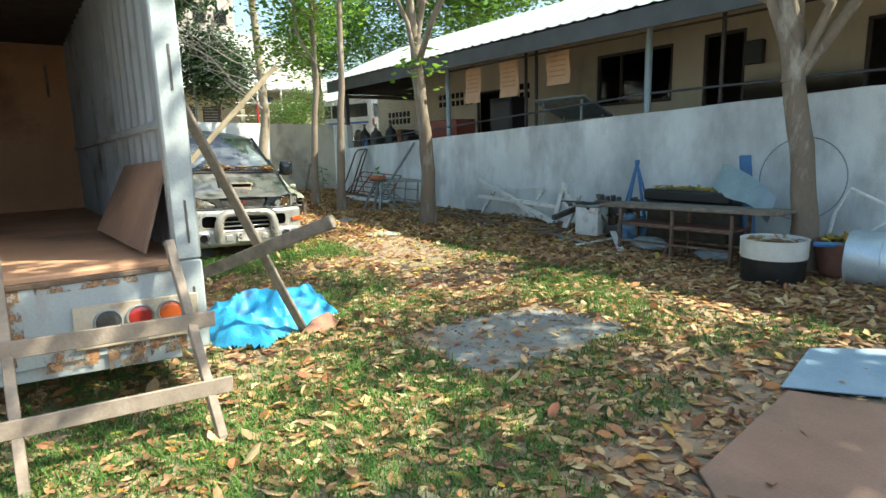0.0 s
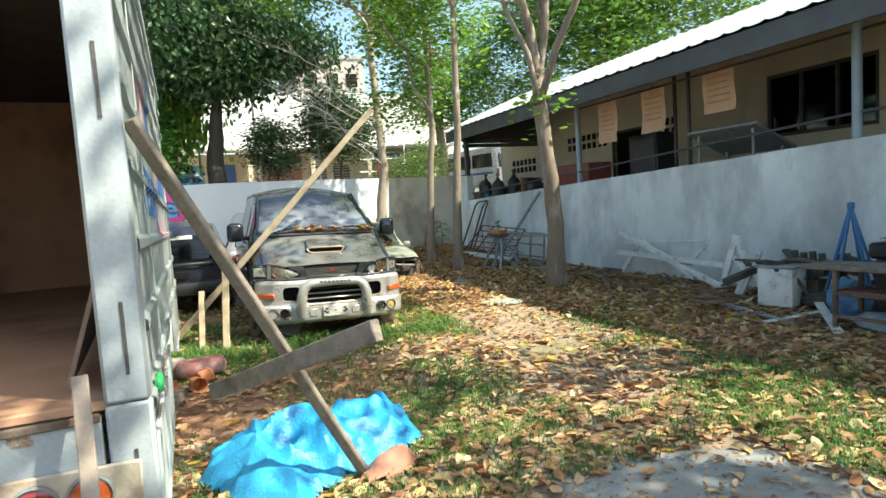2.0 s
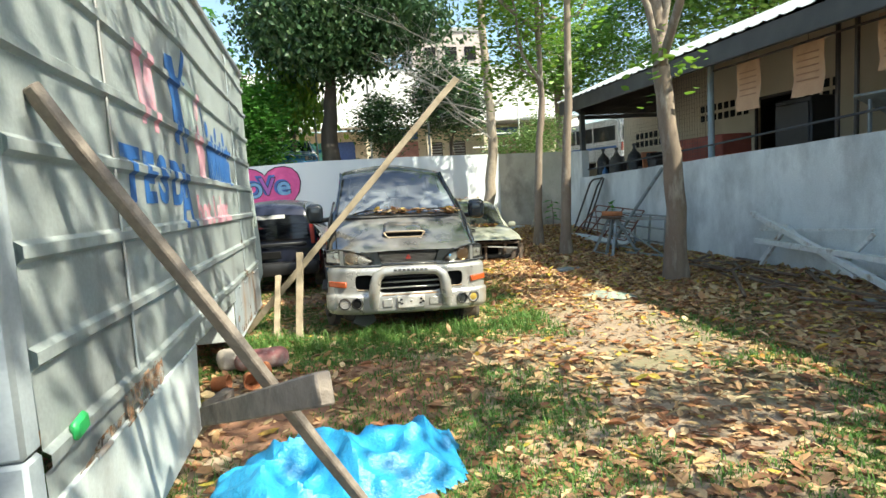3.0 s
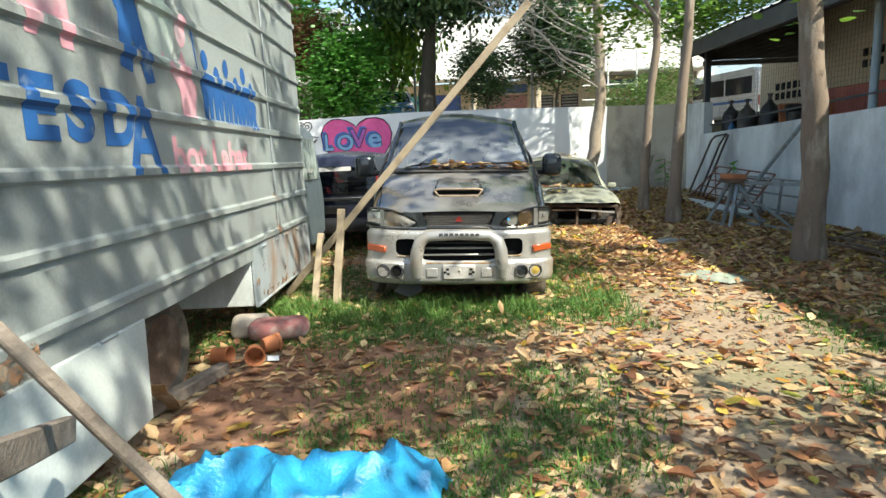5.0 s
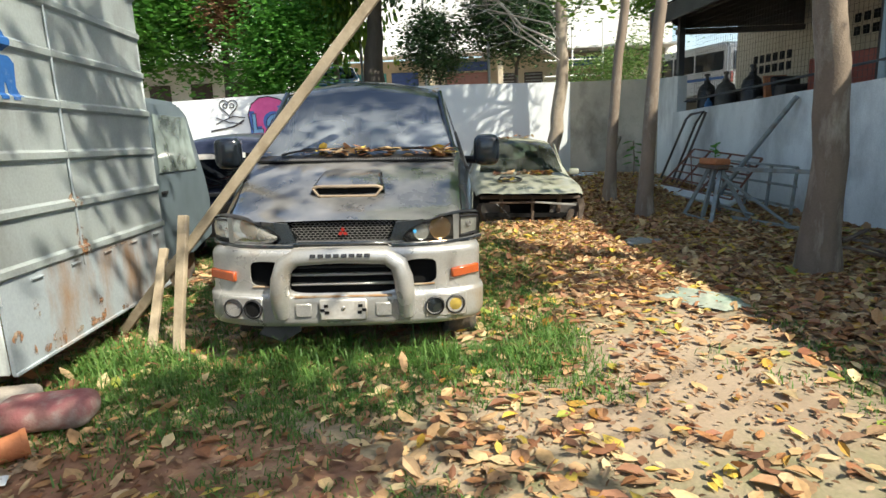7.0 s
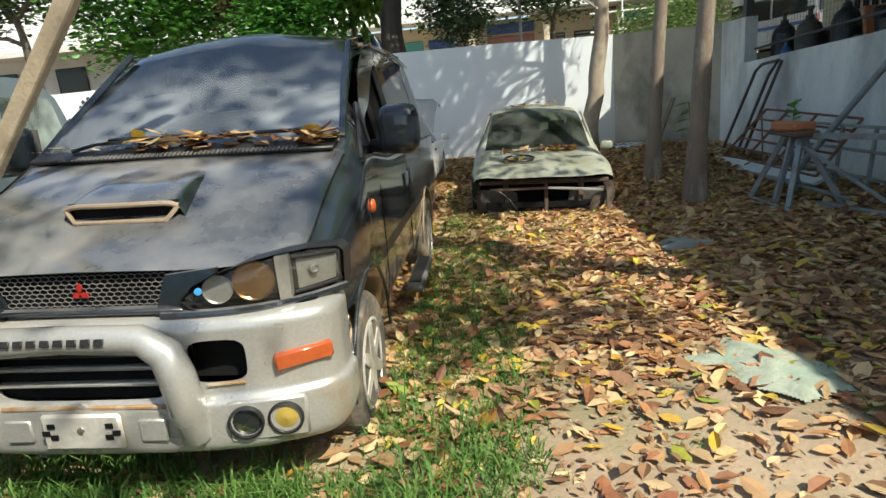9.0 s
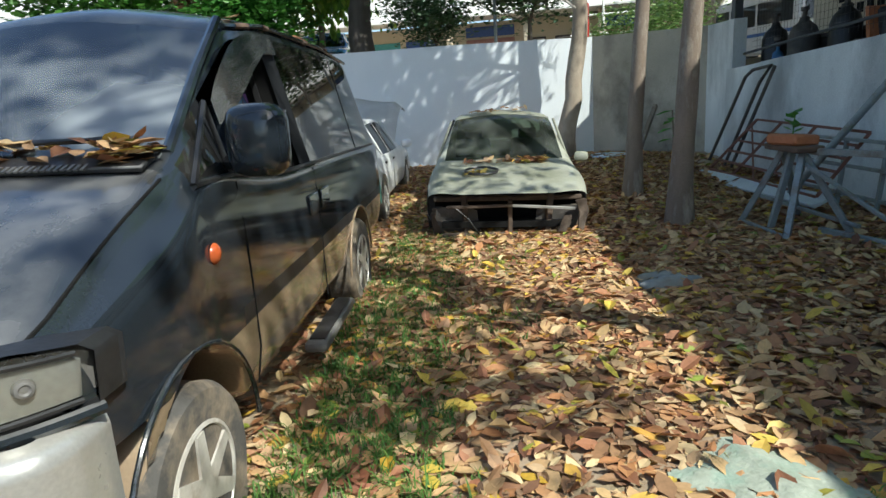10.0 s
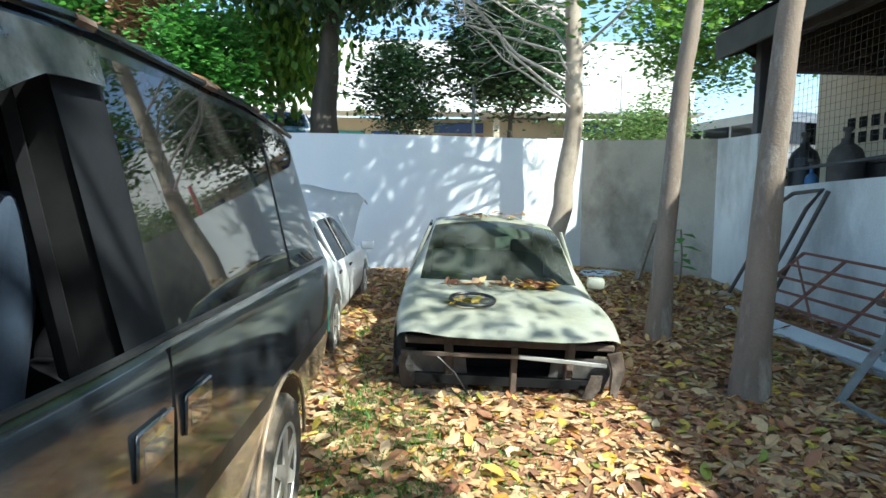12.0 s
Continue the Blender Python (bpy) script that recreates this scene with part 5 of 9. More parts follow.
def lamp_plate(s, outline, y, depth, n=5):
    """A plate with this outline in x, z that follows the curve of the nose."""
    m = prism(outline, depth, None, Matrix(((s, 0, 0, 0), (0, 0, 1, y), (0, 1, 0, 0), (0, 0, 0, 1))))
    for x in (0.48, 0.56, 0.62, 0.67, 0.71, 0.75, 0.78, 0.81, 0.84):
        bmesh.ops.bisect_plane(m, geom=m.verts[:] + m.edges[:] + m.faces[:], plane_co=(s * x, 0, 0), plane_no=(1, 0, 0))
    for v in m.verts:
        v.co.y += lamp_front(v.co.x)
    bmesh.ops.recalc_face_normals(m, faces=m.faces[:])
    return m


LAMP = [(0.375, 0.835), (0.41, 0.80), (0.50, 0.785), (0.66, 0.785), (0.868, 0.80), (0.872, 0.92), (0.855, 0.945), (0.78, 0.962), (0.70, 0.962), (0.60, 0.95), (0.50, 0.918), (0.42, 0.876)]
BOWL = [(0.405, 0.838), (0.43, 0.817), (0.51, 0.806), (0.66, 0.806), (0.852, 0.818), (0.856, 0.915), (0.84, 0.93), (0.78, 0.945), (0.70, 0.945), (0.60, 0.933), (0.51, 0.902), (0.44, 0.864)]
for s in (1, -1):
    lamp = part("headlamp", lamp_plate(s, LAMP, 0.245, 0.02), M_BLACK, van, "headlamp with a hazed lens" if s < 0 else "clear headlamp showing its reflectors")
    b = bmesh.new()
    ring = []
    for (x, z), (x2, z2) in zip(LAMP, LAMP[1:] + LAMP[:1]):
        for k in range(4):
            xx, zz = lerp(x, x2, k / 4), lerp(z, z2, k / 4)
            ring.append((b.verts.new((s * xx, 0.158 + lamp_front(xx), zz)), b.verts.new((s * xx, 0.246 + lamp_front(xx), zz))))
    for p, q in zip(ring, ring[1:] + ring[:1]):
        b.faces.new((p[0], q[0], q[1], p[1]))
    part("lamp_rim", b, M_BLACK, lamp)
    part("reflector_bowl", lamp_plate(s, BOWL, 0.236, 0.006), M_STEP, lamp, "dark lamp lining")
    for k, (x, z, r) in enumerate(((0.485, 0.856, 0.048), (0.602, 0.874, 0.068))):
        m = pose(s * x, 0.196 + lamp_front(x), z, 90, 0, s * (8 + 14 * x))
        part("reflector", lathe([(0.0, -0.042), (r * 0.4, -0.036), (r * 0.75, -0.018), (r * 0.98, 0.002), (r * 1.05, 0.004), (r * 1.07, -0.002)], 30, None, m), M_REFLECT if k else M_BOWL, lamp, "amber-tinted reflector" if k else "")
        m = m @ Matrix.Translation((0, 0, -0.034))
        part("bulb", lathe([(0.0, 0.020), (0.008, 0.018), (0.013, 0.008), (0.013, 0.0)], 12, None, m), M_CHROME, lamp)
    part("nose_panel", lamp_plate(s, [(0.27, 0.77), (0.45, 0.77), (0.405, 0.80), (0.37, 0.836), (0.415, 0.88), (0.50, 0.922), (0.50, 0.94), (0.33, 0.925)], 0.170, 0.02), M_VAN, lamp, "dark painted nose panel")
    part("lamp_divider", lamp_plate(s, [(0.688, 0.800), (0.722, 0.800), (0.722, 0.956), (0.684, 0.956)], 0.150, 0.03), M_BOWL, lamp, "chrome divider")
    corner = part("corner_lamp", lamp_plate(s, [(0.738, 0.822), (0.842, 0.826), (0.848, 0.908), (0.835, 0.924), (0.738, 0.934)], 0.172, 0.008), M_BOWL, lamp, "pale wrap-round corner lamp")
    part("corner_bulb", lathe([(0.0, 0.010), (0.008, 0.010), (0.012, 0.014), (0.018, 0.012), (0.022, 0.0)], 18, None, pose(s * 0.785, 0.166 + lamp_front(0.785), 0.884, 90, 0, s * 48)), M_STEP, lamp)
    for za, zb in ((0.815, 0.818), (0.940, 0.926)):
        part("corner_frame", tube([(s * x, 0.160 + lamp_front(x), lerp(za, zb, (x - 0.73) / 0.125)) for x in (0.73, 0.76, 0.79, 0.82, 0.85)], 0.007, 6), M_BLACK, lamp)
    b = bmesh.new()
    cols = []
    for i in range(13):
        x = lerp(0.395, 0.862, i / 12)
        lo = np.interp(x, [q[0] for q in BOWL[:5]], [q[1] for q in BOWL[:5]]) - 0.008
        hi = np.interp(x, [0.405, 0.44, 0.51, 0.60, 0.70, 0.78, 0.84, 0.862], [0.845, 0.864, 0.902, 0.933, 0.945, 0.945, 0.93, 0.915]) + 0.008
        cols.append([b.verts.new((s * x, 0.150 + lamp_front(x) + 0.022 * (abs(t - 0.5) * 2) ** 2, lerp(lo, hi, t))) for t in (0, 0.25, 0.5, 0.75, 1)])
    for p, q in zip(cols, cols[1:]):
        for k in range(4):
            b.faces.new((p[k], q[k], q[k + 1], p[k + 1]))
    part("lens", b, M_LENSHAZE if s < 0 else M_LENS, lamp).visible_shadow = False
    part("lamp_trim", tube([(s * lerp(0.30, 0.87, i / 14), 0.165 + lamp_front(lerp(0.30, 0.87, i / 14)), 0.784) for i in range(15)], 0.016, 8), M_VAN, lamp)

part("lamp_sticker", lathe([(0.0, 0.004), (0.011, 0.004), (0.013, 0.0)], 18, None, pose(0.445, 0.146 + lamp_front(0.445), 0.868, 90, 0, 20)), surf("blue_sticker", (0.05, 0.30, 0.62), (0.05, 0.26, 0.55), 0.4), van, "small round blue sticker")
for s in (1, -1):
    seam = []
    for y in (0.14, 0.28, 0.42, 0.55, 0.68, 0.80, 0.92):
        st = station(y)
        sx = lerp(0.965 * st[1], st[4], 0.5)
        seam.append((s * sx, y + 0.24 * (sx / 0.85) ** 4.2 * max(0.0, 1 - (y - 0.1) / 0.85), lerp(st[3], st[5], 0.70) + 0.001))
    part("bonnet_seam", tube(seam, 0.005, 5), M_VOID, van)

# bonnet scoop, cowl grille, wipers
def hood_z(x, y):
    """Height of the bonnet's skin."""
    st = station(y)
    return st[5] - 0.05 * (st[5] - st[3]) * (abs(x) / (0.7 * st[4])) ** 2


b = bmesh.new()
g = []
for i in range(15):
    t = i / 14
    y = lerp(0.40, 0.84, t)
    rise = 0.075 * (1 - smooth01(t)) ** 0.9
    half = lerp(0.255, 0.20, t)
    g.append([b.verts.new((u * half, y + 0.035 * u * u * (1 - t), hood_z(u * half, y) - 0.006 + rise * (1 - abs(u) ** 10) ** 0.5)) for u in [k / 10 - 1 for k in range(21)]])
for p, q in zip(g, g[1:]):
    for k in range(20):
        b.faces.new((p[k], p[k + 1], q[k + 1], q[k]))
bmesh.ops.recalc_face_normals(b, faces=b.faces[:])
scoop = part("bonnet_scoop", b, M_VAN, van, "bonnet air scoop with dusty rim", 60)
rim = [tuple(v.co) for v in scoop.data.vertices[1:20]]
part("scoop_rim", tube(rim, 0.011, 8), M_VANLOW, scoop)
part("scoop_lip", tube([rim[0], (-0.185, 0.405, hood_z(0, 0.40) + 0.004), (0.185, 0.405, hood_z(0, 0.40) + 0.004), rim[-1]], 0.010, 8), M_VANLOW, scoop)
part("scoop_mouth", prism([(-0.19, 0.0), (-0.225, 0.06), (0.225, 0.06), (0.19, 0.0)], 0.01, None, pose(0, 0.450, hood_z(0, 0.44) - 0.004, 90, 0, 0)), M_VOID, scoop)
cowl = part("cowl", cbox((1.46, 0.10, 0.02), (0, 0.955, 1.247), (20, 0, 0), 0.006), M_BLACK, van, "black cowl below the windscreen")
for k in range(56):
    part("cowl_slat", cbox((0.010, 0.035, 0.006), (-0.56 + 0.0204 * k, 0.90, 1.243), (22, 0, 0)), M_STEP, cowl)
for x0, x1 in ((-0.55, 0.05), (0.0, 0.62)):
    w = part("wiper", tube([(x0, 0.97, 1.275), (x0 + 0.1, 1.0, 1.30), (x1, 1.045, 1.325)], [0.010, 0.008, 0.005], 6), M_BLACK, van)
    part("wiper_blade", cbox((0.5, 0.012, 0.014), ((x0 + x1) / 2 + 0.1, 1.035, 1.315), (35, 0, 0)), M_BLACK, w)
# mirrors, visor, handles, steps, trims
for s in (1, -1):
    mir = part("mirror", cbox((0.20, 0.15, 0.24), (s * 1.0, 1.16, 1.29), (0, 0, s * -8), 0.06, seg=3), M_VANBODY, van, "large black door mirror")
    part("mirror_arm", tube([(s * 0.84, 1.30, 1.21), (s * 0.93, 1.20, 1.21)], 0.03, 8), M_BLACK, mir)
    part("mirror_glass", cbox((0.16, 0.008, 0.19), (s * 1.0, 1.238, 1.29), (0, 0, s * -8)), M_CHROME, mir)
    part("window_frame", tube([(s * 0.834, 1.00, 1.165), (s * 0.765, 1.30, 1.42), (s * 0.834, 1.30, 1.165), (s * 0.834, 1.00, 1.165)], 0.013, 6), M_BLACK, van, "black quarter-light frame")
    b = bmesh.new()
    cols = []
    for i in range(15):
        t = i / 14
        y = lerp(1.36, 2.36, t)
        zt = float(np.interp(y, [1.36, 1.46, 1.6, 1.74, 1.9, 2.1, 2.36], [1.43, 1.505, 1.585, 1.66, 1.715, 1.742, 1.755]))
        drop = 0.09 + 0.11 * math.sin(math.pi * min(1, t * 1.25)) * (1 - 0.4 * t)
        cols.append([b.verts.new((s * lerp(0.674, 0.83, (1.74 - z) / 0.62) + s * 0.016, y, z)) for z in (zt, zt - drop * 0.5, zt - drop)])
    for p, q in zip(cols, cols[1:]):
        for k in range(2):
            b.faces.new((p[k], q[k], q[k + 1], p[k + 1]))
    bmesh.ops.solidify(b, geom=b.faces[:], thickness=0.006)
    part("window_visor", b, M_VISOR, van, "smoked plastic rain visor")
    for y in (2.20, 2.44):
        h = part("door_handle", cbox((0.010, 0.17, 0.105), (s * 0.8655, y + 0.05, 0.90), (0, 0, 0), 0.012), M_VAN, van, "flush black door handle")
        part("handle_recess", cbox((0.004, 0.12, 0.05), (s * 0.8695, y + 0.05, 0.89), bevel=0.001), M_VISOR, h)
    st = part("side_step", cbox((0.12, 0.72, 0.055), (s * 0.925, 2.17, 0.26), bevel=0.026, seg=2), M_STEP, van, "grey side step")
    part("step_pad", cbox((0.075, 0.62, 0.01), (s * 0.925, 2.17, 0.290)), M_BLACK, st)
    part("side_indicator", lathe([(0.0, 0.02), (0.022, 0.016), (0.034, 0.006), (0.036, 0)], 20, None, pose(s * 0.862, 1.02, 0.94, 0, s * 90, 0)), M_AMBER, van, "orange side indicator")
    part("door_seam", tube([(s * 0.846, 1.30, 1.14), (s * 0.862, 1.30, 0.9), (s * 0.866, 1.30, 0.5), (s * 0.856, 1.26, 0.36)], 0.004, 4), M_VOID, van)
    part("door_seam", tube([(s * 0.846, 2.36, 1.08), (s * 0.862, 2.36, 0.9), (s * 0.866, 2.36, 0.36)], 0.004, 4), M_VOID, van)
    part("roof_gutter", tube([(s * 0.66, 1.82, 1.745), (s * 0.66, 2.3, 1.80), (s * 0.66, 3.5, 1.80), (s * 0.64, 4.4, 1.755)], 0.012, 6), M_VANBODY, van, "dark roof gutter")
    for y, ln in ((1.95, 0.16), (2.32, 0.07), (3.05, 0.10), (3.62, 0.05)):
        part("rust_patch", tube([(s * 0.662, y, float(np.interp(y, [1.82, 2.3, 3.5], [1.745, 1.80, 1.80]))), (s * 0.662, y + ln, float(np.interp(y + ln, [1.82, 2.3, 3.5], [1.745, 1.80, 1.80])))], [0.013, 0.0145], 6), M_RUST, van, "rust on the roof gutter")
    part("pillar", tube([(s * 0.745, 1.04, 1.262), (s * 0.69, 1.44, 1.54), (s * 0.655, 1.78, 1.765)], 0.020, 8), M_VANBODY, van)
    part("window_seal", tube([(s * 0.832, 1.32, 1.165), (s * 0.832, 1.75, 1.115), (s * 0.831, 2.1, 1.104), (s * 0.830, 3.2, 1.09), (s * 0.826, 4.45, 1.07)], 0.010, 6), M_BLACK, van)
bumper.location.z = front.location.z = -0.028
front.location.y = -0.065
for ob in van.children:
    if ob.name.startswith(("headlamp", "lamp_sticker")):
        ob.location.y, ob.location.z = -0.09, -0.028
# inside: dashboard, wheel, seats
dash = part("dashboard", cbox((1.4, 0.4, 0.25), (0, 1.30, 1.02), (12, 0, 0), 0.08, seg=2), M_BLACK, van)
part("steering_wheel", tube([(0.38 + 0.18 * math.cos(math.radians(a)), 1.52 + 0.06 * math.sin(math.radians(a)), 1.12 + 0.17 * math.sin(math.radians(a))) for a in range(0, 361, 20)], 0.014, 6), M_BLACK, dash)
for y in (2.1, 2.95, 3.75):
    for x in (-0.38, 0.38):
        seat = part("seat", cbox((0.50, 0.50, 0.16), (x, y - 0.2, 0.78), (5, 0, 0), 0.05, seg=2), M_SEAT, van)
        part("seat_back", cbox((0.48, 0.14, 0.62), (x, y + 0.1, 1.12), (-12, 0, 0), 0.05, seg=2), M_SEATBLUE if y < 2.5 else M_SEAT, seat, "blue cloth seat back" if y < 2.5 else "")
        part("headrest", cbox((0.26, 0.09, 0.18), (x, y + 0.2, 1.52), (-10, 0, 0), 0.04, seg=2), M_SEAT, seat)
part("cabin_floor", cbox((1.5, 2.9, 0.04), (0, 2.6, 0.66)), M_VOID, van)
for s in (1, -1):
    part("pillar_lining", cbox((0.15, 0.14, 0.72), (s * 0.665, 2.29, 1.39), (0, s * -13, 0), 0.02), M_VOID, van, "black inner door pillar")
    part("seat_belt", prism([(-0.014, 0), (0.014, 0), (0.014, 0.60), (-0.014, 0.60)], 0.004, None, pose(s * 0.735, 2.195, 1.06, 90, s * -13, 0)), M_BLACK, van, "dark seat belt")


def at_base(parent, bm):
    """World-built geometry moved into the frame of a thing that is only shifted, not turned."""
    bmesh.ops.translate(bm, vec=-parent.location, verts=bm.verts)
    return bm


def wpart(name, bm, material, parent, label="", smooth=40):
    base = parent
    while base.parent:
        base = base.parent
    return part(name, at_base(base, bm), material, parent, label, smooth)


def lettering(text, size, bold=0.0, thick=0.002, sx=1.0):
    """Built-in font letters as a mesh in x, y."""
    cu = bpy.data.curves.new("letters", "FONT")
    cu.body, cu.size, cu.offset, cu.extrude = text, size, bold, thick
    ob = bpy.data.objects.new("letters", cu)
    scene.collection.objects.link(ob)
    me = bpy.data.meshes.new_from_object(ob.evaluated_get(bpy.context.evaluated_depsgraph_get()))
    bpy.data.objects.remove(ob)
    b = bmesh.new()
    b.from_mesh(me)
    bpy.data.meshes.remove(me)
    bmesh.ops.scale(b, vec=(sx, 1, 1), verts=b.verts)
    return b


# the box truck ----------------------------------------------------------
M_STEELG = surf("grey_steel", (0.30, 0.33, 0.33), (0.22, 0.25, 0.25), 0.55, 9, 0.2, 0.3, stain=(0.18, 0.12, 0.08), amount=0.3, stain_scale=5)
M_TRUCK = surf("truck_paint", (0.57, 0.62, 0.60), (0.49, 0.54, 0.53), 0.55, 1.2, 0.12, stain=(0.33, 0.34, 0.33), amount=0.3, stain_scale=1.6, streak=0.4)
M_TRUCKW = surf("truck_white", (0.35, 0.39, 0.41), (0.29, 0.33, 0.35), 0.55, 2.5, 0.12, stain=(0.26, 0.16, 0.09), amount=0.36, stain_scale=2.2, streak=0.35)
M_POST = surf("post_white", (0.36, 0.40, 0.42), (0.30, 0.34, 0.36), 0.5, 2.5, 0.12, stain=(0.36, 0.30, 0.24), amount=0.22, stain_scale=4, streak=0.35)
M_RUSTLIGHT = surf("rust_streak", (0.36, 0.19, 0.09), (0.22, 0.10, 0.055), 0.85, 14, 0.3, stain=(0.44, 0.38, 0.28), amount=0.5, stain_scale=14)
for link in list(M_RUSTLIGHT.node_tree.nodes["Material Output"].inputs["Surface"].links):
    M_RUSTLIGHT.node_tree.links.remove(link)
rt = M_RUSTLIGHT.node_tree
rust_noise = rt.nodes.new("ShaderNodeTexNoise")
rust_noise.inputs["Scale"].default_value, rust_noise.inputs["Detail"].default_value, rust_noise.inputs["Roughness"].default_value = 17, 8, 0.7
rust_tc = rt.nodes.new("ShaderNodeTexCoord")
rust_map = rt.nodes.new("ShaderNodeMapRange")
rust_map.inputs["From Min"].default_value, rust_map.inputs["From Max"].default_value = 0.46, 0.60
rust_clear, rust_mix = rt.nodes.new("ShaderNodeBsdfTransparent"), rt.nodes.new("ShaderNodeMixShader")
rt.links.new(rust_tc.outputs["Object"], rust_noise.inputs["Vector"])
rt.links.new(rust_noise.outputs[0], rust_map.inputs["Value"])
rt.links.new(rust_map.outputs[0], rust_mix.inputs[0])
rt.links.new(rust_clear.outputs[0], rust_mix.inputs[1])
rt.links.new(rt.nodes["Principled BSDF"].outputs[0], rust_mix.inputs[2])
rt.links.new(rust_mix.outputs[0], rt.nodes["Material Output"].inputs["Surface"])
M_INNER = surf("inner_sheet", (0.46, 0.53, 0.58), (0.37, 0.43, 0.48), 0.5, 3, 0.1, 0.3, stain=(0.15, 0.13, 0.11), amount=0.3)
M_PLYDARK = surf("lining_board", (0.52, 0.30, 0.18), (0.44, 0.24, 0.14), 0.8, 2, 0.1, stain=(0.24, 0.13, 0.08), amount=0.3)
M_BLUEP = surf("blue_lettering", (0.02, 0.11, 0.33), (0.018, 0.09, 0.28), 0.6, 5, 0.05, stain=(0.30, 0.38, 0.45), amount=0.12, stain_scale=5)
M_PINKP = surf("pink_lettering", (0.62, 0.27, 0.33), (0.58, 0.34, 0.38), 0.65, 4, 0.05, stain=(0.54, 0.46, 0.48), amount=0.4, stain_scale=3)
M_GREENP = surf("green_spray", (0.40, 0.50, 0.42), (0.46, 0.50, 0.48), 0.65, 4, 0.05)
truck = thing("box_truck", pose(1.16, 3.8, 0.0, -1.1, 0, 1.6), "old grey box truck with open rear and blue lettering", "truck")
RIBS = [0.87, 1.17, 1.475, 1.78, 2.085, 2.39, 2.69, 2.99]
TL, TZ0, TZ1, TW = 5.98, 0.72, 3.17, 2.2


def rib_out(z):
    """How far the side sheet stands out at height z: pressed ribs."""
    d = min(abs(z - r) for r in RIBS)
    return 0.022 * min(1.0, max(0.0, (0.034 - d) / 0.016))


def dent(y, z):
    return 0.010 * noise.noise(Vector((y * 1.7, z * 1.7, 2.0))) + 0.004 * noise.noise(Vector((y * 6, z * 6, 9.0)))


def side_sheet(y0, y1, z0, z1, x=0.0, s=1):
    zs = sorted({z0, z1, *[z for r in RIBS for z in (r - 0.034, r - 0.018, r + 0.018, r + 0.034, r + 0.1, r + 0.2) if z0 < z < z1]})
    n = max(2, int((y1 - y0) / 0.11))
    b = bmesh.new()
    g = [[b.verts.new((x + s * (rib_out(z) + dent(lerp(y0, y1, i / n), z)), lerp(y0, y1, i / n), z)) for z in zs] for i in range(n + 1)]
    for p, q in zip(g, g[1:]):
        for k in range(len(zs) - 1):
            f = (p[k], q[k], q[k + 1], p[k + 1])
            b.faces.new(f if s > 0 else f[::-1])
    bmesh.ops.solidify(b, geom=b.faces[:], thickness=0.012)
    return b


def on_side(b):
    """Flat artwork in (y, z) as x, y: cut at the ribs and laid on the sheet."""
    for r in RIBS:
        for z in (r - 0.034, r - 0.018, r + 0.018, r + 0.034):
            bmesh.ops.bisect_plane(b, geom=b.verts[:] + b.edges[:] + b.faces[:], plane_co=(0, z, 0), plane_no=(0, 1, 0))
    for k in range(1, 56):
        bmesh.ops.bisect_plane(b, geom=b.verts[:] + b.edges[:] + b.faces[:], plane_co=(k * 0.11, 0, 0), plane_no=(1, 0, 0))
    for v in b.verts:
        y, z, up = v.co
        v.co = (rib_out(z) + dent(y, z) + 0.003 + up * 0.3, y, z)
    return b


part("side_panel", side_sheet(0.10, 4.70, TZ0, TZ1), M_TRUCK, truck, "ribbed grey side sheet with dents", 30)
part("side_panel", side_sheet(4.706, TL, TZ0 + 0.1, TZ1), M_TRUCK, truck, "ribbed grey side sheet with rust spots", 30)
part("side_panel", side_sheet(0.10, TL, TZ0, TZ1, -TW, -1), M_TRUCK, truck, "", 30)
part("front_panel", cbox((TW, 0.04, TZ1 - TZ0), (-TW / 2, TL, (TZ0 + TZ1) / 2), bevel=0.01), M_TRUCK, truck)
part("roof", cbox((TW + 0.07, TL + 0.1, 0.06), (-TW / 2, TL / 2, TZ1 + 0.03), bevel=0.028, seg=2), M_TRUCKW, truck, "rounded roof edge")
for s, x in ((1, -0.07), (-1, -TW + 0.07)):
    post = part("rear_post", cbox((0.15, 0.10, TZ1 - 0.92), (x + 0.01 * s, 0.03, (TZ1 + 0.92) / 2), bevel=0.012), M_POST, truck, "chipped white corner post")
    part("corner_plate", cbox((0.15, 0.10, 0.56), (x + 0.01 * s, 0.03, 0.635), bevel=0.012), M_TRUCKW, post)
    for z in (2.05, 1.15, 0.62):
        part("slot", cbox((0.012, 0.006, 0.26), (x + 0.02 * s, -0.022, z)), M_GREASE, post)
part("rear_header", cbox((TW - 0.28, 0.10, 0.14), (-TW / 2, 0.03, TZ1 - 0.07), bevel=0.012), M_TRUCKW, truck)
part("bed", cbox((TW - 0.06, TL - 0.05, 0.04), (-TW / 2, TL / 2 + 0.0, 0.91), bevel=0.008), M_PLYDARK, truck, "worn brown floor boards")
back = part("rear_panel", cbox((TW - 0.30, 0.035, 0.46), (-TW / 2, 0.0, 0.66), bevel=0.006), M_TRUCKW, truck, "rust-streaked white rear panel")
part("panel_edge", cbox((TW - 0.30, 0.02, 0.03), (-TW / 2, -0.022, 0.885), bevel=0.005), M_RUST, back)
M_BEIGE = surf("beige_plate", (0.50, 0.44, 0.34), (0.40, 0.34, 0.26), 0.6, 5, 0.2, stain=(0.26, 0.13, 0.07), amount=0.35, stain_scale=4)
lampplate = part("lamp_plate", cbox((0.66, 0.02, 0.25), (-0.37, -0.03, 0.60), (0, 2, 0), 0.006), M_BEIGE, back, "beige rust-edged lamp plate")
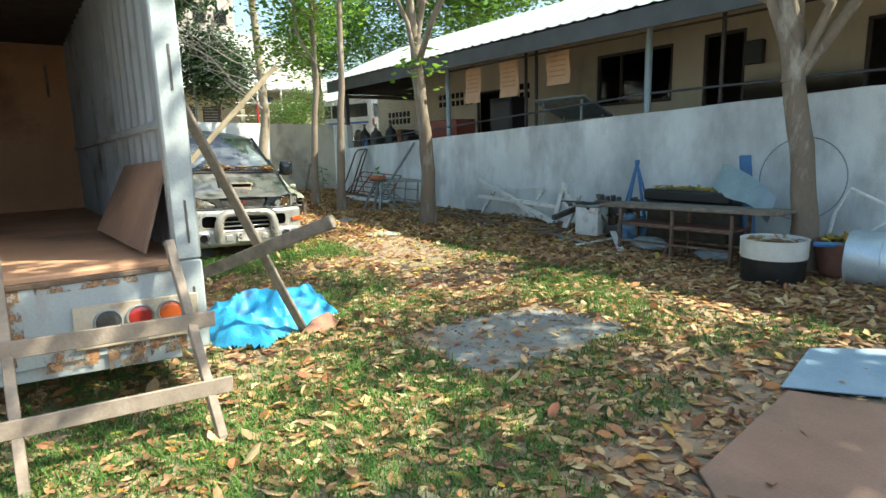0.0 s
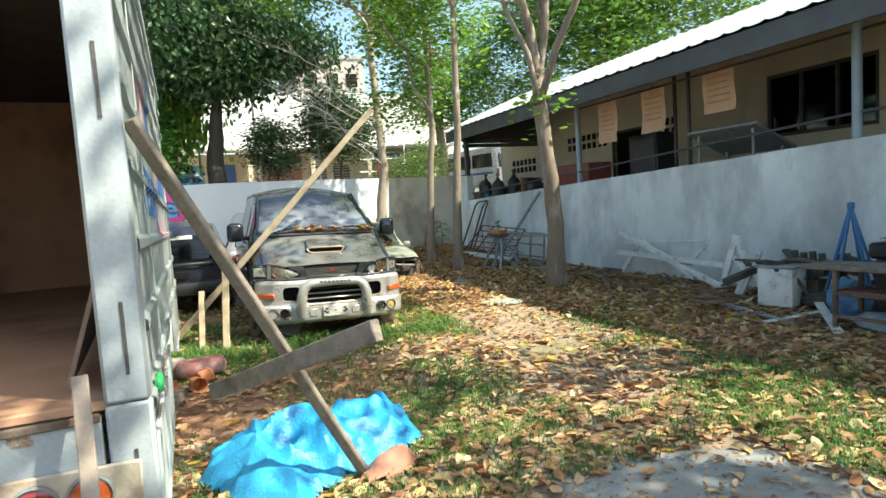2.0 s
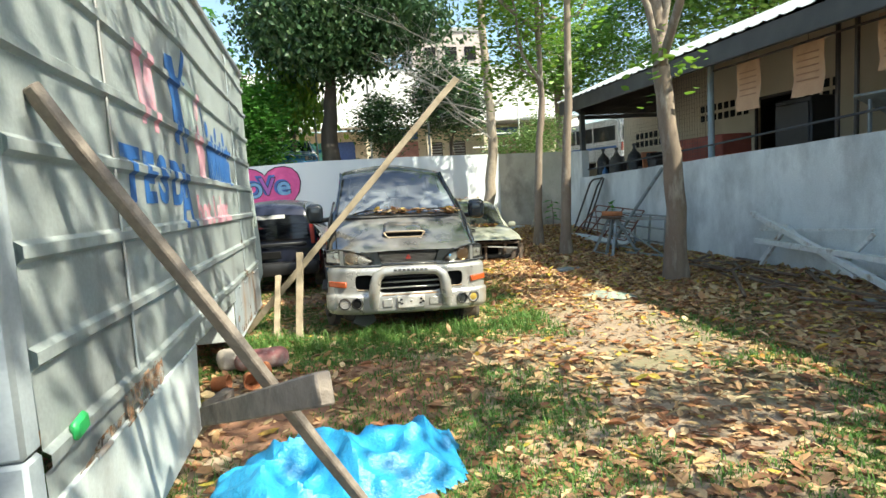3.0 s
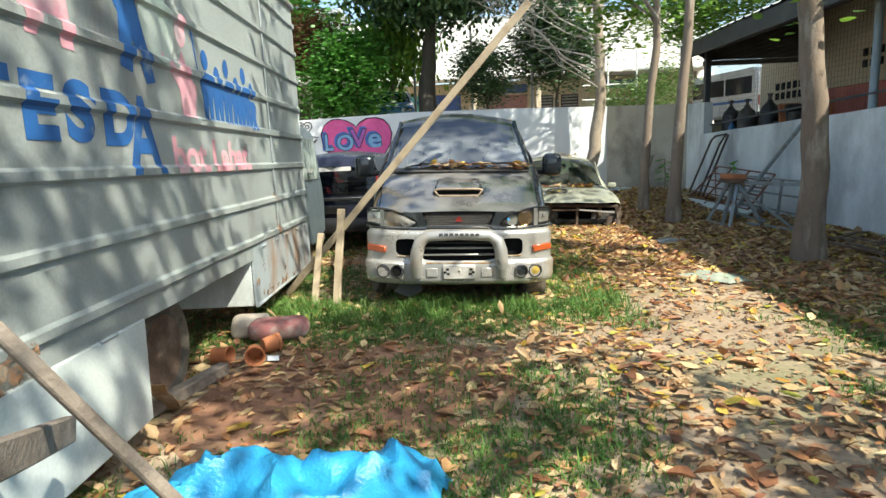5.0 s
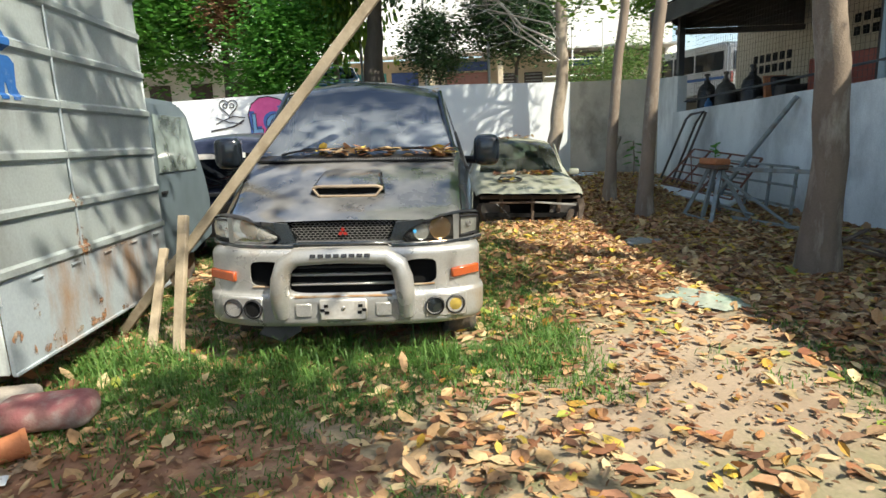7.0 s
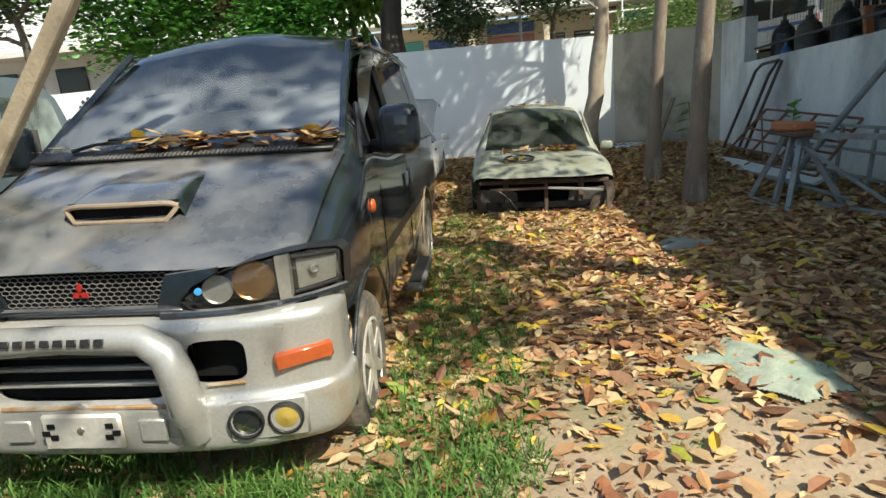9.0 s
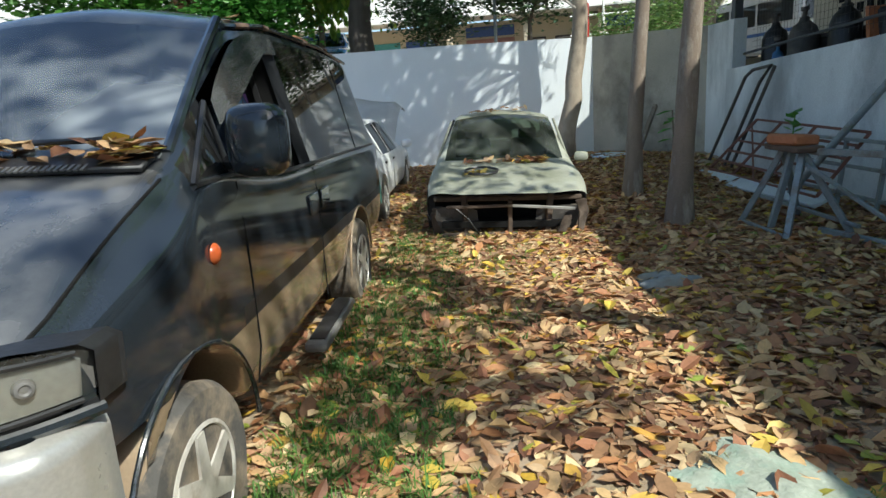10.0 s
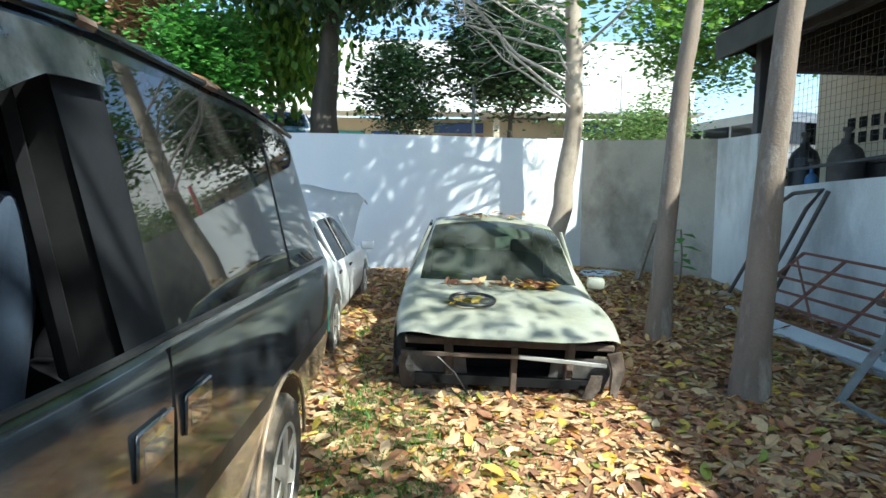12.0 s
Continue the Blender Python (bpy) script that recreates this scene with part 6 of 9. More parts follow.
for px, pz, pw, ph in ((-0.45, 0.43, 0.20, 0.22), (-0.26, 0.44, 0.14, 0.18), (-0.72, 0.44, 0.26, 0.14), (-0.12, 0.47, 0.12, 0.24), (-0.95, 0.70, 0.06, 0.30), (-0.60, 0.84, 0.50, 0.06), (-1.5, 0.80, 0.6, 0.10)):
    part("rust_patch", cbox((pw, 0.003, ph), (px, -0.0205, pz + 0.02)), M_RUSTLIGHT, back, "rust streak on the rear panel")
for x, mat, lab in ((-0.53, M_GREASE, "broken lamp without its lens"), (-0.365, M_RED, "round red tail lamp"), (-0.20, M_AMBER, "round orange tail lamp")):
    ring = part("tail_lamp", lathe([(0.075, -0.01), (0.077, 0.012), (0.068, 0.016), (0.064, 0.006)], 28, None, pose(x, -0.04, 0.625, 90, 0, 0)), M_STEELG, lampplate, lab)
    part("lens", lathe([(0.0, 0.014), (0.03, 0.013), (0.055, 0.010), (0.066, 0.004)], 28, None, pose(x, -0.04, 0.625, 90, 0, 0)), mat, ring)
part("lower_strip", cbox((1.3, 0.02, 0.10), (-0.80, 0.012, 0.40), (0, 3, 0), 0.006), M_TRUCKW, back)
part("panel_seam", cbox((0.02, 0.012, 0.40), (-0.98, -0.022, 0.66), bevel=0.004), M_RUST, back)
# lining
part("inner_wall", cbox((0.02, TL - 0.2, 0.01), (-0.05, TL / 2, 3.1)), M_INNER, truck)
for s, x in ((1, -0.045), (-1, -TW + 0.045)):
    b = bmesh.new()
    n = 120
    g = []
    for i in range(n + 1):
        y = lerp(0.12, TL - 0.05, i / n)
        o = 0.022 * (1 if (i % 6) in (0, 1) else 0)
        g.append([b.verts.new((x - s * o, y, z)) for z in (0.93, 2.0, TZ1)])
    for p, q in zip(g, g[1:]):
        for k in range(2):
            b.faces.new((p[k], q[k], q[k + 1], p[k + 1]))
    part("lining", b, M_INNER, truck, "blue-grey corrugated lining", 20)
    part("lining_rail", cbox((0.04, TL - 0.3, 0.05), (x - s * 0.03, TL / 2, 1.75), bevel=0.006), M_INNER, truck)
part("bulkhead", cbox((TW - 0.12, 0.03, 2.2), (-TW / 2, TL - 0.06, 2.02)), M_PLYDARK, truck, "brown board bulkhead lining")
part("ceiling_lining", cbox((TW - 0.1, TL - 0.1, 0.02), (-TW / 2, TL / 2, TZ1 - 0.03)), M_DARKWOOD, truck)
part("hatch_frame", cbox((0.03, 0.04, 0.42), (-0.30, TL - 0.10, 2.65), bevel=0.006), M_TIMBER, truck)
# skirts
for y in (0.98, 4.703):
    part("panel_seam", cbox((0.008, 0.02, 2.36), (0.012, y, 1.95), bevel=0.003), M_TRUCKW, truck, "vertical sheet joint")
part("skirt_panel", cbox((0.02, 2.0, 0.54), (0.0, 1.08, 0.47), (0, 2, 0), 0.006), M_TRUCK, truck, "hinged grey side locker panel")
for y in (0.5, 1.75):
    part("hinge", tube([(0.016, y - 0.07, 0.735), (0.016, y + 0.07, 0.735)], 0.010, 8), M_TRUCKW, truck)
part("rust_strip", cbox((0.008, 0.55, 0.13), (0.022, 1.02, 0.80), (3, 0, 0), 0.003), M_RUSTLIGHT, truck, "rusted strip along the seam")
part("marker_lamp", cbox((0.03, 0.10, 0.065), (0.028, 0.30, 0.90), (8, 0, 0), 0.012), surf("green_lens", (0.04, 0.42, 0.12), (0.03, 0.32, 0.09), 0.3), truck, "green side marker")
sk = prism([(3.90, 0.79), (3.90, 0.34), (5.97, 0.335), (5.98, 0.86), (3.90, 0.86)], 0.02, None, Matrix(((0, 0, 1, -0.012), (1, 0, 0, 0), (0, 1, 0, 0), (0, 0, 0, 1))))
part("front_skirt", sk, M_TRUCKW, truck, "rust-spotted pale grey front skirt")
part("skirt_lip", cbox((0.03, 2.07, 0.022), (0.004, 4.935, 0.338), bevel=0.005), M_TRUCKW, truck)
for y in (4.2, 4.6, 5.0, 5.4, 5.8):
    part("hinge", tube([(0.014, y - 0.05, 0.80), (0.014, y + 0.05, 0.80)], 0.008, 8), M_TRUCKW, truck)
part("mudguard", cbox((1.0, 0.02, 0.46), (-0.52, 3.90, 0.57), bevel=0.006), M_TRUCK, truck, "grey sheet behind the wheel")
part("arch_top", cbox((0.5, 1.95, 0.02), (-0.26, 3.1, 0.80)), M_INNER, truck)
wheel(truck, (-0.34, 2.74, 0.35), 0.38, 0.24, False, 1)
wheel(truck, (-TW + 0.34, 2.74, 0.35), 0.38, 0.24, False, -1)
for x in (-0.7, -1.5):
    part("chassis_beam", cbox((0.08, 7.2, 0.16), (x, 3.9, 0.62), bevel=0.01), M_GREASE, truck)
part("axle", tube([(-TW + 0.3, 2.74, 0.35), (-0.3, 2.74, 0.35)], 0.07, 10), M_GREASE, truck)
b = bmesh.new()
g = []
for i in range(13):
    a = math.radians(-70 + 9 * i)
    r = 0.40 + 0.02 * math.sin(i * 2.1)
    g.append([b.verts.new((x, 2.74 + r * math.sin(a) * 1.05, 0.36 - r * math.cos(a) + 0.02 * (i % 2))) for x in (-0.16, -0.10, -0.05)])
for p, q in zip(g, g[1:]):
    for k in range(2):
        b.faces.new((p[k], p[k + 1], q[k + 1], q[k]))
bmesh.ops.translate(b, vec=(0, 0, 0.06), verts=b.verts)
bmesh.ops.solidify(b, geom=b.faces[:], thickness=0.008)
part("torn_mudguard", b, M_RUSTLINE, truck, "torn rusty mudguard edge")
# cab
cabo = [(6.08, 0.45), (6.9, 0.45), (7.55, 0.50), (7.62, 0.95), (7.45, 1.15), (7.2, 1.85), (7.0, 1.95), (6.12, 1.95), (6.08, 1.9)]
cb = prism(cabo, TW - 0.36, None, Matrix(((0, 0, 1, -TW + 0.26), (1, 0, 0, 0), (0, 1, 0, 0), (0, 0, 0, 1))))
bmesh.ops.bevel(cb, geom=cb.edges[:], offset=0.05, segments=2, affect="EDGES")
M_CAB = paint("cab_paint", (0.13, 0.17, 0.19), (0.3, 0.3, 0.28), 0.3, 0.35)
cab = part("cab", cb, M_CAB, truck, "blue-grey driver's cab")
# solid cab behind the pane: a pale film paints in the glass's reflections
part("cab_window", prism([(6.3, 1.28), (7.25, 1.28), (7.08, 1.8), (6.3, 1.8)], 0.006, None, Matrix(((0, 0, 1, -0.093), (1, 0, 0, 0), (0, 1, 0, 0), (0, 0, 0, 1)))), glassy("cab_glass", (0.55, 0.75, 0.68), 0.04, 0.45, (0.42, 0.50, 0.46), 1.9), cab, "dusty greenish cab window")
part("cab_handle", cbox((0.02, 0.12, 0.03), (-0.088, 6.35, 1.1), bevel=0.006), M_BLACK, cab)
wheel(truck, (-0.34, 6.95, 0.33), 0.36, 0.2, False, 1)
wheel(truck, (-TW + 0.34, 6.95, 0.33), 0.36, 0.2, False, -1)
# rust along the seams and lower edges
for y, z, w, h, a in ((0.62, 0.755, 0.30, 0.05, 4), (0.35, 0.735, 0.28, 0.035, 6), (4.71, 1.194, 0.14, 0.10, 0), (4.71, 0.989, 0.08, 0.10, 0), (4.72, 0.891, 0.13, 0.14, 0), (4.76, 0.841, 0.20, 0.03, 0), (4.82, 0.482, 0.06, 0.12, 0), (4.83, 0.406, 0.08, 0.07, 0), (4.70, 0.395, 0.14, 0.06, 0), (4.15, 0.620, 0.07, 0.13, 0), (3.96, 0.528, 0.09, 0.09, 0), (4.29, 0.401, 0.09, 0.13, 0), (4.36, 0.402, 0.05, 0.09, 0), (4.19, 0.390, 0.08, 0.05, 0), (4.08, 0.406, 0.03, 0.08, 0), (5.62, 0.857, 0.24, 0.04, 0), (5.16, 0.821, 0.25, 0.02, 0), (5.13, 0.366, 0.12, 0.04, 0), (4.53, 0.390, 0.10, 0.04, 0), (4.79, 0.372, 0.10, 0.03, 0)):
    b = bmesh.new()
    ring = []
    for k in range(26):
        t = 2 * math.pi * k / 26
        r = 0.9 + 0.35 * noise.noise(Vector((math.cos(t) * 1.4 + y * 5, math.sin(t) * 1.4, z * 7))) + 0.25 * noise.noise(Vector((math.cos(t) * 4 + y * 5, math.sin(t) * 4, z * 7)))
        ring.append((w / 2 * r * math.cos(t), h / 2 * r * math.sin(t)))
    m = pose(0.0, y, z, a, 0, 0)
    pts = [m @ Vector((0, p, q)) for p, q in ring]
    prism([(p.y, p.z) for p in pts], 0.001, b)
    if z > 0.87 or (z > 0.75 and y < 2):
        b = on_side(b)
    else:
        for v in b.verts:
            v.co = (0.014 + v.co.z, v.co.x, v.co.y)
    part("rust_patch", b, M_RUSTLIGHT, truck, "flat rust stain", 0)
# painted lettering
x = 1.17
for ch, y, z, h, sx in (("T", 1.10, 1.635, 0.34, 1.30), ("E", 1.42, 1.63, 0.34, 1.22), ("S", 1.69, 1.63, 0.34, 1.22), ("D", 1.95, 1.62, 0.34, 1.15), ("A", 2.17, 1.475, 0.55, 0.90)):
    b = lettering(ch, h, 0.016, 0.001, sx)
    bmesh.ops.translate(b, vec=(y, z, 0), verts=b.verts)
    part("letter", on_side(b), M_BLUEP, truck, "", 0)
b = lettering("bot Lahat", 0.30, 0.010, 0.001, 1.18)
bmesh.ops.translate(b, vec=(2.66, 1.46, 0), verts=b.verts)
part("slogan", on_side(b), M_PINKP, truck, "faded pink painted words", 0)


def disc(y, z, r, ry=None, n=22):
    return prism([(y + r * math.cos(2 * math.pi * k / n), z + (ry or r) * math.sin(2 * math.pi * k / n)) for k in range(n)], 0.002)


for k, (y, z, h) in enumerate(((3.28, 2.20, 0.40), (3.48, 2.12, 0.31), (3.68, 2.20, 0.40), (3.88, 2.10, 0.30), (4.06, 2.20, 0.40), (4.24, 2.10, 0.32))):
    part("logo_disc", on_side(disc(y, z, 0.058, 0.066)), M_BLUEP, truck, "", 0)
    w = 0.10
    b = prism([(y - w, z - 0.12), (y - w * 0.6, z - 0.085), (y + w * 0.6, z - 0.085), (y + w, z - 0.12), (y + w * 0.75, z - h), (y + w * 0.2, z - h), (y, z - h * 0.62), (y - w * 0.2, z - h), (y - w * 0.8, z - h)], 0.002)
    part("logo_shape", on_side(b), M_BLUEP, truck, "", 0)
b = prism([(3.08, 2.36), (3.12, 2.34), (3.16, 2.08), (4.20, 2.02), (4.36, 1.80), (4.32, 1.80), (4.16, 1.94), (3.18, 1.98)], 0.002)
part("logo_band", on_side(b), M_BLUEP, truck, "", 0)
part("logo_shape", on_side(prism([(2.55, 2.20), (2.80, 2.06), (2.92, 2.20), (3.00, 2.05), (3.10, 2.00), (3.04, 1.80), (2.86, 1.80), (2.84, 1.96)], 0.002)), M_PINKP, truck, "", 0)
part("logo_disc", on_side(disc(2.93, 2.32, 0.075, 0.10)), M_PINKP, truck, "", 0)
part("logo_shape", on_side(prism([(2.14, 2.52), (2.32, 2.54), (2.42, 2.30), (2.54, 1.96), (2.44, 1.94), (2.33, 2.16), (2.30, 1.98), (2.18, 2.00), (2.22, 2.26), (2.10, 2.40)], 0.002)), M_BLUEP, truck, "", 0)
part("logo_shape", on_side(prism([(2.42, 2.40), (2.50, 2.38), (2.66, 2.62), (2.60, 2.66)], 0.002)), M_BLUEP, truck, "", 0)
part("logo_shape", on_side(prism([(1.42, 2.42), (1.52, 2.44), (1.60, 2.24), (1.66, 2.42), (1.78, 2.42), (1.80, 2.00), (1.72, 2.00), (1.70, 2.12), (1.60, 2.12), (1.57, 2.02), (1.50, 2.02)], 0.002)), M_PINKP, truck, "", 0)
part("logo_shape", on_side(disc(2.62, 2.28, 0.2, 0.2)), M_GREENP, truck, "", 0)

# other cars --------------------------------------------------------------
M_SEDAN = paint("sedan_white", (0.34, 0.345, 0.28), (0.165, 0.17, 0.115), 1.0, 0.45, 0.0, chips=(0.13, 0.15, 0.11), film=0.06)
M_WHITECAR = paint("white_paint", (0.66, 0.67, 0.66), (0.42, 0.42, 0.38), 0.4, 0.35)
M_STEELGREY = surf("grey_beam", (0.36, 0.36, 0.34), (0.27, 0.26, 0.24), 0.6, 9, 0.2, 0.3)
M_DARKRED = paint("dark_blue_paint", (0.015, 0.018, 0.035), (0.2, 0.2, 0.2), 0.4, 0.15)
M_MAROON = paint("maroon_paint", (0.22, 0.02, 0.035), (0.2, 0.15, 0.15), 0.3, 0.2)
M_BLUECAR = paint("blue_paint", (0.05, 0.22, 0.42), (0.2, 0.3, 0.4), 0.3, 0.2)
SED = [(0.0, 0.80, 0.28, 0.56, 0.62, 0.60), (0.15, 0.81, 0.24, 0.60, 0.62, 0.645), (0.32, 0.82, 0.22, 0.635, 0.63, 0.685), (0.45, 0.825, 0.22, 0.655, 0.63, 0.705), (0.62, 0.825, 0.22, 0.675, 0.64, 0.73), (0.80, 0.825, 0.22, 0.695, 0.64, 0.755), (0.95, 0.825, 0.22, 0.71, 0.65, 0.775), (1.10, 0.825, 0.20, 0.72, 0.66, 0.79),
       (1.20, 0.825, 0.20, 0.73, 0.67, 0.82), (1.45, 0.825, 0.20, 0.74, 0.63, 0.98), (1.70, 0.825, 0.20, 0.745, 0.59, 1.13), (1.86, 0.825, 0.20, 0.75, 0.565, 1.20), (2.05, 0.825, 0.20, 0.75, 0.56, 1.235), (2.35, 0.825, 0.20, 0.755, 0.56, 1.245), (2.45, 0.825, 0.20, 0.755, 0.56, 1.245), (2.8, 0.825, 0.20, 0.76, 0.56, 1.235), (2.98, 0.825, 0.20, 0.765, 0.565, 1.205),
       (3.05, 0.825, 0.20, 0.77, 0.57, 1.18), (3.2, 0.825, 0.20, 0.775, 0.59, 1.09), (3.36, 0.82, 0.20, 0.78, 0.62, 0.97), (3.5, 0.82, 0.20, 0.785, 0.645, 0.86), (3.62, 0.82, 0.22, 0.785, 0.65, 0.83), (3.9, 0.81, 0.24, 0.78, 0.65, 0.82), (4.1, 0.80, 0.26, 0.76, 0.64, 0.80), (4.2, 0.78, 0.32, 0.70, 0.62, 0.74)]


def sedan_class(open_front=False, no_hood=False):
    Y = [s[0] for s in SED]

    def f(i, j, side):
        if i == -1:
            return None if open_front else "body"
        if i == -2:
            return "body"
        y = Y[i]
        if open_front and y < 0.3 and j < 7:
            return None
        if 1.15 < y < 1.85 and j in (10, 11):
            return "windscreen"
        if 3.0 < y < 3.45 and j in (10, 11):
            return "rear_window"
        if j == 8 and (1.6 < y < 2.3):
            return "pane:f%d" % side
        if j == 8 and (2.4 < y < 3.1):
            return "pane:r%d" % side
        if y < 1.15 and j >= 9:
            return None if no_hood else "bonnet"
        if y > 3.45 and j >= 10 and y < 4.09:
            return "boot_lid"
        return "body"
    return f


def saloon(name, m, label, material, open_front=False, no_hood=False, mirrors=(1, -1), lamps=True, rise=0.0, sunk=0.0, bow=0.16):
    car = thing(name, m, label, "car")
    mats = {k: (material, "") for k in ("body", "bonnet", "boot_lid")}
    mats.update(windscreen=(M_SCREEN, ""), rear_window=(M_GLASS, ""), pane=(M_GLASS, ""))
    sections = [(y, w, lo, belt, wt, top + rise * smooth01((y - 1.12) / 0.6) * smooth01((3.6 - y) / 0.5)) for y, w, lo, belt, wt, top in SED]
    shell(car, sections, sedan_class(open_front, no_hood), mats, bow, 0.7, 0.10, ((0.78, 0.22, 0.34), (3.30, 0.22, 0.34)))
    for y in (0.78, 3.30):
        for s in (1, -1):
            wheel(car, (s * 0.74, y, 0.24 + sunk), 0.28, 0.18, True, s, spokes=5)
    part("underbody", cbox((1.3, 3.9, 0.06), (0, 2.1, 0.27)), M_VOID, car)
    part("cabin_floor", cbox((1.4, 2.2, 0.03), (0, 2.3, 0.40)), M_VOID, car)
    part("dashboard", cbox((1.3, 0.3, 0.2), (0, 1.5, 0.72), bevel=0.06, seg=2), M_BLACK, car)
    for x in (-0.36, 0.36):
        st = part("seat", cbox((0.46, 0.12, 0.55), (x, 2.35, 0.72), (-14, 0, 0), 0.05, seg=2), M_SEAT, car)
        part("headrest", cbox((0.24, 0.08, 0.14), (x, 2.44, 1.04), (-10, 0, 0), 0.03, seg=2), M_SEAT, st)
    part("rear_bench", cbox((1.2, 0.14, 0.5), (0, 3.0, 0.68), (-18, 0, 0), 0.05, seg=2), M_SEAT, car)
    for s in (1, -1):
        if s in mirrors:
            part("mirror", cbox((0.16, 0.09, 0.11), (s * 0.93, 1.52, 0.80), (0, 0, s * -10), 0.035, seg=2), material, car, "door mirror")
        for y in (1.72, 2.40, 3.12):
            part("pillar", tube([(s * 0.80, y - 0.02, 0.755), (s * 0.61, y + 0.04 * (y - 2.4), 1.145 + 0.88 * rise)], 0.016, 6), material if y != 2.40 else M_BLACK, car)
        part("door_handle", cbox((0.02, 0.12, 0.03), (s * 0.828, 2.28, 0.66), bevel=0.006), M_BLACK, car)
        part("door_handle", cbox((0.02, 0.12, 0.03), (s * 0.828, 3.02, 0.67), bevel=0.006), M_BLACK, car)
        part("door_seam", tube([(s * 0.80, 2.40, 0.74), (s * 0.828, 2.40, 0.5), (s * 0.826, 2.40, 0.25)], 0.004, 4), M_VOID, car)
        if lamps:
            part("tail_lamp", cbox((0.34, 0.04, 0.13), (s * 0.57, 4.13, 0.63), (0, 0, s * 12), 0.012), M_RED, car)
            if not open_front:
                part("headlamp", cbox((0.36, 0.05, 0.12), (s * 0.55, 0.06, 0.52), (0, 0, s * 12), 0.015), M_LENSHAZE, car)
    if lamps:
        part("bumper", cbox((1.6, 0.16, 0.2), (0, 4.17, 0.38), bevel=0.06, seg=2), material, car)
        if not open_front:
            part("bumper", cbox((1.6, 0.16, 0.2), (0, -0.02, 0.36), bevel=0.06, seg=2), material, car)
    return car


wreck = saloon("sedan", pose(4.77, 12.98, -0.14, 0, 2.5, -1.5), "dusty white sedan wreck without bumper and lamps, leaves on it", M_SEDAN, True, mirrors=(1,), lamps=False, rise=0.11, sunk=0.11, bow=0.27)
# bared front of the wreck
M_DUSTYRUST = surf("dusty_rust", (0.12, 0.085, 0.06), (0.06, 0.045, 0.035), 0.9, 7, 0.5, stain=(0.22, 0.18, 0.14), amount=0.3, stain_scale=3)
part("radiator_support", cbox((1.46, 0.06, 0.05), (0, 0.22, 0.525), bevel=0.01), M_DUSTYRUST, wreck, "rusted upper cross panel")
part("lower_crossmember", cbox((1.30, 0.09, 0.085), (0, 0.16, 0.145), bevel=0.025, seg=2), M_DUSTYRUST, wreck, "brown rusted lower crossmember")
for s in (1, -1):
    part("front_panel", prism([(0.27, 0.19), (0.66, 0.19), (0.72, 0.34), (0.70, 0.44), (0.42, 0.44), (0.30, 0.40)], 0.02, None, pose(0, 0.235, 0, 90, 0, 0) @ Matrix.Diagonal((s, 1, 1, 1))), M_GREASE, wreck, "grimy dark front panel")
part("upright_brace", cbox((0.045, 0.04, 0.33), (0.03, 0.16, 0.35), bevel=0.008), M_DUSTYRUST, wreck)
part("bumper_beam", beam((-0.60, 0.11, 0.455), (0.05, 0.08, 0.47), 0.022, 0.03), M_DUSTYRUST, wreck, "bent bumper beam")
part("bumper_beam", beam((0.05, 0.08, 0.47), (0.66, 0.13, 0.42), 0.022, 0.028), M_STEELGREY, wreck, "bent grey bumper beam")
for s in (1, -1):
    lampp = part("lamp_panel", cbox((0.36, 0.03, 0.05), (s * 0.58, 0.26, 0.40), (0, 0, s * 12), 0.008), M_DUSTYRUST, wreck, "rusted headlamp panel")
    part("lamp_panel_post", cbox((0.06, 0.06, 0.42), (s * 0.415, 0.20, 0.36), (0, s * 4, s * 6), 0.01), M_DUSTYRUST, lampp)
    part("lamp_panel_side", cbox((0.14, 0.05, 0.24), (s * 0.70, 0.28, 0.27), (0, s * 10, s * 24), 0.02), M_DUSTYRUST, lampp)
    part("lamp_cavity", cbox((0.32, 0.03, 0.14), (s * 0.57, 0.36, 0.50)), M_VOID, wreck)
    part("inner_wing", cbox((0.03, 0.75, 0.34), (s * 0.58, 0.72, 0.45)), M_VOID, wreck)
    part("towing_bracket", cbox((0.05, 0.10, 0.07), (s * 0.52, 0.08, 0.13), (20, 0, 0), 0.01), M_DUSTYRUST, wreck)
# black sheet standing in for the shaded engine bay
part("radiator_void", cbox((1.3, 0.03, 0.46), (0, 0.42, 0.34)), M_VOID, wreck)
part("torn_bracket", prism([(0, 0), (0.10, 0.02), (0.13, -0.10), (0.08, -0.30), (0.03, -0.30), (0.04, -0.12)], 0.03, None, pose(0.66, 0.14, 0.50, 90, 0, 10)), M_DUSTYRUST, wreck)
part("torn_bracket", prism([(0, 0), (0.07, 0.03), (0.09, -0.06), (0.05, -0.22), (0.0, -0.16)], 0.02, None, pose(0.55, 0.10, 0.36, 84, 20, -8)), M_DUSTYRUST, wreck)
part("loose_cable", tube([(-0.5, 0.10, 0.44), (-0.38, 0.08, 0.34), (-0.30, 0.09, 0.22), (-0.24, 0.12, 0.12)], 0.008, 6), M_BLACK, wreck)
fan = part("fan_shroud", tube([(-0.25 + 0.17 * math.cos(math.radians(a)), 0.62 + 0.15 * math.sin(math.radians(a)), 0.755 + 0.02 * math.sin(math.radians(a))) for a in range(0, 361, 15)], 0.014, 6), M_BLACK, wreck, "black ring lying on the bonnet")
wsed = saloon("sedan", pose(2.60, 17.65, 0.03, 0, 0, 180.0), "white sedan with raised bonnet and a teal rear corner", M_WHITECAR, False, True)
b = bmesh.new()
g = []
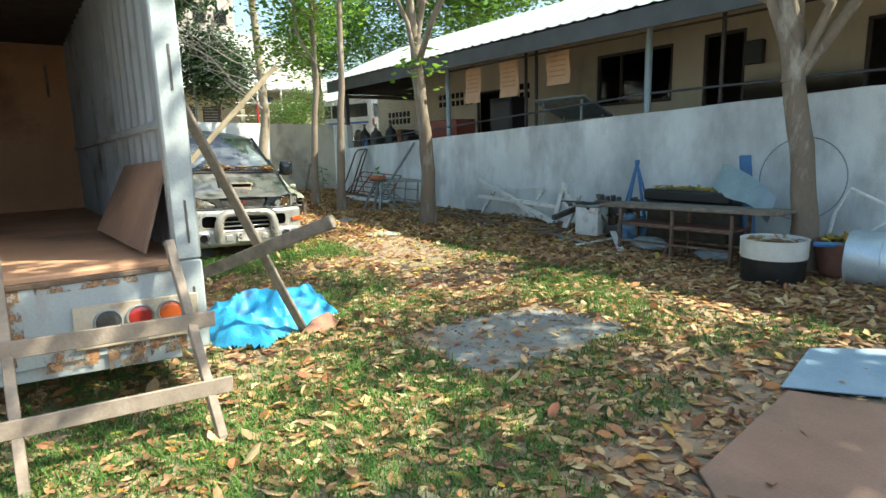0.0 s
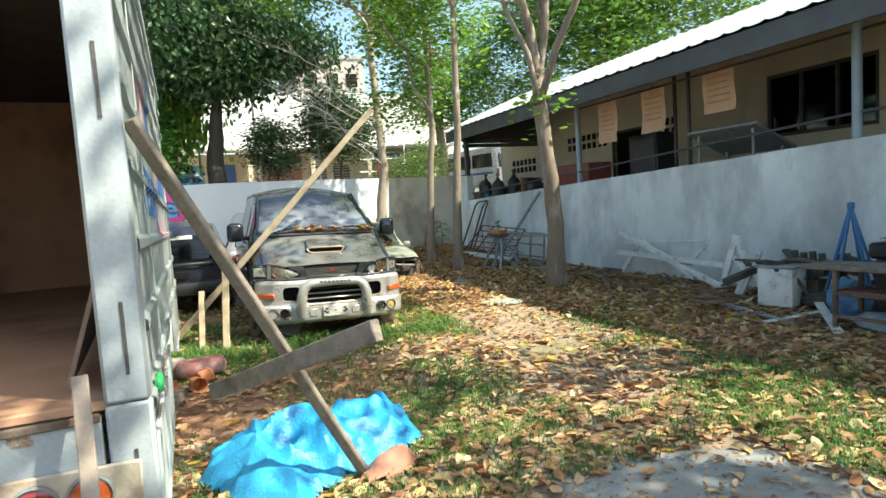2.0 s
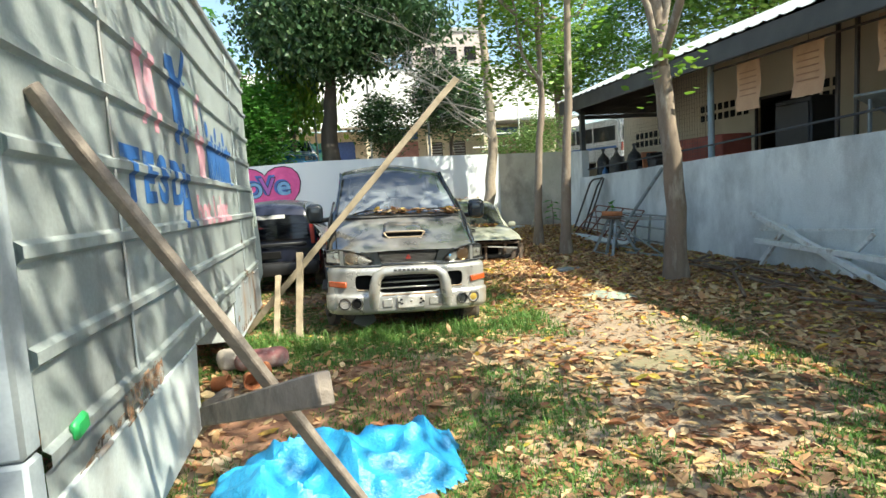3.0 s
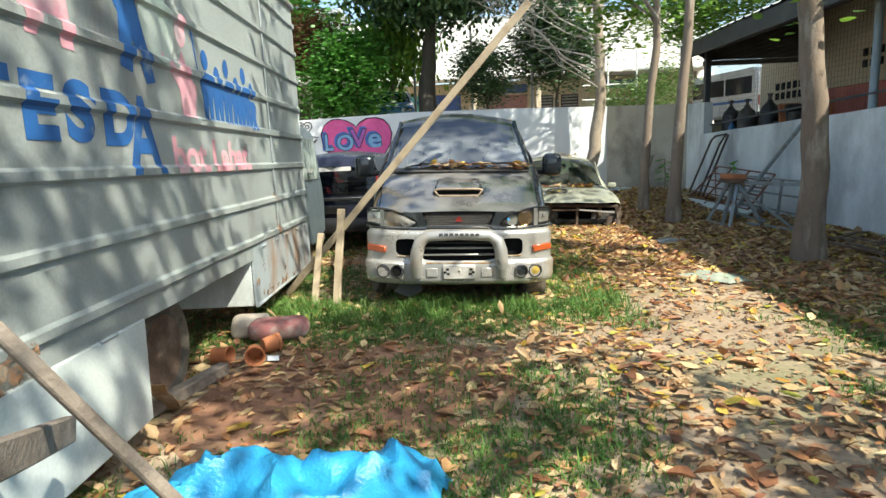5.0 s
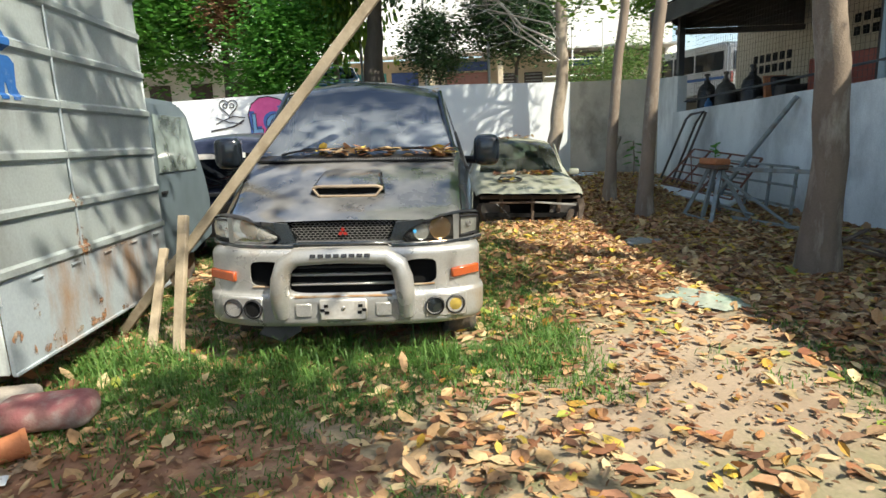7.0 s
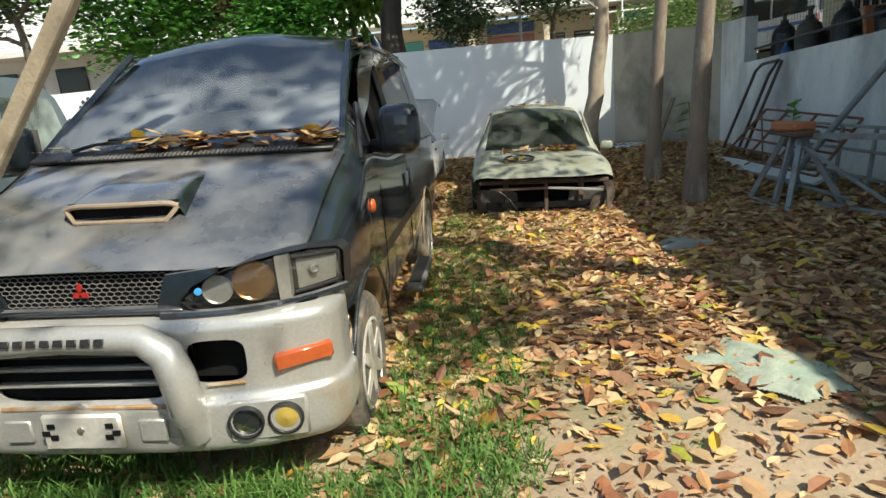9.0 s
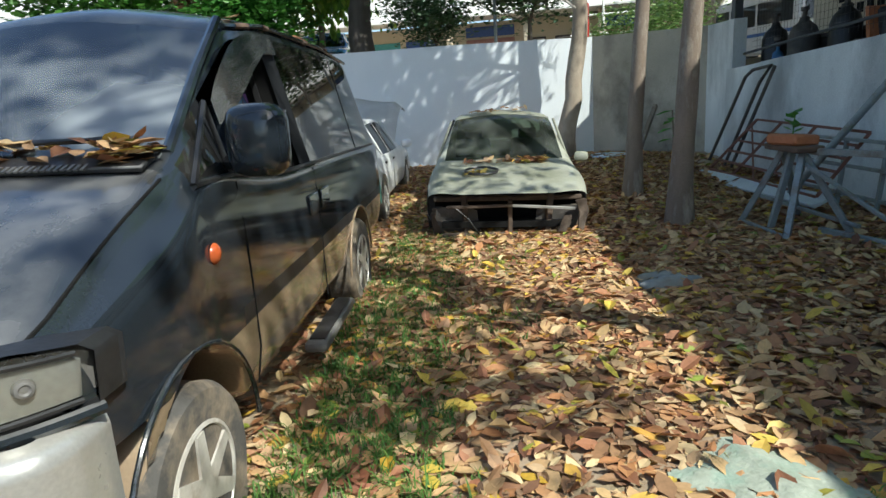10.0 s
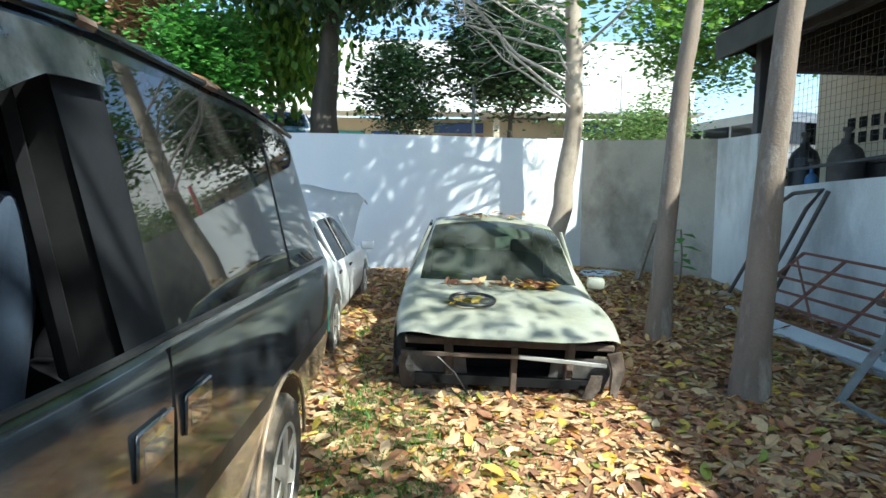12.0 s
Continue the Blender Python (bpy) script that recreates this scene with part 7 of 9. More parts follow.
for i in range(15):
    row = []
    for j in range(11):
        u, w = i / 14 * 2 - 1, j / 10
        y, z = lerp(1.10, 0.30, w), lerp(0.86, 1.50, w) + 0.20 * math.sin(math.pi * w) + 0.09 * u
        edge = max(0.0, abs(u) - 0.8) / 0.2
        y, z = y - 0.07 * edge ** 2, z - 0.10 * edge ** 2
        bend = 0.10 * noise.noise(Vector((u * 1.8, w * 2.0, 3)))
        row.append(b.verts.new((u * lerp(0.68, 0.62, w) - 0.20 * w, y - bend - 0.16 * max(0, w - 0.8), z + bend * 0.5 - 0.5 * max(0, w - 0.85))))
    g.append(row)
for p, q in zip(g, g[1:]):
    for k in range(10):
        b.faces.new((p[k], q[k], q[k + 1], p[k + 1]))
bmesh.ops.solidify(b, geom=b.faces[:], thickness=0.025)
part("raised_bonnet", b, M_WHITECAR, wsed, "raised dented white bonnet")
part("engine", cbox((0.8, 0.6, 0.3), (0, 0.6, 0.5), bevel=0.06), M_GREASE, wsed)
part("teal_panel", cbox((0.012, 0.42, 0.28), (-0.832, 3.95, 0.42), bevel=0.004), surf("teal_paint", (0.03, 0.30, 0.24), (0.03, 0.24, 0.2), 0.4), wsed, "teal repair panel")

# dark hatchback behind the truck
HB = [(0.0, 0.78, 0.35, 0.72, 0.62, 0.90), (0.06, 0.80, 0.32, 0.86, 0.62, 1.28), (0.14, 0.81, 0.30, 0.87, 0.61, 1.41), (0.3, 0.82, 0.28, 0.87, 0.60, 1.47), (0.8, 0.82, 0.26, 0.87, 0.60, 1.49), (0.9, 0.82, 0.26, 0.87, 0.60, 1.49), (1.7, 0.82, 0.26, 0.86, 0.60, 1.49), (1.8, 0.82, 0.26, 0.86, 0.60, 1.48), (2.5, 0.82, 0.26, 0.85, 0.60, 1.44), (2.9, 0.82, 0.26, 0.84, 0.64, 1.15), (3.2, 0.82, 0.28, 0.82, 0.66, 0.90), (3.7, 0.80, 0.30, 0.76, 0.64, 0.82), (3.9, 0.78, 0.34, 0.66, 0.62, 0.70)]


def hb_class(i, j, side):
    if i == -1:
        return "body"
    if i == -2:
        return "body"
    y = HB[i][0]
    if i == 0 and j in (9, 10, 11):
        return "rear_window"
    if j == 8 and (0.28 < y < 0.85 or 0.88 < y < 1.75 or 1.75 < y < 2.5):
        return "pane:%d%d" % (side, int(y * 10))
    if 2.4 < y < 3.0 and j in (10, 11):
        return "windscreen"
    if j in (1, 2, 3, 4, 5, 6, 7):
        return "side"
    return "body"


hb = thing("hatchback", pose(0.92, 11.6, 0.0, 0, 0, -2), "dark blue and maroon hatchback parked behind the truck", "car")
shell(hb, HB, hb_class, {"body": (M_DARKRED, ""), "side": (M_MAROON, "maroon side"), "pane": (M_GLASS, ""), "windscreen": (M_GLASS, ""), "rear_window": (M_WINDARK, "dark rear window")}, 0.06, 0.5, 0.1, ((0.7, 0.28, 0.34), (3.1, 0.28, 0.34)))
for y in (0.7, 3.1):
    for s in (1, -1):
        wheel(hb, (s * 0.73, y, 0.30), 0.30, 0.18, True, s, spokes=5)
part("tailgate_trim", cbox((1.2, 0.03, 0.05), (0, 0.02, 0.80), bevel=0.01), M_BLACK, hb)
part("bumper", cbox((1.55, 0.16, 0.22), (0, -0.03, 0.42), bevel=0.06, seg=2), M_BLACK, hb)
part("plate_recess", cbox((0.40, 0.02, 0.12), (0, 0.0, 0.64), bevel=0.01), M_VOID, hb)
part("sticker", cbox((0.6, 0.004, 0.06), (0, 0.055, 1.24), (-12, 0, 0)), M_RIM, hb, "pale sunstrip")
part("rear_wiper", tube([(0.0, 0.02, 0.93), (-0.3, 0.035, 1.06)], 0.008, 5), M_BLACK, hb)
for s in (1, -1):
    part("tail_lamp", cbox((0.07, 0.05, 0.34), (s * 0.70, 0.06, 0.95), bevel=0.012), M_RED, hb)

# parked cars along the street
saloon("parked_car", pose(0.75, 22.4, 2.15, 0, 0, 4) @ Matrix.Diagonal((1.0, 1.0, 1.12, 1)), "light blue car parked behind the wall", M_BLUECAR)


def minibus(m, label):
    """A white high-roofed van with side and rear windows."""
    v = thing("parked_van", m, label, "van", "vans beyond the house")
    prof = [(0.0, 0.35), (0.05, 1.15), (0.30, 1.30), (0.80, 1.95), (1.15, 2.12), (4.5, 2.15), (4.68, 2.0), (4.72, 0.35)]
    b = prism(prof, 1.7, None, Matrix(((0, 0, 1, -0.85), (1, 0, 0, 0), (0, 1, 0, 0), (0, 0, 0, 1))))
    bmesh.ops.bevel(b, geom=b.edges[:], offset=0.07, segments=3, affect="EDGES")
    part("body", b, M_WHITECAR, v, "white painted body")
    for s in (1, -1):
        for y0, y1 in ((0.95, 1.75), (1.85, 2.95), (3.05, 4.45)):
            lo = 0.3 if y0 < 1 else 0.0
            part("side_window", prism([(y0 - lo * 0.7, 1.22), (y1, 1.22), (y1, 1.85), (y0, 1.85)], 0.012, None, Matrix(((0, 0, s, s * 0.846), (1, 0, 0, 0), (0, 1, 0, 0), (0, 0, 0, 1)))), M_WINDARK, v)
        part("side_stripe", cbox((0.012, 4.2, 0.10), (s * 0.853, 2.4, 0.95)), M_SIGNBLUE, v, "blue side stripe")
        part("tail_lamp", cbox((0.12, 0.04, 0.36), (s * 0.72, 4.72, 0.95), bevel=0.01), M_RED, v)
        part("headlamp", cbox((0.28, 0.05, 0.18), (s * 0.62, 0.03, 0.85), bevel=0.02), M_LENSHAZE, v)
        for y in (0.85, 3.75):
            wheel(v, (s * 0.76, y, 0.32), 0.32, 0.2, False, s)
    part("rear_window", cbox((1.35, 0.02, 0.62), (0, 4.73, 1.5), (4, 0, 0), 0.006), M_WINDARK, v)
    part("windscreen", cbox((1.45, 0.02, 0.78), (0, 0.535, 1.62), (-37.5, 0, 0), 0.006), M_WINDARK, v)
    part("bumper", cbox((1.66, 0.16, 0.2), (0, 4.74, 0.42), bevel=0.04), M_BLACK, v)
    return v


M_SIGNBLUE = plain("stripe_blue", (0.06, 0.16, 0.42), 0.4)
minibus(pose(13.6, 30.2, 1.75, 0, 0, 195), "white high-roofed van parked beyond the house")
minibus(pose(16.0, 30.8, 1.75, 0, 0, 195), "white high-roofed van parked beyond the house")


# timbers leaning about the truck ----------------------------------------
M_PALE = surf("pale_batten", (0.44, 0.36, 0.25), (0.34, 0.27, 0.18), 0.85, 10, 0.3, stain=(0.22, 0.16, 0.10), amount=0.25, stain_scale=4)


def timber(name, p, q, w, h, label, mat=M_TIMBER, category="timber", roll=0.0, bevel=0.006):
    t = thing(name, Matrix.Translation(p), label, category)
    b = beam(p, q, w, h, None, bevel, roll)
    bmesh.ops.subdivide_edges(b, edges=[e for e in b.edges if e.calc_length() > 0.5], cuts=10)
    for v in b.verts:
        v.co += Vector((noise.noise(v.co * 2.3), noise.noise(v.co * 2.3 + Vector((5, 0, 0))), 0)) * 0.008
    wpart("bar", b, mat, t)
    return t


timber("leaning_plank", (2.15, 4.72, 0.0), (1.17, 4.12, 1.96), 0.07, 0.035, "weathered grey plank leaning on the truck's side", M_WEATHERED, roll=20)
timber("nailed_board", (1.98, 3.62, 1.085), (1.37, 4.89, 0.595), 0.045, 0.09, "rough grey board propped across a leaning plank", M_WEATHERED, roll=4)
timber("leaning_pole", (0.88, 9.09, 0.0), (3.46, 8.62, 2.74), 0.05, 0.07, "long pale batten leaning across the van's front", M_PALE, roll=10)
timber("stake", (1.52, 8.56, -0.05), (1.59, 8.80, 0.93), 0.075, 0.04, "short pale wooden stake driven into the grass", M_PALE, "stake")
timber("stake", (1.26, 8.72, -0.05), (1.31, 9.06, 0.66), 0.065, 0.035, "short pale wooden stake driven into the grass", M_PALE, "stake")
timber("fallen_post", (0.50, 4.85, 0.07), (1.09, 6.85, 0.06), 0.085, 0.08, "long grey post lying beside the truck wheel", M_WEATHERED, "post")

ladder = thing("wooden_trestle", pose(0.6, 3.15, 0), "rough home-made wooden trestle leaning on the truck's rear", "trestle")
wpart("leg", beam((0.98, 3.70, 1.06), (1.06, 3.17, 0.0), 0.05, 0.045), M_TIMBER, ladder)
wpart("leg", beam((0.17, 3.72, 1.08), (0.17, 3.17, 0.0), 0.05, 0.045), M_TIMBER, ladder)
wpart("rung", beam((-0.05, 3.47, 0.645), (1.14, 3.46, 0.62), 0.022, 0.09), M_TIMBER, ladder)
wpart("rung", beam((-0.05, 3.29, 0.315), (1.16, 3.275, 0.28), 0.022, 0.09), M_TIMBER, ladder)

# board leaning inside the truck
bd = thing("loose_board", pose(0.9, 4.5, 0.93), "bare brown plywood board leaning inside the truck", "board")
b = bmesh.new()
q = [Vector(v) for v in ((0.88, 3.98, 0.96), (0.76, 5.55, 0.955), (1.02, 5.62, 1.46), (1.06, 3.98, 1.52))]
n = (q[1] - q[0]).cross(q[3] - q[0]).normalized() * 0.016
lo, hi = [b.verts.new(v) for v in q], [b.verts.new(v + n) for v in q]
b.faces.new(lo[::-1])
b.faces.new(hi)
for k in range(4):
    b.faces.new((lo[k], lo[(k + 1) % 4], hi[(k + 1) % 4], hi[k]))
bmesh.ops.recalc_face_normals(b, faces=b.faces[:])
wpart("board", b, M_PLY, bd)


# blue tarpaulin ----------------------------------------------------------
def draped(name, outline, height, label, mat, seed, cell=0.022, fold=9.0, category="tarpaulin"):
    """A crumpled sheet over an uneven heap inside an outline on the ground."""
    xs, ys = [p[0] for p in outline], [p[1] for p in outline]
    cx, cy = sum(xs) / len(xs), sum(ys) / len(ys)

    def inside(x, y):
        c = False
        for (x1, y1), (x2, y2) in zip(outline, outline[1:] + outline[:1]):
            if (y1 > y) != (y2 > y) and x < (x2 - x1) * (y - y1) / (y2 - y1) + x1:
                c = not c
        return c

    def edge(x, y):
        d = 9.0
        for (x1, y1), (x2, y2) in zip(outline, outline[1:] + outline[:1]):
            l2 = (x2 - x1) ** 2 + (y2 - y1) ** 2
            t = max(0, min(1, ((x - x1) * (x2 - x1) + (y - y1) * (y2 - y1)) / l2))
            d = min(d, math.hypot(x - x1 - t * (x2 - x1), y - y1 - t * (y2 - y1)))
        return d
    t = thing(name, pose(cx, cy, ground_z(cx, cy)), label, category)
    b = bmesh.new()
    nx, ny = int((max(xs) - min(xs)) / cell) + 2, int((max(ys) - min(ys)) / cell) + 2
    g = {}
    for i in range(nx):
        for j in range(ny):
            x, y = min(xs) + i * cell, min(ys) + j * cell
            if not inside(x, y):
                continue
            e = edge(x, y)
            v = Vector((x, y, seed))
            n1 = 1 - math.sqrt(noise.noise(v * 2.6) ** 2 + 0.002) * 2
            n2 = 1 - math.sqrt(noise.noise(v * 5.0 + Vector((3, 1, 0))) ** 2 + 0.004) * 2
            n3 = noise.noise(v * 14.0)
            big = 0.5 + 0.9 * noise.noise(v * 1.5 + Vector((2, 7, 0)))
            n4 = 1 - math.sqrt(noise.noise(Vector((x + y, (y - x) * 0.35, seed + 4)) * 4.0) ** 2 + 0.003) * 2
            z = height * smooth01(e / 0.30) * (0.06 + 0.45 * max(0.0, big) + 0.50 * max(0.0, n1) ** 3) + 0.28 * height * smooth01(e / 0.08) * (0.6 * max(0.0, n1) + 0.9 * max(0.0, n2) ** 2 + 0.9 * max(0.0, n4) ** 2 + 0.15 * n3)
            wob = Vector((noise.noise(v * 5 + Vector((9, 0, 0))), noise.noise(v * 5 + Vector((0, 9, 0))), 0)) * 0.03
            g[(i, j)] = b.verts.new(Vector((x, y, ground_z(x, y) + 0.02 + max(0.0, z))) + wob)
    for (i, j), v in g.items():
        q = [g.get((i, j)), g.get((i + 1, j)), g.get((i + 1, j + 1)), g.get((i, j + 1))]
        if all(q):
            b.faces.new(q)
    bmesh.ops.delete(b, geom=[v for v in b.verts if not v.link_faces], context="VERTS")
    wpart("sheet", b, mat, t, "", 28)
    return t


M_TARP = surf("blue_tarp", (0.025, 0.24, 0.48), (0.03, 0.29, 0.54), 0.38, 9, 0.6, stain=(0.02, 0.20, 0.45), amount=0.3, stain_scale=3)
M_CLOTH = surf("brown_cloth", (0.42, 0.20, 0.13), (0.33, 0.15, 0.10), 0.9, 8, 0.3)
draped("tarpaulin", [(1.22, 5.10), (1.40, 5.48), (1.75, 5.60), (2.1, 5.48), (2.4, 5.64), (2.66, 5.46), (2.62, 5.0), (2.35, 4.84), (2.05, 4.72), (1.72, 4.48), (1.45, 4.68)], 0.26, "crumpled bright blue plastic tarpaulin on the ground", M_TARP, 1.0)
draped("brown_cloth", [(2.05, 4.62), (2.2, 4.85), (2.45, 4.9), (2.5, 4.72), (2.3, 4.56)], 0.16, "brown cloth bundle beside the blue tarpaulin", M_CLOTH, 4.0, category="cloth")
M_NET = surf("pale_netting", (0.36, 0.39, 0.32), (0.25, 0.28, 0.22), 0.8, 12, 0.5, stain=(0.22, 0.32, 0.25), amount=0.4, stain_scale=5)
draped("netting_sheet", [(5.08, 9.22), (5.35, 9.42), (5.50, 9.35), (5.72, 9.05), (5.66, 8.82), (5.42, 8.72), (5.28, 8.86)], 0.035, "flattened pale green netting on the ground", M_NET, 7.0, 0.014, category="netting")

# paper sack, clay pots
sack = thing("cement_sack", pose(1.22, 7.62, 0.0), "torn grey and red paper cement sack", "sack")
b = cbox((0.48, 0.24, 0.16), (1.25, 7.60, 0.10), (0, 0, 8), 0.07, seg=4)
for v in b.verts:
    v.co += v.co.normalized() * 0.02 * noise.noise(v.co * 9)
wpart("sack_body", b, surf("sack_red", (0.27, 0.085, 0.09), (0.33, 0.18, 0.16), 0.85, 8, 0.4, stain=(0.40, 0.36, 0.32), amount=0.4, stain_scale=6), sack, "red printed side")
b = cbox((0.30, 0.26, 0.15), (1.00, 7.66, 0.11), (6, 4, 14), 0.06, seg=4)
for v in b.verts:
    v.co += v.co.normalized() * 0.03 * noise.noise(v.co * 8)
wpart("sack_flap", b, surf("sack_grey", (0.40, 0.36, 0.31), (0.32, 0.28, 0.24), 0.9, 8, 0.4), sack, "torn grey paper end")
M_CLAY = surf("terracotta", (0.50, 0.19, 0.08), (0.42, 0.15, 0.06), 0.75, 10, 0.2)
for x, y, a in ((0.98, 7.06, 80), (1.22, 7.08, 20), (1.27, 7.28, 130)):
    pot = thing("clay_pot", pose(x, y, 0.06), "small orange clay pot lying on its side", "pot", "clay pots")
    part("pot_body", lathe([(0.035, -0.06), (0.055, -0.055), (0.066, 0.05), (0.072, 0.05), (0.074, 0.075), (0.066, 0.075), (0.058, 0.06), (0.05, -0.05), (0.0, -0.05)], 20, None, pose(0, 0, 0.012, 90, 0, a)), M_CLAY, pot)
pap = thing("paper_scrap", pose(1.36, 7.06, 0.02), "scrap of white paper on the ground", "paper")
part("paper", cbox((0.08, 0.06, 0.004), (0, 0, 0.02), (15, 8, 20)), M_WHITEWALL, pap)
junk = thing("concrete_rubble", pose(5.82, 11.35, -0.005), "low lump of broken grey concrete in the leaves", "rubble")
b = bmesh.new()
bmesh.ops.create_icosphere(b, subdivisions=4, radius=0.22)
for v in b.verts:
    v.co = Vector((v.co.x * 1.2, v.co.y * 0.9, v.co.z * 0.26)) + v.co.normalized() * (0.07 * noise.noise(v.co * 6) + 0.03 * noise.noise(v.co * 17))
part("lump", b, M_SLAB, junk)

# boards on the ground by the viewer
def sheet_on_ground(name, pts, thick, label, mat, category):
    cx, cy = sum(p[0] for p in pts) / len(pts), sum(p[1] for p in pts) / len(pts)
    t = thing(name, pose(cx, cy, 0), label, category)
    b = prism(pts, thick, None, Matrix.Translation((0, 0, 0.03)))
    bmesh.ops.bevel(b, geom=b.edges[:], offset=0.003, segments=1, affect="EDGES")
    wpart("sheet", b, mat, t)


sheet_on_ground("plywood_sheet", [(3.98, 1.60), (2.75, 1.42), (2.40, 1.0), (2.75, 0.0), (4.6, 0.3)], 0.018, "bare brown plywood sheet lying on the ground", M_PLY, "plywood")
sheet_on_ground("painted_sheet", [(4.02, 1.66), (4.86, 1.86), (5.5, 1.3), (4.5, 1.0)], 0.012, "pale blue painted sheet lying on the ground", surf("pale_blue", (0.30, 0.42, 0.52), (0.24, 0.36, 0.47), 0.6, 5, 0.1, stain=(0.25, 0.22, 0.18), amount=0.2), "sheet")

# scrap along the wall ------------------------------------------------------
M_STEELW = surf("white_steel", (0.74, 0.75, 0.73), (0.62, 0.63, 0.61), 0.6, 9, 0.2, stain=(0.25, 0.17, 0.11), amount=0.25, stain_scale=5)
M_STEELB = surf("blue_steel", (0.06, 0.18, 0.38), (0.05, 0.14, 0.30), 0.5, 9, 0.2)
M_GALV = surf("galvanised", (0.66, 0.76, 0.84), (0.48, 0.58, 0.67), 0.36, 5, 0.15, 0.45, stain=(0.33, 0.30, 0.27), amount=0.2)
M_RUSTR = surf("red_rust", (0.22, 0.10, 0.07), (0.15, 0.07, 0.05), 0.85, 9, 0.3)
truss = thing("steel_truss", pose(8.1, 8.6, 0.08), "white-painted welded steel truss leaning by the wall", "steel frame")
for p, q, w in (((8.2, 10.0, 0.85), (7.95, 7.41, 0.10), 0.045), ((8.1, 9.8, 0.46), (8.0, 7.44, 0.42), 0.045), ((8.0, 7.25, 0.84), (7.95, 7.46, 0.08), 0.05), ((8.0, 7.25, 0.82), (7.95, 7.0, 0.32), 0.04),
                ((8.2, 9.82, 0.12), (8.2, 9.3, 0.70), 0.035), ((8.2, 9.3, 0.70), (8.15, 8.9, 0.46), 0.03), ((8.2, 7.95, 0.68), (8.1, 8.4, 0.16), 0.03), ((7.9, 6.95, 0.57), (7.85, 7.12, 0.08), 0.04), ((7.9, 6.80, 0.66), (7.85, 7.06, 0.08), 0.03),
                ((8.25, 8.0, 0.72), (8.25, 9.9, 0.60), 0.02), ((8.0, 7.3, 0.55), (7.9, 6.95, 0.30), 0.03), ((8.1, 8.7, 0.44), (8.0, 8.0, 0.18), 0.03), ((8.1, 9.4, 0.45), (8.15, 9.75, 0.1), 0.03)):
    wpart("bar", beam(p, q, w * 1.6, w * 1.6), M_STEELW, truss)
bench = thing("work_bench", pose(7.2, 4.4, 0.05), "long rusty steel bench with a worn timber top", "bench")
wpart("top", cbox((0.46, 2.45, 0.045), (7.19, 4.36, 0.69), (-1.4, 0, 0), 0.008), M_WEATHERED, bench, "weathered timber top")
for x in (7.0, 7.38):
    for y in (5.25, 4.45, 3.66):
        wpart("leg", beam((x, y, 0.03), (x, y, 0.66), 0.04, 0.04), M_RUST, bench)
    for z in (0.20, 0.42):
        wpart("rail", beam((x, 5.25, z), (x, 3.66, z + 0.03), 0.035, 0.03), M_RUST, bench)
wpart("shelf", cbox((0.36, 1.65, 0.02), (7.19, 4.45, 0.455), (-1, 0, 0), 0.004), M_RUSTR, bench)
trays = thing("garden_tray", pose(7.75, 4.6, 0.55), "black tray heaped with dry leaves and soil", "tray")
wpart("tray", cbox((0.5, 1.3, 0.16), (7.75, 4.62, 0.79), bevel=0.03), M_BLACK, trays)
wpart("crate", cbox((0.5, 1.2, 0.62), (7.78, 4.62, 0.40), bevel=0.02), M_GREASE, trays)
bl = []
for _ in range(160):
    leaf_on_ground(bl, rng.uniform(7.55, 7.95), rng.uniform(4.05, 5.2), 0.87, rng.uniform(0.06, 0.12), rng)
part("leaf_heap", litter_mesh("leaf_heap", bl, M_LITTERY, trays.location), None, trays)["kind"] = "stuff"
gs = thing("metal_sheet", pose(7.6, 3.9, 0.6), "bent shiny galvanised metal sheet leaning on scrap", "sheet metal")
b = bmesh.new()
g = []
for i in range(9):
    row = []
    for j in range(6):
        u, w = i / 8, j / 5
        p = Vector((7.85, 4.30, 1.22)).lerp(Vector((7.5, 3.42, 0.86)), u) + Vector((-0.28, -0.05, -0.30)) * w
        p += Vector((0.0, 0.0, 0.06 * math.sin(u * 3.1) - 0.05 * w * math.sin(u * 6)))
        row.append(b.verts.new(p))
    g.append(row)
for p, q in zip(g, g[1:]):
    for k in range(5):
        b.faces.new((p[k], q[k], q[k + 1], p[k + 1]))
bmesh.ops.solidify(b, geom=b.faces[:], thickness=0.004)
wpart("sheet", b, M_GALV, gs)
trip = thing("blue_tripod", pose(7.9, 5.7, 0.1), "blue painted steel tripod stand", "tripod")
for q in ((7.85, 5.98, 0.1), (7.7, 5.3, 0.1), (8.2, 5.7, 0.1), (7.65, 5.72, 0.1), (8.1, 5.45, 0.1)):
    wpart("leg", beam((7.9, 5.68, 1.22), q, 0.03, 0.03), M_STEELB, trip)
wpart("hub", cbox((0.06, 0.06, 0.08), (7.9, 5.68, 1.22), bevel=0.01), M_STEELB, trip)
bluep = thing("scrap_plank", pose(8.0, 4.0, 0.1), "dark blue metal panel among the scrap", "panel")
wpart("panel", beam((8.05, 4.12, 1.32), (7.85, 3.88, 0.2), 0.14, 0.05), M_STEELB, bluep)
bin_ = thing("scrap_bin", pose(7.6, 6.3, 0.08), "dented white metal bin beside the bench", "bin")
wpart("bin_body", cbox((0.36, 0.40, 0.46), (7.6, 6.28, 0.32), (0, 0, 12), 0.025, seg=2), M_STEELW, bin_)
wpart("bin_rim", cbox((0.40, 0.44, 0.03), (7.6, 6.28, 0.55), (0, 0, 12), 0.01), M_STEELG, bin_)
scrap = thing("scrap_heap", pose(7.7, 6.0, 0.08), "heap of dark rusty metal scrap by the wall", "scrap", "", "stuff")
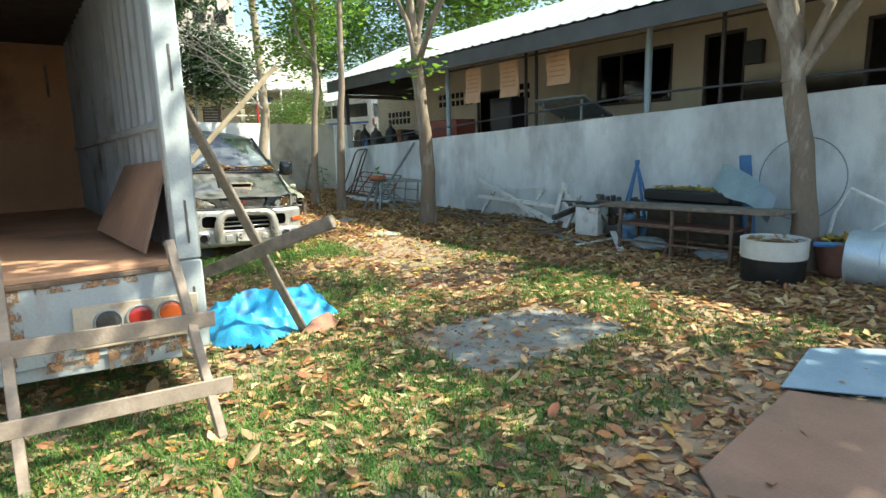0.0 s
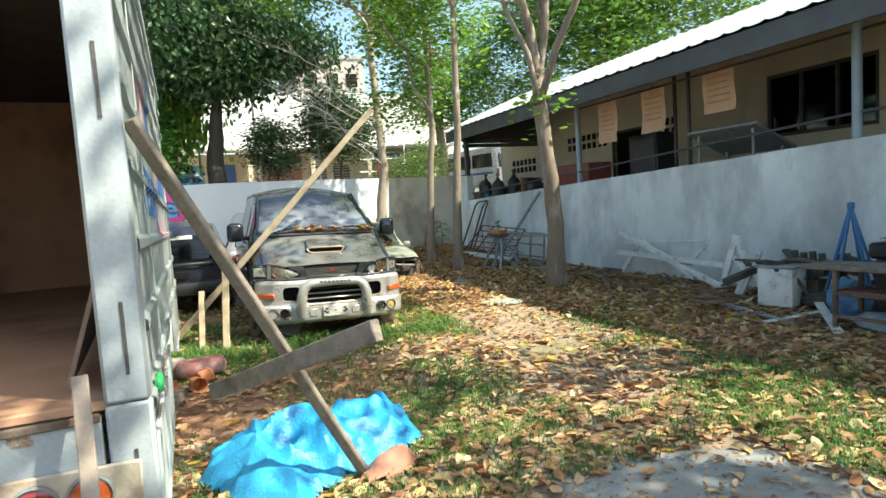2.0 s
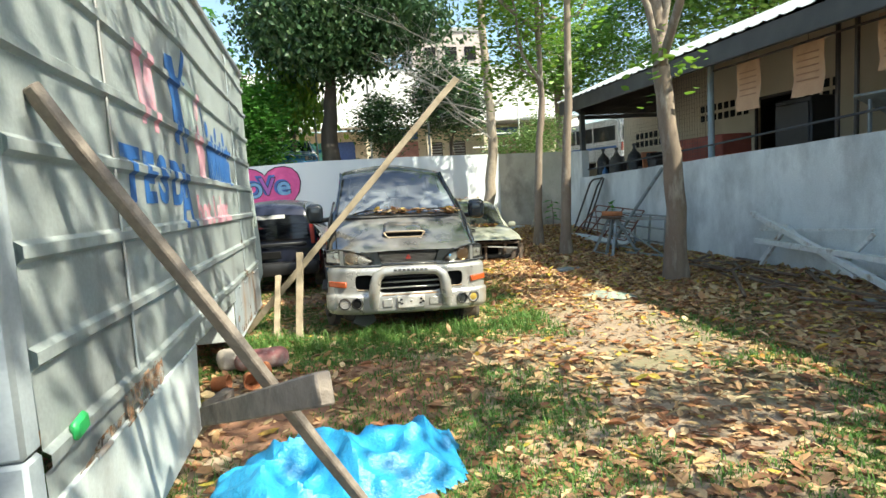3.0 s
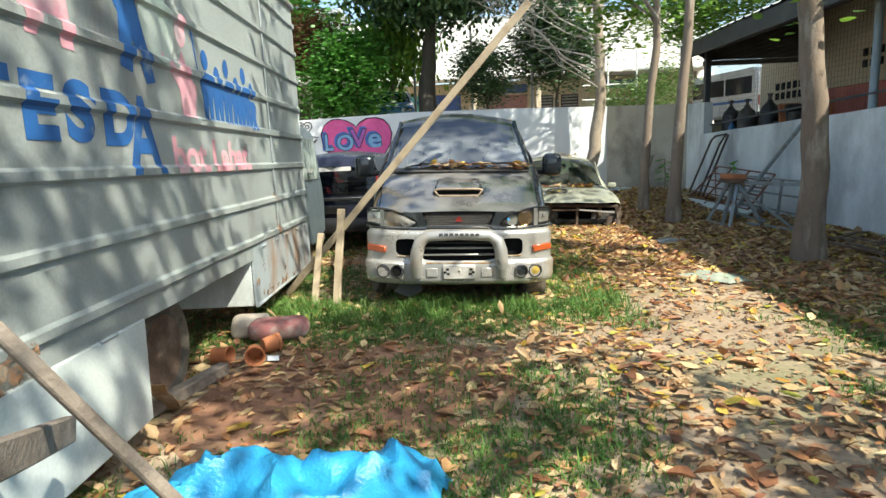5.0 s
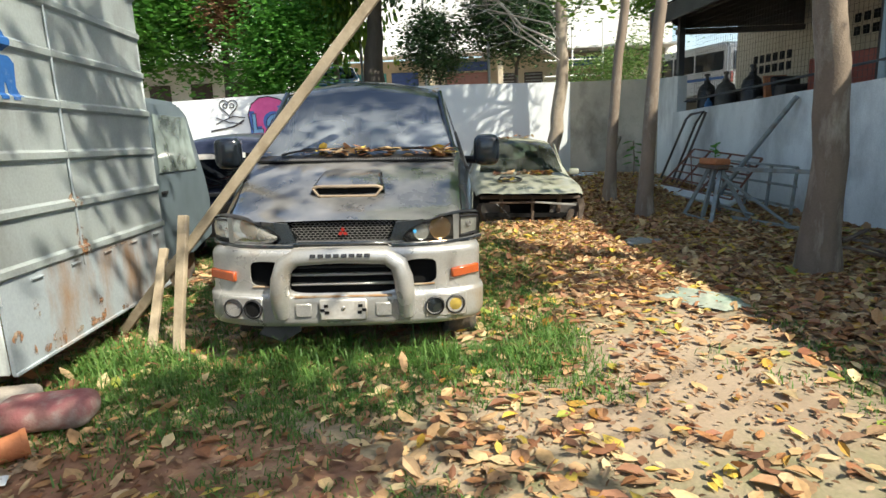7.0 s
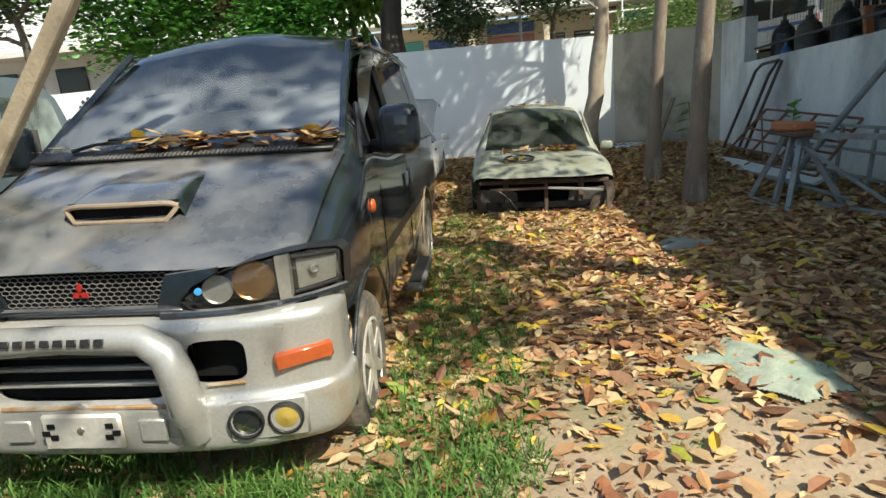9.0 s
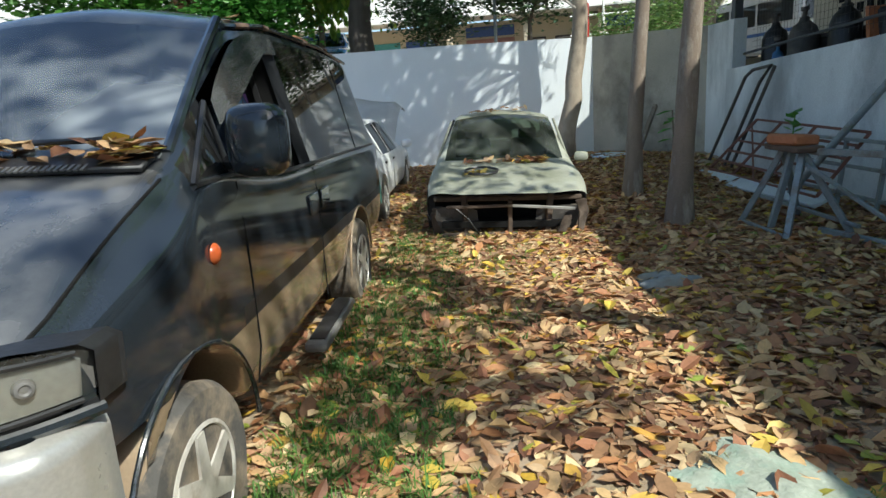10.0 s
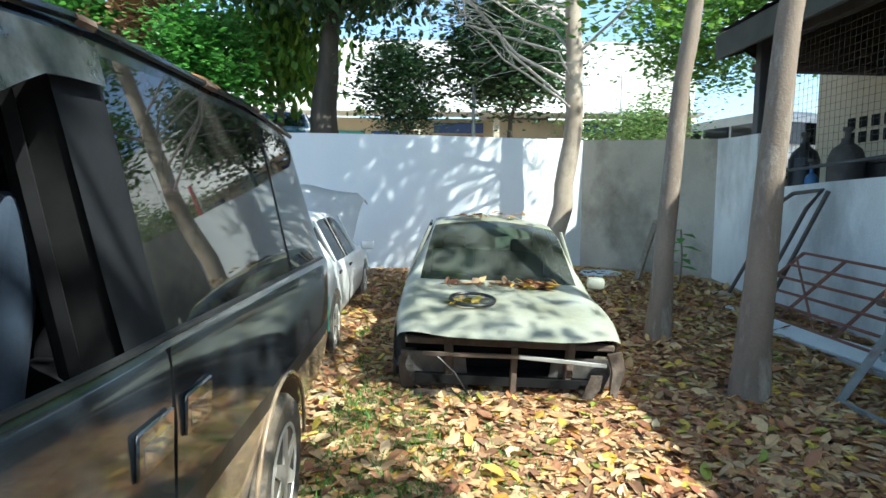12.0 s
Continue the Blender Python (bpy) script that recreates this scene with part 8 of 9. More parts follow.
b = bmesh.new()
for _ in range(46):
    c = Vector((rng.uniform(7.5, 8.3), rng.uniform(5.3, 7.0), rng.uniform(0.12, 0.62)))
    d = Vector((rng.gauss(0, 0.7), rng.gauss(0, 1), rng.gauss(0, 0.25))).normalized() * rng.uniform(0.1, 0.32)
    w = rng.uniform(0.02, 0.09)
    beam(c - d, c + d, w, w * rng.uniform(0.4, 1.0), b)
wpart("scrap_bars", b, M_GREASE, scrap)["kind"] = "stuff"
low = thing("scrap_heap", pose(7.5, 8.3, 0.08), "low litter of bars and timber offcuts", "scrap", "", "stuff")
b = bmesh.new()
for _ in range(30):
    c = Vector((rng.uniform(6.8, 8.2), rng.uniform(6.4, 10.6), 0.14))
    d = Vector((rng.gauss(0, 0.6), rng.gauss(0, 1), rng.gauss(0, 0.08))).normalized() * rng.uniform(0.1, 0.45)
    beam(c - d, c + d, rng.uniform(0.02, 0.06), 0.025, b)
wpart("offcuts", b, M_RUST, low)["kind"] = "stuff"
M_BAG = surf("pale_bag", (0.34, 0.40, 0.43), (0.22, 0.27, 0.30), 0.55, 7, 0.4, stain=(0.25, 0.2, 0.15), amount=0.3, stain_scale=4)
M_BAGB = surf("blue_bag", (0.10, 0.24, 0.42), (0.07, 0.18, 0.34), 0.5, 7, 0.4)


def bag(x, y, size, label, mat, seed):
    """A slumped, crumpled sack standing on the ground."""
    t = thing("plastic_sack", pose(x, y, ground_z(x, y)), label, "sack", "sacks by the bench")
    b = bmesh.new()
    bmesh.ops.create_icosphere(b, subdivisions=4, radius=0.5)
    for v in b.verts:
        c = v.co * 2
        f = 1 + 0.22 * (1 - 2 * abs(noise.noise(c * 1.6 + Vector((seed, 0, 0))))) + 0.08 * noise.noise(c * 5 + Vector((0, seed, 0)))
        v.co = Vector((v.co.x * size[0] * f, v.co.y * size[1] * f, max(0.0, (v.co.z + 0.42) * size[2] * f)))
    part("sack_body", b, mat, t, "", 45)


bag(7.25, 4.95, (0.26, 0.50, 0.17), "crumpled grey-blue plastic sack under the bench", M_BAG, 1)
bag(7.30, 4.05, (0.24, 0.40, 0.12), "torn grey plastic sack under the bench", M_BAG, 5)
bag(7.55, 5.45, (0.34, 0.40, 0.40), "dark blue plastic sack beside the bench", M_BAGB, 9)
eng = thing("engine_block", pose(7.95, 6.2, 0.30) @ Matrix.Diagonal((0.7, 0.7, 0.7, 1)), "dark oily machine part lying on the scrap", "machine part")
part("block", cbox((0.34, 0.62, 0.24), (0, 0, 0.30), (6, 0, 12), 0.03, seg=2), M_GREASE, eng)
for k in range(4):
    part("cylinder", tube([(0, -0.24 + 0.16 * k, 0.40), (-0.02, -0.24 + 0.16 * k, 0.53 + 0.03 * (k % 2))], 0.055, 12), M_GREASE, eng)
part("manifold", tube([(-0.18, -0.40, 0.36), (-0.26, -0.10, 0.44), (-0.24, 0.20, 0.42), (-0.10, 0.44, 0.34)], 0.04, 8), M_RUST, eng)
part("support", cbox((0.30, 0.5, 0.32), (0, 0, -0.06), bevel=0.02), M_RUST, eng)
for k, (p, q) in enumerate((((6.95, 5.62, 0.06), (7.25, 6.9, 0.09)), ((6.75, 5.9, 0.05), (7.5, 5.75, 0.10)), ((7.0, 6.3, 0.06), (7.45, 7.3, 0.10)), ((6.9, 5.15, 0.06), (7.4, 5.7, 0.22)))):
    fl = thing("flat_bar", Matrix.Translation(p), "pale flat metal bar lying among the scrap", "bar", "loose bars")
    wpart("bar", beam(p, q, 0.09, 0.012), M_STEELW if k % 2 else M_STEELG, fl)
tub = thing("planter_tub", pose(7.45, 2.62, 0.06), "brown tub heaped with leaves behind the drum", "planter")
part("tub", lathe([(0.20, 0.0), (0.26, 0.03), (0.31, 0.34), (0.33, 0.35), (0.33, 0.38), (0.30, 0.38), (0.28, 0.30), (0.0, 0.28)], 30), M_RUSTR, tub)
bl = []
for _ in range(110):
    a, r = rng.random() * 6.28, 0.30 * rng.random() ** 0.5
    leaf_on_ground(bl, r * math.cos(a), r * math.sin(a), 0.33 + 0.10 * (1 - r / 0.3), rng.uniform(0.06, 0.13), rng, 0.3)
part("leaf_heap", litter_mesh("leaf_heap", bl, M_LITTERY), None, tub)["kind"] = "stuff"
drum = thing("half_drum", pose(6.80, 3.08, 0.03), "cut-down black drum with a white band", "drum")
part("drum_body", lathe([(0.30, 0.0), (0.31, 0.02), (0.318, 0.26)], 40), M_BLACK, drum)
part("white_band", lathe([(0.320, 0.26), (0.327, 0.28), (0.327, 0.44), (0.332, 0.46), (0.31, 0.46), (0.30, 0.36), (0.0, 0.34)], 40), surf("white_band", (0.72, 0.72, 0.68), (0.62, 0.62, 0.58), 0.5, 8, 0.1), drum, "white rim band")
part("soil", lathe([(0.302, 0.36), (0.302, 0.40), (0.0, 0.41)], 32), M_GREASE, drum, "dark soil and leaves")
part("handle", tube([(0.24, -0.28, 0.40), (0.36, -0.48, 0.40), (0.5, -0.62, 0.36)], 0.03, 8), M_STEELB, drum, "blue pipe handle")
bl = []
for _ in range(60):
    a, r = rng.random() * 6.28, 0.27 * rng.random() ** 0.5
    leaf_on_ground(bl, r * math.cos(a), r * math.sin(a), 0.42, rng.uniform(0.06, 0.12), rng)
part("leaf_heap", litter_mesh("leaf_heap", bl, M_LITTER), None, drum)["kind"] = "stuff"
sd = thing("steel_barrel", pose(7.35, 2.1, 0.3), "shiny steel barrel lying on its side", "barrel")
part("barrel", lathe([(0.0, -0.45), (0.27, -0.45), (0.285, -0.43), (0.28, -0.15), (0.29, -0.14), (0.28, -0.13), (0.28, 0.13), (0.29, 0.14), (0.28, 0.15), (0.285, 0.43), (0.27, 0.45), (0.0, 0.45)], 36, None, pose(0, 0, 0, 90, 0, 8)), M_GALV, sd)
hoop = thing("wire_hoop", pose(8.36, 3.55, 0.5), "large thin wire hoop leaning on the wall", "hoop")
part("ring", tube([(0.04 * math.sin(a), 0.52 * math.cos(a), 0.52 + 0.52 * math.sin(a)) for a in [k * math.pi / 16 for k in range(33)]], 0.008, 6), M_STEELG, hoop)
fr = thing("tube_stand", pose(7.9, 2.7, 0.08), "bent white tube frame among the scrap", "steel frame")
wpart("tube", tube([(7.9, 3.05, 0.12), (7.9, 2.95, 0.7), (7.9, 2.81, 0.96), (7.9, 2.3, 0.72), (7.9, 2.0, 0.1)], 0.022, 8), M_STEELW, fr)
wpart("tube", tube([(7.75, 3.0, 0.12), (7.75, 2.4, 0.62), (7.8, 1.8, 0.5)], 0.02, 8), M_STEELW, fr)

# gate frames, trestle and bench frame by the far tree
gate = thing("gate_frame", pose(8.0, 15.3, 0.15), "bent dark steel tube frame leaning on the wall", "gate frame")
wpart("tube", tube([(7.95, 16.3, 0.14), (8.08, 15.45, 1.38), (8.10, 15.30, 1.46), (8.12, 14.88, 1.49), (8.06, 15.02, 1.3), (7.9, 15.55, 0.25)], 0.022, 8), M_GREASE, gate)
wpart("tube", tube([(8.12, 14.79, 1.48), (7.88, 15.30, 0.25)], 0.022, 8), M_GREASE, gate)
grid_ = thing("rusty_grille", pose(7.9, 14.1, 0.15), "rusty red steel bar grille leaning on the wall", "grille")
a0, a1, c0, c1 = Vector((8.02, 14.95, 0.86)), Vector((8.02, 12.85, 0.80)), Vector((7.68, 15.48, 0.22)), Vector((7.68, 13.0, 0.22))
for t in (0, 0.2, 0.4, 0.6, 0.8, 1):
    wpart("bar", beam(a0.lerp(c0, t), a1.lerp(c1, t), 0.025, 0.025), M_RUSTR, grid_)
for t in (0, 0.28, 0.6, 1):
    wpart("upright", beam(a0.lerp(a1, t), c0.lerp(c1, t), 0.03, 0.03), M_RUSTR, grid_)
wpart("brace", beam(a0.lerp(c0, 0.1), c0.lerp(c1, 0.5), 0.02, 0.02), M_RUSTR, grid_)
dg = thing("steel_pipe", pose(7.9, 13.0, 0.15), "grey steel pipe leaning on the wall", "pipe")
wpart("pipe", tube([(8.26, 12.55, 1.62), (7.65, 13.4, 0.2)], 0.035, 10), M_STEELG, dg)
wb = thing("white_board", pose(7.6, 14.2, 0.1), "long white board lying along the wall's foot", "board")
wpart("board", cbox((0.20, 2.75, 0.04), (7.62, 14.25, 0.17), (-1.0, -25, 3), 0.008), surf("white_board", (0.55, 0.58, 0.60), (0.46, 0.49, 0.52), 0.6, 4, 0.1), wb)
lad = thing("bench_frame", pose(7.9, 12.9, 0.15), "pale steel bench frame standing by the wall", "steel frame")
for y in (13.7, 13.05, 12.5, 11.95):
    wpart("upright", beam((7.9, y, 0.14), (7.95, y, 0.74), 0.035, 0.035), M_STEELG, lad)
for z in (0.24, 0.50, 0.74):
    wpart("rail", beam((7.92, 13.75, z), (7.92, 11.9, z), 0.035, 0.03), M_STEELG, lad)
for x in (7.45,):
    wpart("rail", beam((x, 13.6, 0.16), (x, 12.0, 0.16), 0.035, 0.03), M_STEELG, lad)
saw = thing("saw_horse", pose(7.20, 12.50, 0.05), "grey steel trestle carrying a plant tray", "trestle")
for p, q in (((7.20, 12.40, 0.73), (6.98, 12.15, 0.05)), ((7.20, 12.40, 0.73), (7.50, 12.15, 0.05)), ((7.20, 12.70, 0.73), (6.95, 12.90, 0.05)), ((7.20, 12.70, 0.73), (7.50, 12.95, 0.05)), ((7.20, 12.55, 0.73), (7.05, 12.55, 0.05))):
    wpart("leg", beam(p, q, 0.05, 0.05), M_STEELG, saw)
wpart("brace", beam((6.98, 12.15, 0.07), (6.95, 12.90, 0.07), 0.03, 0.03), M_STEELG, saw)
wpart("top", cbox((0.22, 0.55, 0.05), (7.20, 12.55, 0.75), bevel=0.01), M_RUST, saw)
wpart("long_rail", beam((7.25, 12.35, 0.73), (7.60, 11.05, 0.76), 0.05, 0.05), M_STEELG, saw)
wpart("long_rail", beam((7.30, 12.25, 0.09), (7.65, 11.05, 0.09), 0.05, 0.05), M_STEELG, saw)
wpart("long_leg", beam((7.62, 11.15, 0.75), (7.62, 11.15, 0.05), 0.05, 0.05), M_STEELG, saw)
wpart("brace", beam((7.20, 12.35, 0.63), (7.60, 11.45, 0.09), 0.03, 0.03), M_STEELG, saw)
pl = thing("potted_plant", pose(7.20, 12.57, 0.77), "green seedling in a broken orange clay tray", "plant")
part("tray", cbox((0.24, 0.36, 0.09), (0, 0, 0.045), (0, 4, 10), 0.02), M_CLAY, pl)
b = bmesh.new()
for k in range(9):
    a = k * 2.4
    p = Vector((0, 0, 0.10 + 0.02 * k))
    e = p + Vector((math.cos(a), math.sin(a), 0.5)) * 0.09
    s = Vector((-math.sin(a), math.cos(a), 0)) * 0.04
    v = [b.verts.new(c) for c in (p, p.lerp(e, 0.5) + s, e, p.lerp(e, 0.5) - s)]
    b.faces.new(v)
part("leaf", b, M_LEAFG, pl, "", 0)
part("stem", tube([(0, 0, 0.08), (0.01, 0, 0.28)], 0.006, 5), M_LEAFG, pl)
sap = thing("sapling", pose(7.68, 17.0, 0.18), "young broad-leaved sapling by the wall corner", "plant")
part("stem", tube([(0, 0, 0), (0.02, 0, 0.4), (0.0, 0.02, 0.8)], 0.012, 6), M_BARK, sap)
b = bmesh.new()
for k in range(10):
    a = k * 2.4
    p = Vector((0, 0, 0.3 + 0.055 * k))
    e = p + Vector((math.cos(a), math.sin(a), -0.25)) * 0.26
    s = Vector((-math.sin(a), math.cos(a), 0)) * 0.06
    v = [b.verts.new(c) for c in (p, p.lerp(e, 0.5) + s + Vector((0, 0, 0.03)), e, p.lerp(e, 0.5) - s + Vector((0, 0, 0.03)))]
    b.faces.new(v)
part("foliage", b, M_LEAFG, sap, "", 0)["kind"] = "stuff"
timber("broken_branch", (7.19, 17.3, 0.2), (7.7, 17.95, 1.05), 0.07, 0.07, "pale broken branch leaning on the grey wall", M_BARK, "branch")
dirt = thing("soil_heap", pose(7.95, 16.3, 0.12), "low heap of brown soil at the wall corner", "soil", "", "stuff")
b = bmesh.new()
bmesh.ops.create_icosphere(b, subdivisions=3, radius=0.5)
for v in b.verts:
    v.co = Vector((v.co.x * 0.6, v.co.y * 1.1, v.co.z * 0.22)) + v.co.normalized() * 0.08 * noise.noise(v.co * 5)
part("heap", b, M_EARTH, dirt)
# loose metal lid lying near the wall corner
basin = thing("flat_metal_lid", pose(6.9, 18.0, 0.22), "round flat metal lid on the ground", "platter")
part("lid", lathe([(0.0, 0.03), (0.25, 0.03), (0.30, 0.05), (0.31, 0.03), (0.28, 0.0)], 28), M_GALV, basin)

# porch contents ------------------------------------------------------------
M_PAPER = surf("orange_paper", (0.56, 0.36, 0.22), (0.50, 0.31, 0.19), 0.85, 5, 0.1)
for y, zt, zb, w in ((10.66, 3.21, 2.45, 0.54), (9.45, 3.23, 2.49, 0.56), (8.08, 3.29, 2.61, 0.58)):
    ps = thing("paper_sheet", pose(8.66, y, zt), "orange-brown paper notice hung from the porch beam", "notice", "porch notices")
    b = bmesh.new()
    g = [[b.verts.new((0.02 * math.sin(j * 1.3 + y) * j / 4, -w / 2 + w * i / 4, -(zt - zb) * j / 6)) for j in range(7)] for i in range(5)]
    for p, q in zip(g, g[1:]):
        for k in range(6):
            b.faces.new((p[k], q[k], q[k + 1], p[k + 1]))
    part("paper", b, M_PAPER, ps, "", 60)
    for k in range(5):
        part("print_bar", cbox((0.004, w * 0.7, 0.018), (-0.012, 0, -0.16 - 0.09 * k)), surf("faint_print", (0.36, 0.21, 0.13), (0.32, 0.19, 0.12), 0.9), ps)
    part("string", tube([(0, 0, 0), (0, 0, 3.34 - zt)], 0.004, 4), M_BLACK, ps)
for y in (-1.0, 4.8, 8.75, 12.6):
    fl = thing("tube_light", pose(9.9, y, 3.72), "unlit white fluorescent lamp under the porch roof", "lamp", "porch lamps")
    part("tray", cbox((0.12, 0.7, 0.05), (0, 0, 0.03), bevel=0.01), M_TRUCKW, fl)
    part("tube", tube([(0, -0.32, -0.015), (0, 0.32, -0.015)], 0.014, 8), M_WHITEWALL, fl)
for x, y, r, h, col in ((8.85, 16.30, 0.17, 0.84, M_BLACK), (8.85, 15.58, 0.18, 0.82, M_GREASE), (8.9, 14.8, 0.17, 0.86, M_BLACK), (8.72, 15.95, 0.07, 0.50, M_STEELB)):
    cyl = thing("gas_cylinder", pose(x, y, 1.2), "dark gas cylinder standing in the porch", "gas cylinder", "porch cylinders")
    part("cylinder", lathe([(r, 0), (r, h - r), (r * 0.8, h - r * 0.4), (r * 0.35, h), (r * 0.3, h + 0.05), (0.0, h + 0.05)], 20), col, cyl)
    part("valve", lathe([(0.03, h + 0.05), (0.03, h + 0.12), (0.05, h + 0.13), (0.05, h + 0.17), (0.0, h + 0.17)], 12), M_GREASE, cyl)
rb = thing("red_cabinet", pose(9.2, 12.5, 1.2), "low rust-red metal box in the porch", "cabinet")
part("box", cbox((0.6, 1.7, 0.95), (0, 0, 0.48), bevel=0.02), surf("rust_red_paint", (0.30, 0.08, 0.05), (0.24, 0.06, 0.04), 0.7, 5, 0.2), rb)
fridge = thing("dark_cupboard", pose(9.4, 10.3, 1.2), "dark grey cupboard standing in the porch", "cupboard")
part("body", cbox((0.5, 0.75, 1.35), (0, 0, 0.68), bevel=0.02), M_BLACK, fridge)
part("door", cbox((0.02, 0.68, 1.2), (-0.262, 0, 0.68), bevel=0.008), M_BLACK, fridge)
tb = thing("folded_table", pose(9.2, 8.2, 1.2), "grey table with a sloping board in the porch", "table")
part("board", cbox((0.9, 1.3, 0.04), (0, 0, 1.0), (0, 24, 0), 0.008), M_STEELG, tb)
for x in (-0.3, 0.3):
    for y in (-0.5, 0.5):
        part("leg", beam((x, y, 0.0), (x, y, 1.0 - x * 0.4), 0.04, 0.04), M_STEELG, tb)
for k in range(4):
    cl = thing("clutter_box", pose(9.1, 13.7 + 0.28 * k, 1.2), "dark clutter stacked in the porch", "clutter", "porch clutter")
    part("box", cbox((0.5, 0.24, 0.5 + 0.14 * (k % 3)), (0, 0, 0.25 + 0.07 * (k % 3)), (0, 0, 6 * k), 0.03), M_GREASE if k % 2 else M_BLACK, cl)
plb = thing("planter_box", pose(8.95, 13.55, 1.2), "terracotta planter box with dry leaves on the porch edge", "planter")
part("box", prism([(-0.62, 0.0), (0.62, 0.0), (0.72, 0.52), (0.66, 0.52), (0.58, 0.08), (-0.58, 0.08), (-0.66, 0.52), (-0.72, 0.52)], 0.36, None, Matrix(((0, 0, 1, -0.18), (1, 0, 0, 0), (0, 1, 0, 0.28), (0, 0, 0, 1)))), M_CLAY, plb)
part("stand", cbox((0.34, 1.1, 0.28), (0, 0, 0.14), bevel=0.01), M_DARKWOOD, plb)
cnt = thing("counter", pose(9.3, 15.0, 1.2), "low dark counter along the porch", "counter")
part("top", cbox((0.5, 1.9, 0.05), (0, 0, 0.62), (0, 0, 2), 0.01), M_DARKWOOD, cnt)
part("body", cbox((0.44, 1.8, 0.58), (0, 0, 0.30), (0, 0, 2), 0.01), M_GREASE, cnt)
mb = thing("meter_box", pose(10.98, 5.6, 2.8), "dark wall box beside the porch door", "box")
part("box", cbox((0.12, 0.32, 0.40), (-0.06, 0, 0.20), bevel=0.01), M_BLACK, mb)
for y in (9.2, 8.9, 12.0, 5.0):
    pp = thing("porch_post", pose(8.9, y, 1.2), "thin dark steel post in the porch", "post", "porch posts")
    part("post", cbox((0.05, 0.05, 2.2), (0, 0, 1.1), bevel=0.006), M_DARKWOOD, pp)
# wire netting at the porch's far bay
net = thing("wire_netting", pose(8.65, 14.2, 1.7), "rusty square wire netting across the porch bay", "netting", "", "stuff")
b = bmesh.new()
for k in range(60):
    y = 11.7 + k * 0.08
    tube([(8.66, y, 1.75), (8.66, y, 3.3)], 0.0024, 3, b, False)
for k in range(19):
    tube([(8.66, 11.7, 1.8 + 0.08 * k), (8.62, 16.5, 1.8 + 0.08 * k)], 0.0024, 3, b, False)
wpart("mesh", b, M_GREASE, net, "", 0)["kind"] = "stuff"
# ventilation blocks in the end and porch walls, black for the shade in their holes
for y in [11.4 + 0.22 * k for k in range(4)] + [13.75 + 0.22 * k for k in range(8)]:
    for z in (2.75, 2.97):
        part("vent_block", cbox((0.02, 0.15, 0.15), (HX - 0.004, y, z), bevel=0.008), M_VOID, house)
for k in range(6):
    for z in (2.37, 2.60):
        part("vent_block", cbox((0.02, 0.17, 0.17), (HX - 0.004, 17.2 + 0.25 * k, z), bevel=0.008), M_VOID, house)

# painting on the white wall ---------------------------------------------------
M_PINK = surf("pink_spray", (0.62, 0.10, 0.30), (0.52, 0.07, 0.24), 0.7, 6, 0.05)
M_BLUEG = surf("blue_spray", (0.06, 0.14, 0.42), (0.05, 0.10, 0.32), 0.7, 6, 0.05)
M_LINE = plain("dark_line", (0.03, 0.03, 0.04), 0.8)
mural = thing("wall_mural", pose(0, 19.19, -0.08), "pink heart with blue painted word on the white wall", "mural")
WX = Matrix(((1, 0, 0, 0), (0, 0, -1, 0), (0, 1, 0, 0), (0, 0, 0, 1)))


def heart(cx, cz, w, h, n=40):
    pts = []
    for k in range(n):
        a = 2 * math.pi * k / n
        pts.append((cx + w * 0.5 * math.sin(a) ** 3, cz + h * (13 * math.cos(a) - 5 * math.cos(2 * a) - 2 * math.cos(3 * a) - math.cos(4 * a)) / 30))
    return pts


lobe = [(0.13, 0.75), (-0.45, 1.25), (-0.80, 1.75), (-0.84, 2.05), (-0.74, 2.28), (-0.55, 2.42), (-0.33, 2.44), (-0.10, 2.38), (0.06, 2.28), (0.13, 2.20),
        (0.22, 2.32), (0.42, 2.42), (0.66, 2.44), (0.88, 2.38), (1.03, 2.22), (1.09, 2.00), (1.04, 1.72), (0.72, 1.25)]
part("heart", prism(lobe, 0.004, None, WX), M_PINK, mural, "pink heart")
part("heart_outline", tube([(x, -0.006, z) for x, z in lobe + lobe[:1]], 0.014, 5), M_LINE, mural)
M_BLUEL = surf("pale_blue_spray", (0.20, 0.38, 0.58), (0.12, 0.28, 0.50), 0.7, 6, 0.05)
M_VIOLET = surf("violet_spray", (0.34, 0.12, 0.40), (0.26, 0.08, 0.32), 0.7, 6, 0.05)
for ch, x, z, size, sx, mat in (("L", -0.76, 1.62, 0.60, 0.80, M_BLUEL), ("O", -0.42, 1.62, 0.56, 1.0, M_BLUEL), ("V", -0.02, 1.68, 0.66, 1.0, M_VIOLET), ("e", 0.42, 1.66, 0.74, 1.1, M_BLUEL)):
    for dx, dz, bold, up, m2 in ((-0.05, 0.04, 0.050, 0.008, M_BLUEG), (0.0, 0.0, 0.034, 0.013, M_LINE), (0.0, 0.0, 0.014, 0.018, mat)):
        b = lettering(ch, size, bold, 0.001, sx)
        bmesh.ops.translate(b, vec=(x + dx, z + dz, up), verts=b.verts)
        bmesh.ops.transform(b, matrix=WX, verts=b.verts)
        part("painted_letter", b, m2, mural, "", 0)
